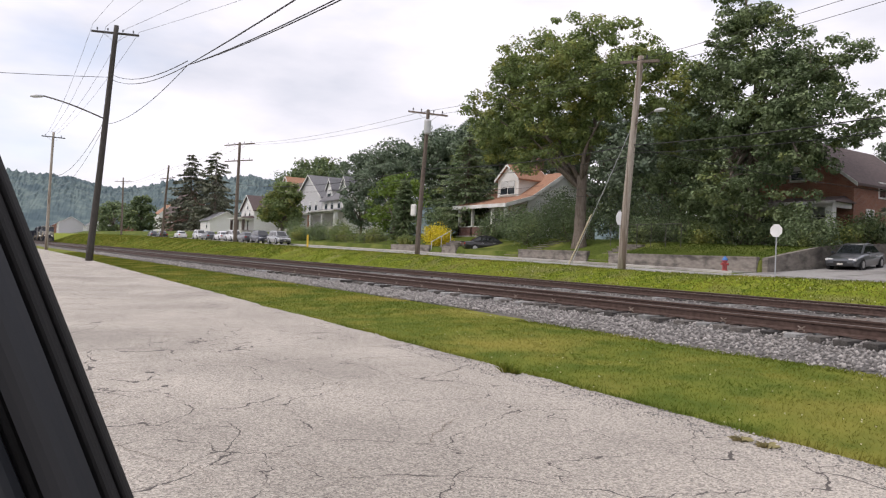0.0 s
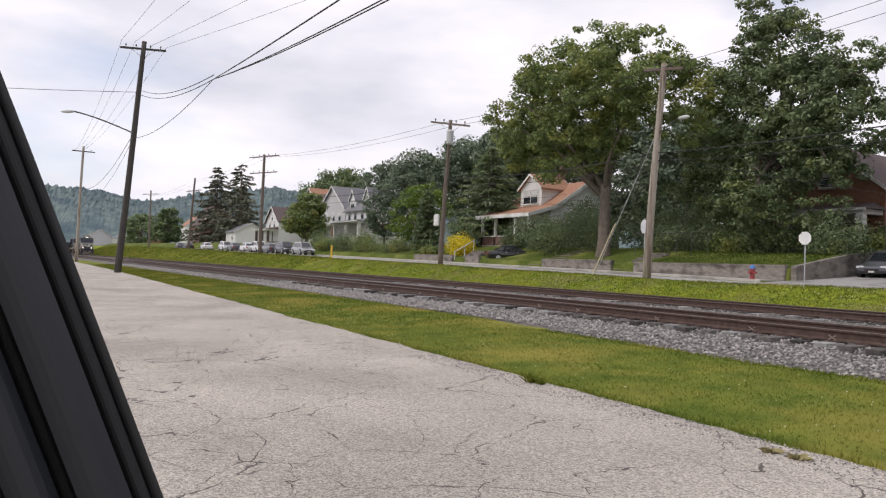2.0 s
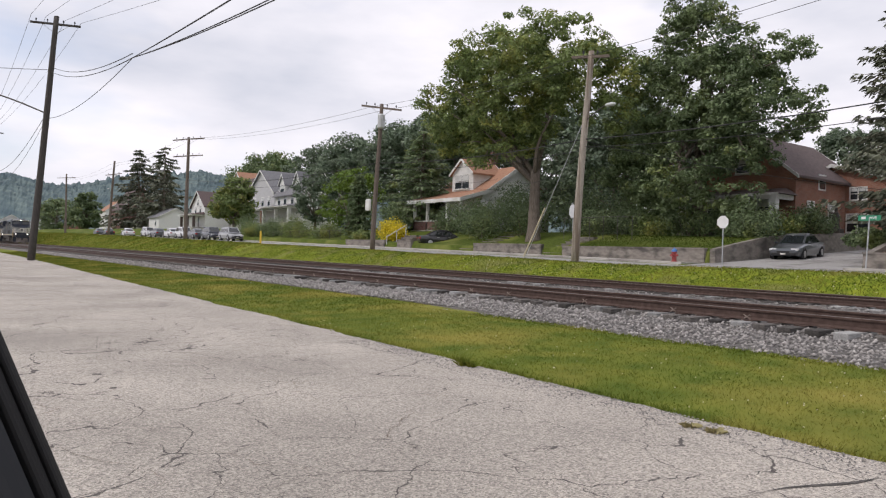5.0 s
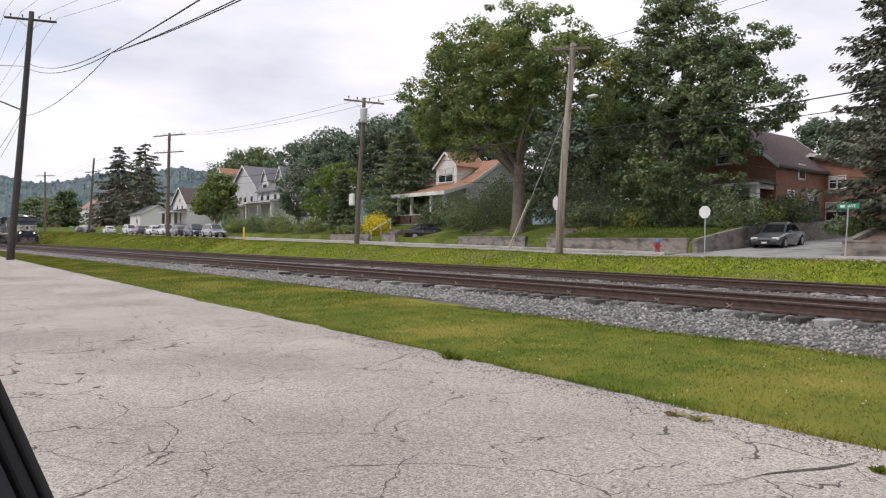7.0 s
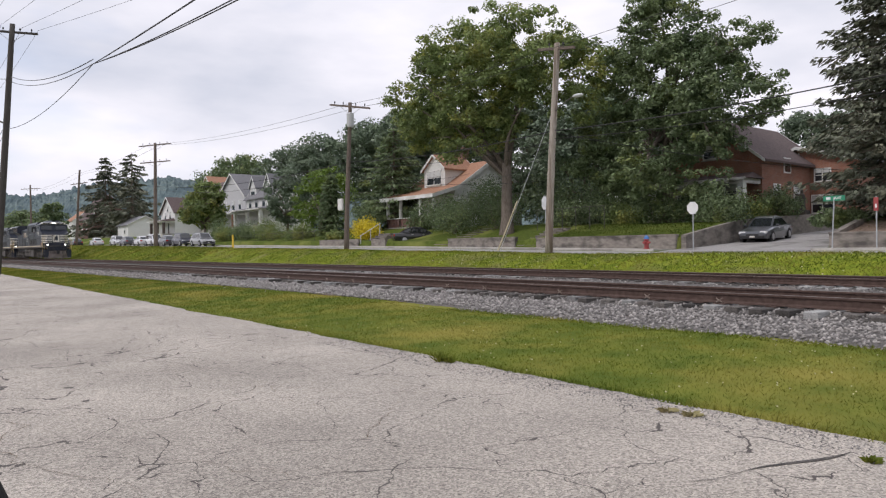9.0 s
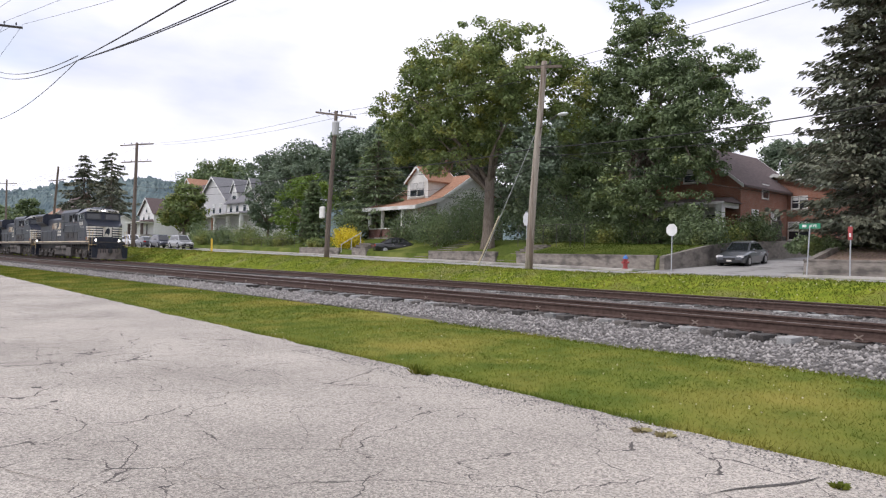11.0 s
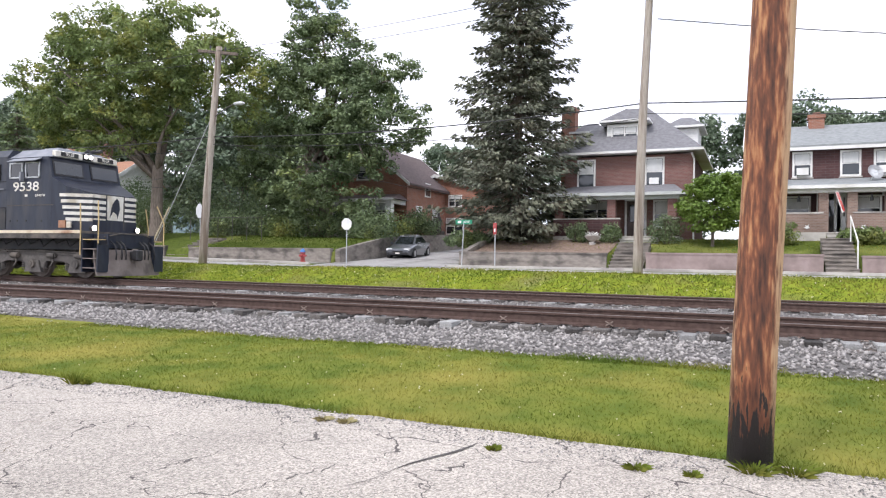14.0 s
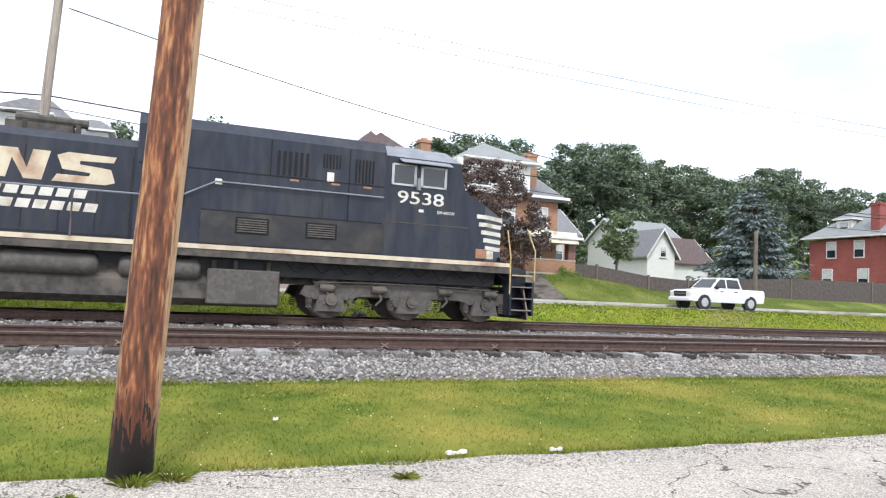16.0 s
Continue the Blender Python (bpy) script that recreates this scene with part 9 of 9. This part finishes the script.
gravel("road_gravel", -9, 9, 4.75, 5.22, 5200, 0.011, 3)
blades("verge_grass", -13, 11, 5.3, 9.05, 90000, 0.032, 5, "blade", "short mown grass with dry patches", 0.0045, 0.7)
blades("verge_grass", -80, -36, 5.25, 9.55, 36000, 0.05, 16, "blade", "short mown grass with dry patches", 0.016, 0.7)
blades("bank_growth", -270, -140, 20.9, 23.8, 16000, 0.16, 27, "blade", "low weeds covering the railway bank", 0.13, 0.9)
blades("bank_growth", -140, -60, 20.9, 23.7, 30000, 0.09, 17, "blade", "low weeds covering the railway bank", 0.05, 0.9)
blades("verge_grass", -36, -13, 5.25, 9.55, 44000, 0.04, 6, "blade", "short mown grass with dry patches", 0.008, 0.7)
blades("verge_grass", 11, 30, 5.3, 9.1, 22000, 0.05, 7, "blade", "short mown grass with dry patches", 0.008, 0.7)
blades("verge_grass", -12, 10, 5.2, 5.45, 5000, 0.08, 8, "blade", "taller grass along the road edge", 0.005, 0.6)
blades("edge_growth", -2.4, 0.3, 8.95, 9.42, 1500, 0.06, 18, "blade", "bright weeds creeping into the ballast", 0.006, 0.7)
blades("edge_growth", -11, 24, 8.9, 9.2, 9000, 0.05, 19, "blade", "ragged grass edge along the ballast", 0.006, 0.7)
blades("bank_growth", -60, 34, 20.9, 23.7, 90000, 0.07, 9, "blade", "low weeds covering the railway bank", 0.014, 0.9)
# darker blades than the other lawns: tree shade set in their colour
blades("lawn_grass", -32, -21.9, 33.3, 38.5, 9000, 0.06, 20, "shade_tinted_blade", "lawn grass under an oak, coloured darker for its shade", 0.02, 0.8)
blades("lawn_grass", -13.5, 32, 33.3, 38.5, 21000, 0.06, 10, "blade", "short lawn grass before the houses", 0.02, 0.8)


def blossoms(name, x0, x1, y0, y1, count, lift, size, seed, label):
    """Tiny pale clover heads scattered over grass."""
    rng = np.random.default_rng(seed)
    x, y = rng.uniform(x0, x1, count), rng.uniform(y0, y1, count)
    y = laid(x, y)
    c = np.stack([x, y, np.array([ground_z(a, b) for a, b in zip(x, y)]) + lift], 1)
    tagged(quad_soup(name, leaf_quads(rng, c, np.full(count, size * 0.6), 4, size), "clover"), label, "flowers", kind="stuff")


blossoms("clover_flowers", -12, 9, 5.4, 9.0, 300, 0.028, 0.008, 31, "tiny pale clover heads in the grass")
blossoms("clover_flowers", -30, 22, 21.2, 23.6, 420, 0.07, 0.022, 32, "tiny pale flowers on the weedy bank")


def weed(x, y, r, h, seed, label, leaf="blade"):
    rng = np.random.default_rng(seed)
    n = 90
    t = thing("weed", Matrix.Translation((x, y, 0.0)), label, "weed", "weeds at the road edge")
    a = rng.uniform(0, 6.28, n)
    s = rng.uniform(0, 0.75 * r, n)
    base = np.stack([0.4 * s * np.cos(a), 0.4 * s * np.sin(a), np.full(n, -0.01)], 1)
    tip = np.stack([1.3 * s * np.cos(a), 1.3 * s * np.sin(a), h * rng.uniform(0.3, 1.0, n)], 1)
    side = np.stack([-np.sin(a), np.cos(a), 0 * a], 1) * 0.0045
    ob = quad_soup("tuft", np.stack([base - side, base + side, (base + tip) * 0.5 + side * 1.2 + np.array([0, 0, 0.02]), tip], 1), leaf, t)
    ob["kind"] = "stuff"


weed(-6.52, 5.08, 0.16, 0.15, 1, "small green weed at a crack")
weed(-6.38, 5.12, 0.1, 0.08, 2, "small green weed at a crack")
weed(-3.33, 4.93, 0.12, 0.03, 3, "flat dry weed in the gravel", "dry")
weed(-3.12, 4.94, 0.11, 0.035, 4, "flat dry weed in the gravel", "dry")
weed(-0.05, 5.0, 0.2, 0.08, 5, "weeds round the pole foot")
weed(0.2, 5.08, 0.2, 0.07, 6, "weeds round the pole foot")
weed(-0.75, 4.72, 0.13, 0.03, 7, "flat weed in the road", "blade")
weed(-0.4, 4.72, 0.08, 0.035, 8, "flat weed in the road")
weed(1.75, 4.78, 0.14, 0.035, 9, "flat weed in the road", "blade")
weed(-1.75, 4.72, 0.08, 0.04, 10, "flat weed in the road", "blade")
for x, y, a, l, w in ((2.42, 5.42, 8, 0.19, 0.04), (3.35, 5.36, -6, 0.12, 0.03), (1.15, 6.9, 20, 0.05, 0.015)):
    t = thing("litter", pose(x, y, ground_z(x, y) + (0.03 if y < 6 else 0.02), 0, 0, a), "crumpled white scrap of litter in grass", "litter", "scraps of litter")
    bm = new_bm()
    skin(bm, [[(-l / 2 + l * f, -w / 2, 0.0), (-l / 2 + l * f, w / 2, 0.0), (-l / 2 + l * f, w / 2.2, 0.022 + 0.01 * math.sin(f * 9)), (-l / 2 + l * f, -w / 2.2, 0.02 + 0.01 * math.cos(f * 7))] for f in [k / 5 for k in range(6)]])
    part("scrap", fixed(bm), "white", t)
CRACK = (-1.91, 4.80, -2.27, 3.53)
# tarred wedge crack in the road, running out into a hairline
bm = new_bm()
spine = [(CRACK[0] + (CRACK[2] - CRACK[0]) * f + 0.03 * math.sin(9 * f), CRACK[1] + (CRACK[3] - CRACK[1]) * f + 0.04 * math.sin(6 * f + 1), 0.075 * (1 - f) ** 1.5 * min(1.0, 6 * f + 0.3) + 0.006) for f in [k / 14 for k in range(15)]]
skin(bm, [[(x, y - w, 0.008), (x, y + w, 0.008)] for x, y, w in spine], caps=False, closed=False)
tagged(mesh_object("road_patch", bm, "tie"), "dark tar-filled crack in the road", "road patch", kind="structure")


def cracking():
    """Long wandering open cracks with side branches."""
    rng = np.random.default_rng(77)
    quads = []
    def run(x, y, a, length, w):
        n = int(length / 0.06)
        home = a
        for k in range(n):
            a += rng.normal() * 0.45 + 0.25 * (home - a)
            x1, y1 = x + 0.06 * math.cos(a), y + 0.06 * math.sin(a)
            if y1 > road_edge(x1) - 0.12:
                return
            ww = w * (0.35 + 0.9 * rng.random()) * (1 - 0.7 * k / n)
            nx, ny = -math.sin(a) * ww, math.cos(a) * ww
            quads.append([(x - nx, y - ny, 0.0075), (x1 - nx, y1 - ny, 0.0075), (x1 + nx, y1 + ny, 0.0075), (x + nx, y + ny, 0.0075)])
            x, y = x1, y1
            if w > 0.002 and rng.random() < 0.04:
                run(x, y, a + rng.choice((-1, 1)) * rng.uniform(0.5, 1.2), rng.uniform(0.3, 1.0), w * 0.55)
    for k in range(56):
        run(rng.uniform(-17, 6), rng.uniform(0.6, 4.7), rng.choice((0.05, 0.5, 2.6, 1.5)) + rng.normal() * 0.25, rng.uniform(0.7, 3.2), rng.uniform(0.0016, 0.0042))
    tagged(quad_soup("cracking", np.array(quads), "soil"), "long branching cracks in the old asphalt", "road crack", kind="stuff")


cracking()
# dark lump on the bank
lump = thing("tie_stub", Matrix.Translation((5.95, 21.4, ground_z(5.95, 21.4))), "dark rotten lump lying on the bank", "debris")
bm = new_bm()
skin(bm, [[(0.24 * r * math.cos(a) * (1 + 0.2 * math.sin(3 * a)), 0.18 * r * math.sin(a), z) for a in [2 * math.pi * k / 9 for k in range(9)]] for z, r in ((-0.1, 0.9), (0.08, 1.0), (0.2, 0.8), (0.26, 0.35))])
part("lump", fixed(bm), "tie", lump)

# ---- ties of both tracks ----
build_ties(near_track, True)
build_ties(far_track, False)


# ---- what moves ----
TRAIN = [(0.0, -234.0), (2.0, -203.6), (4.0, -173.2), (6.5, -135.2), (7.5, -120.0), (8.5, -104.6), (11.0, -66.4), (12.0, -51.1), (13.0, -35.6), (13.5, -28.4), (14.0, -20.6), (14.5, -13.05), (14.8, -8.4), (15.2, -2.0), (15.6, 4.0), (16.0, 10.1)]


def front_x(t):
    """Place of the leading coupler at a time, gliding between the rows."""
    ts, xs = [r[0] for r in TRAIN], [r[1] for r in TRAIN]
    i = min(max(k for k in range(len(ts)) if ts[k] <= t + 1e-9), len(ts) - 2)
    def slope(k):
        a, b = max(0, k - 1), min(len(ts) - 1, k + 1)
        return (xs[b] - xs[a]) / (ts[b] - ts[a])
    h = ts[i + 1] - ts[i]
    u = (t - ts[i]) / h
    return ((2 * u**3 - 3 * u**2 + 1) * xs[i] + (u**3 - 2 * u**2 + u) * h * slope(i) + (3 * u**2 - 2 * u**3) * xs[i + 1] + (u**3 - u**2) * h * slope(i + 1))


ROLLED = [0.0]
for _k in range(480):
    ROLLED.append(ROLLED[-1] + min(0.6, front_x((_k + 1) / 30) - front_x(_k / 30)))


def motions():
    ticks = [k * 0.2 for k in range(81)]
    def on_track(x, length):
        y0, y1 = float(bend(x)), float(bend(x - length))
        return pose(x, FAR_TRACK + y0, RAIL_TOP, 0, 0, math.degrees(math.atan2(y0 - y1, length)))
    for vehicle, back, length in [(lead, 0.0, 22.3), (trail, 22.6, 22.3)] + [(wagon, off, 16.0) for wagon, off in hoppers]:
        walk(vehicle, [(t, on_track(front_x(t) - back, length)) for t in ticks])
    fine = [k / 30 for k in range(481)]
    for wheels, back in ((lead_wheels, 0.0),):
        for w, ax in wheels:
            walk(w, [(t, pose(ax, 0, 0.53, 0, math.degrees(ROLLED[round(t * 30)] / 0.53), 0)) for t in fine])


motions()
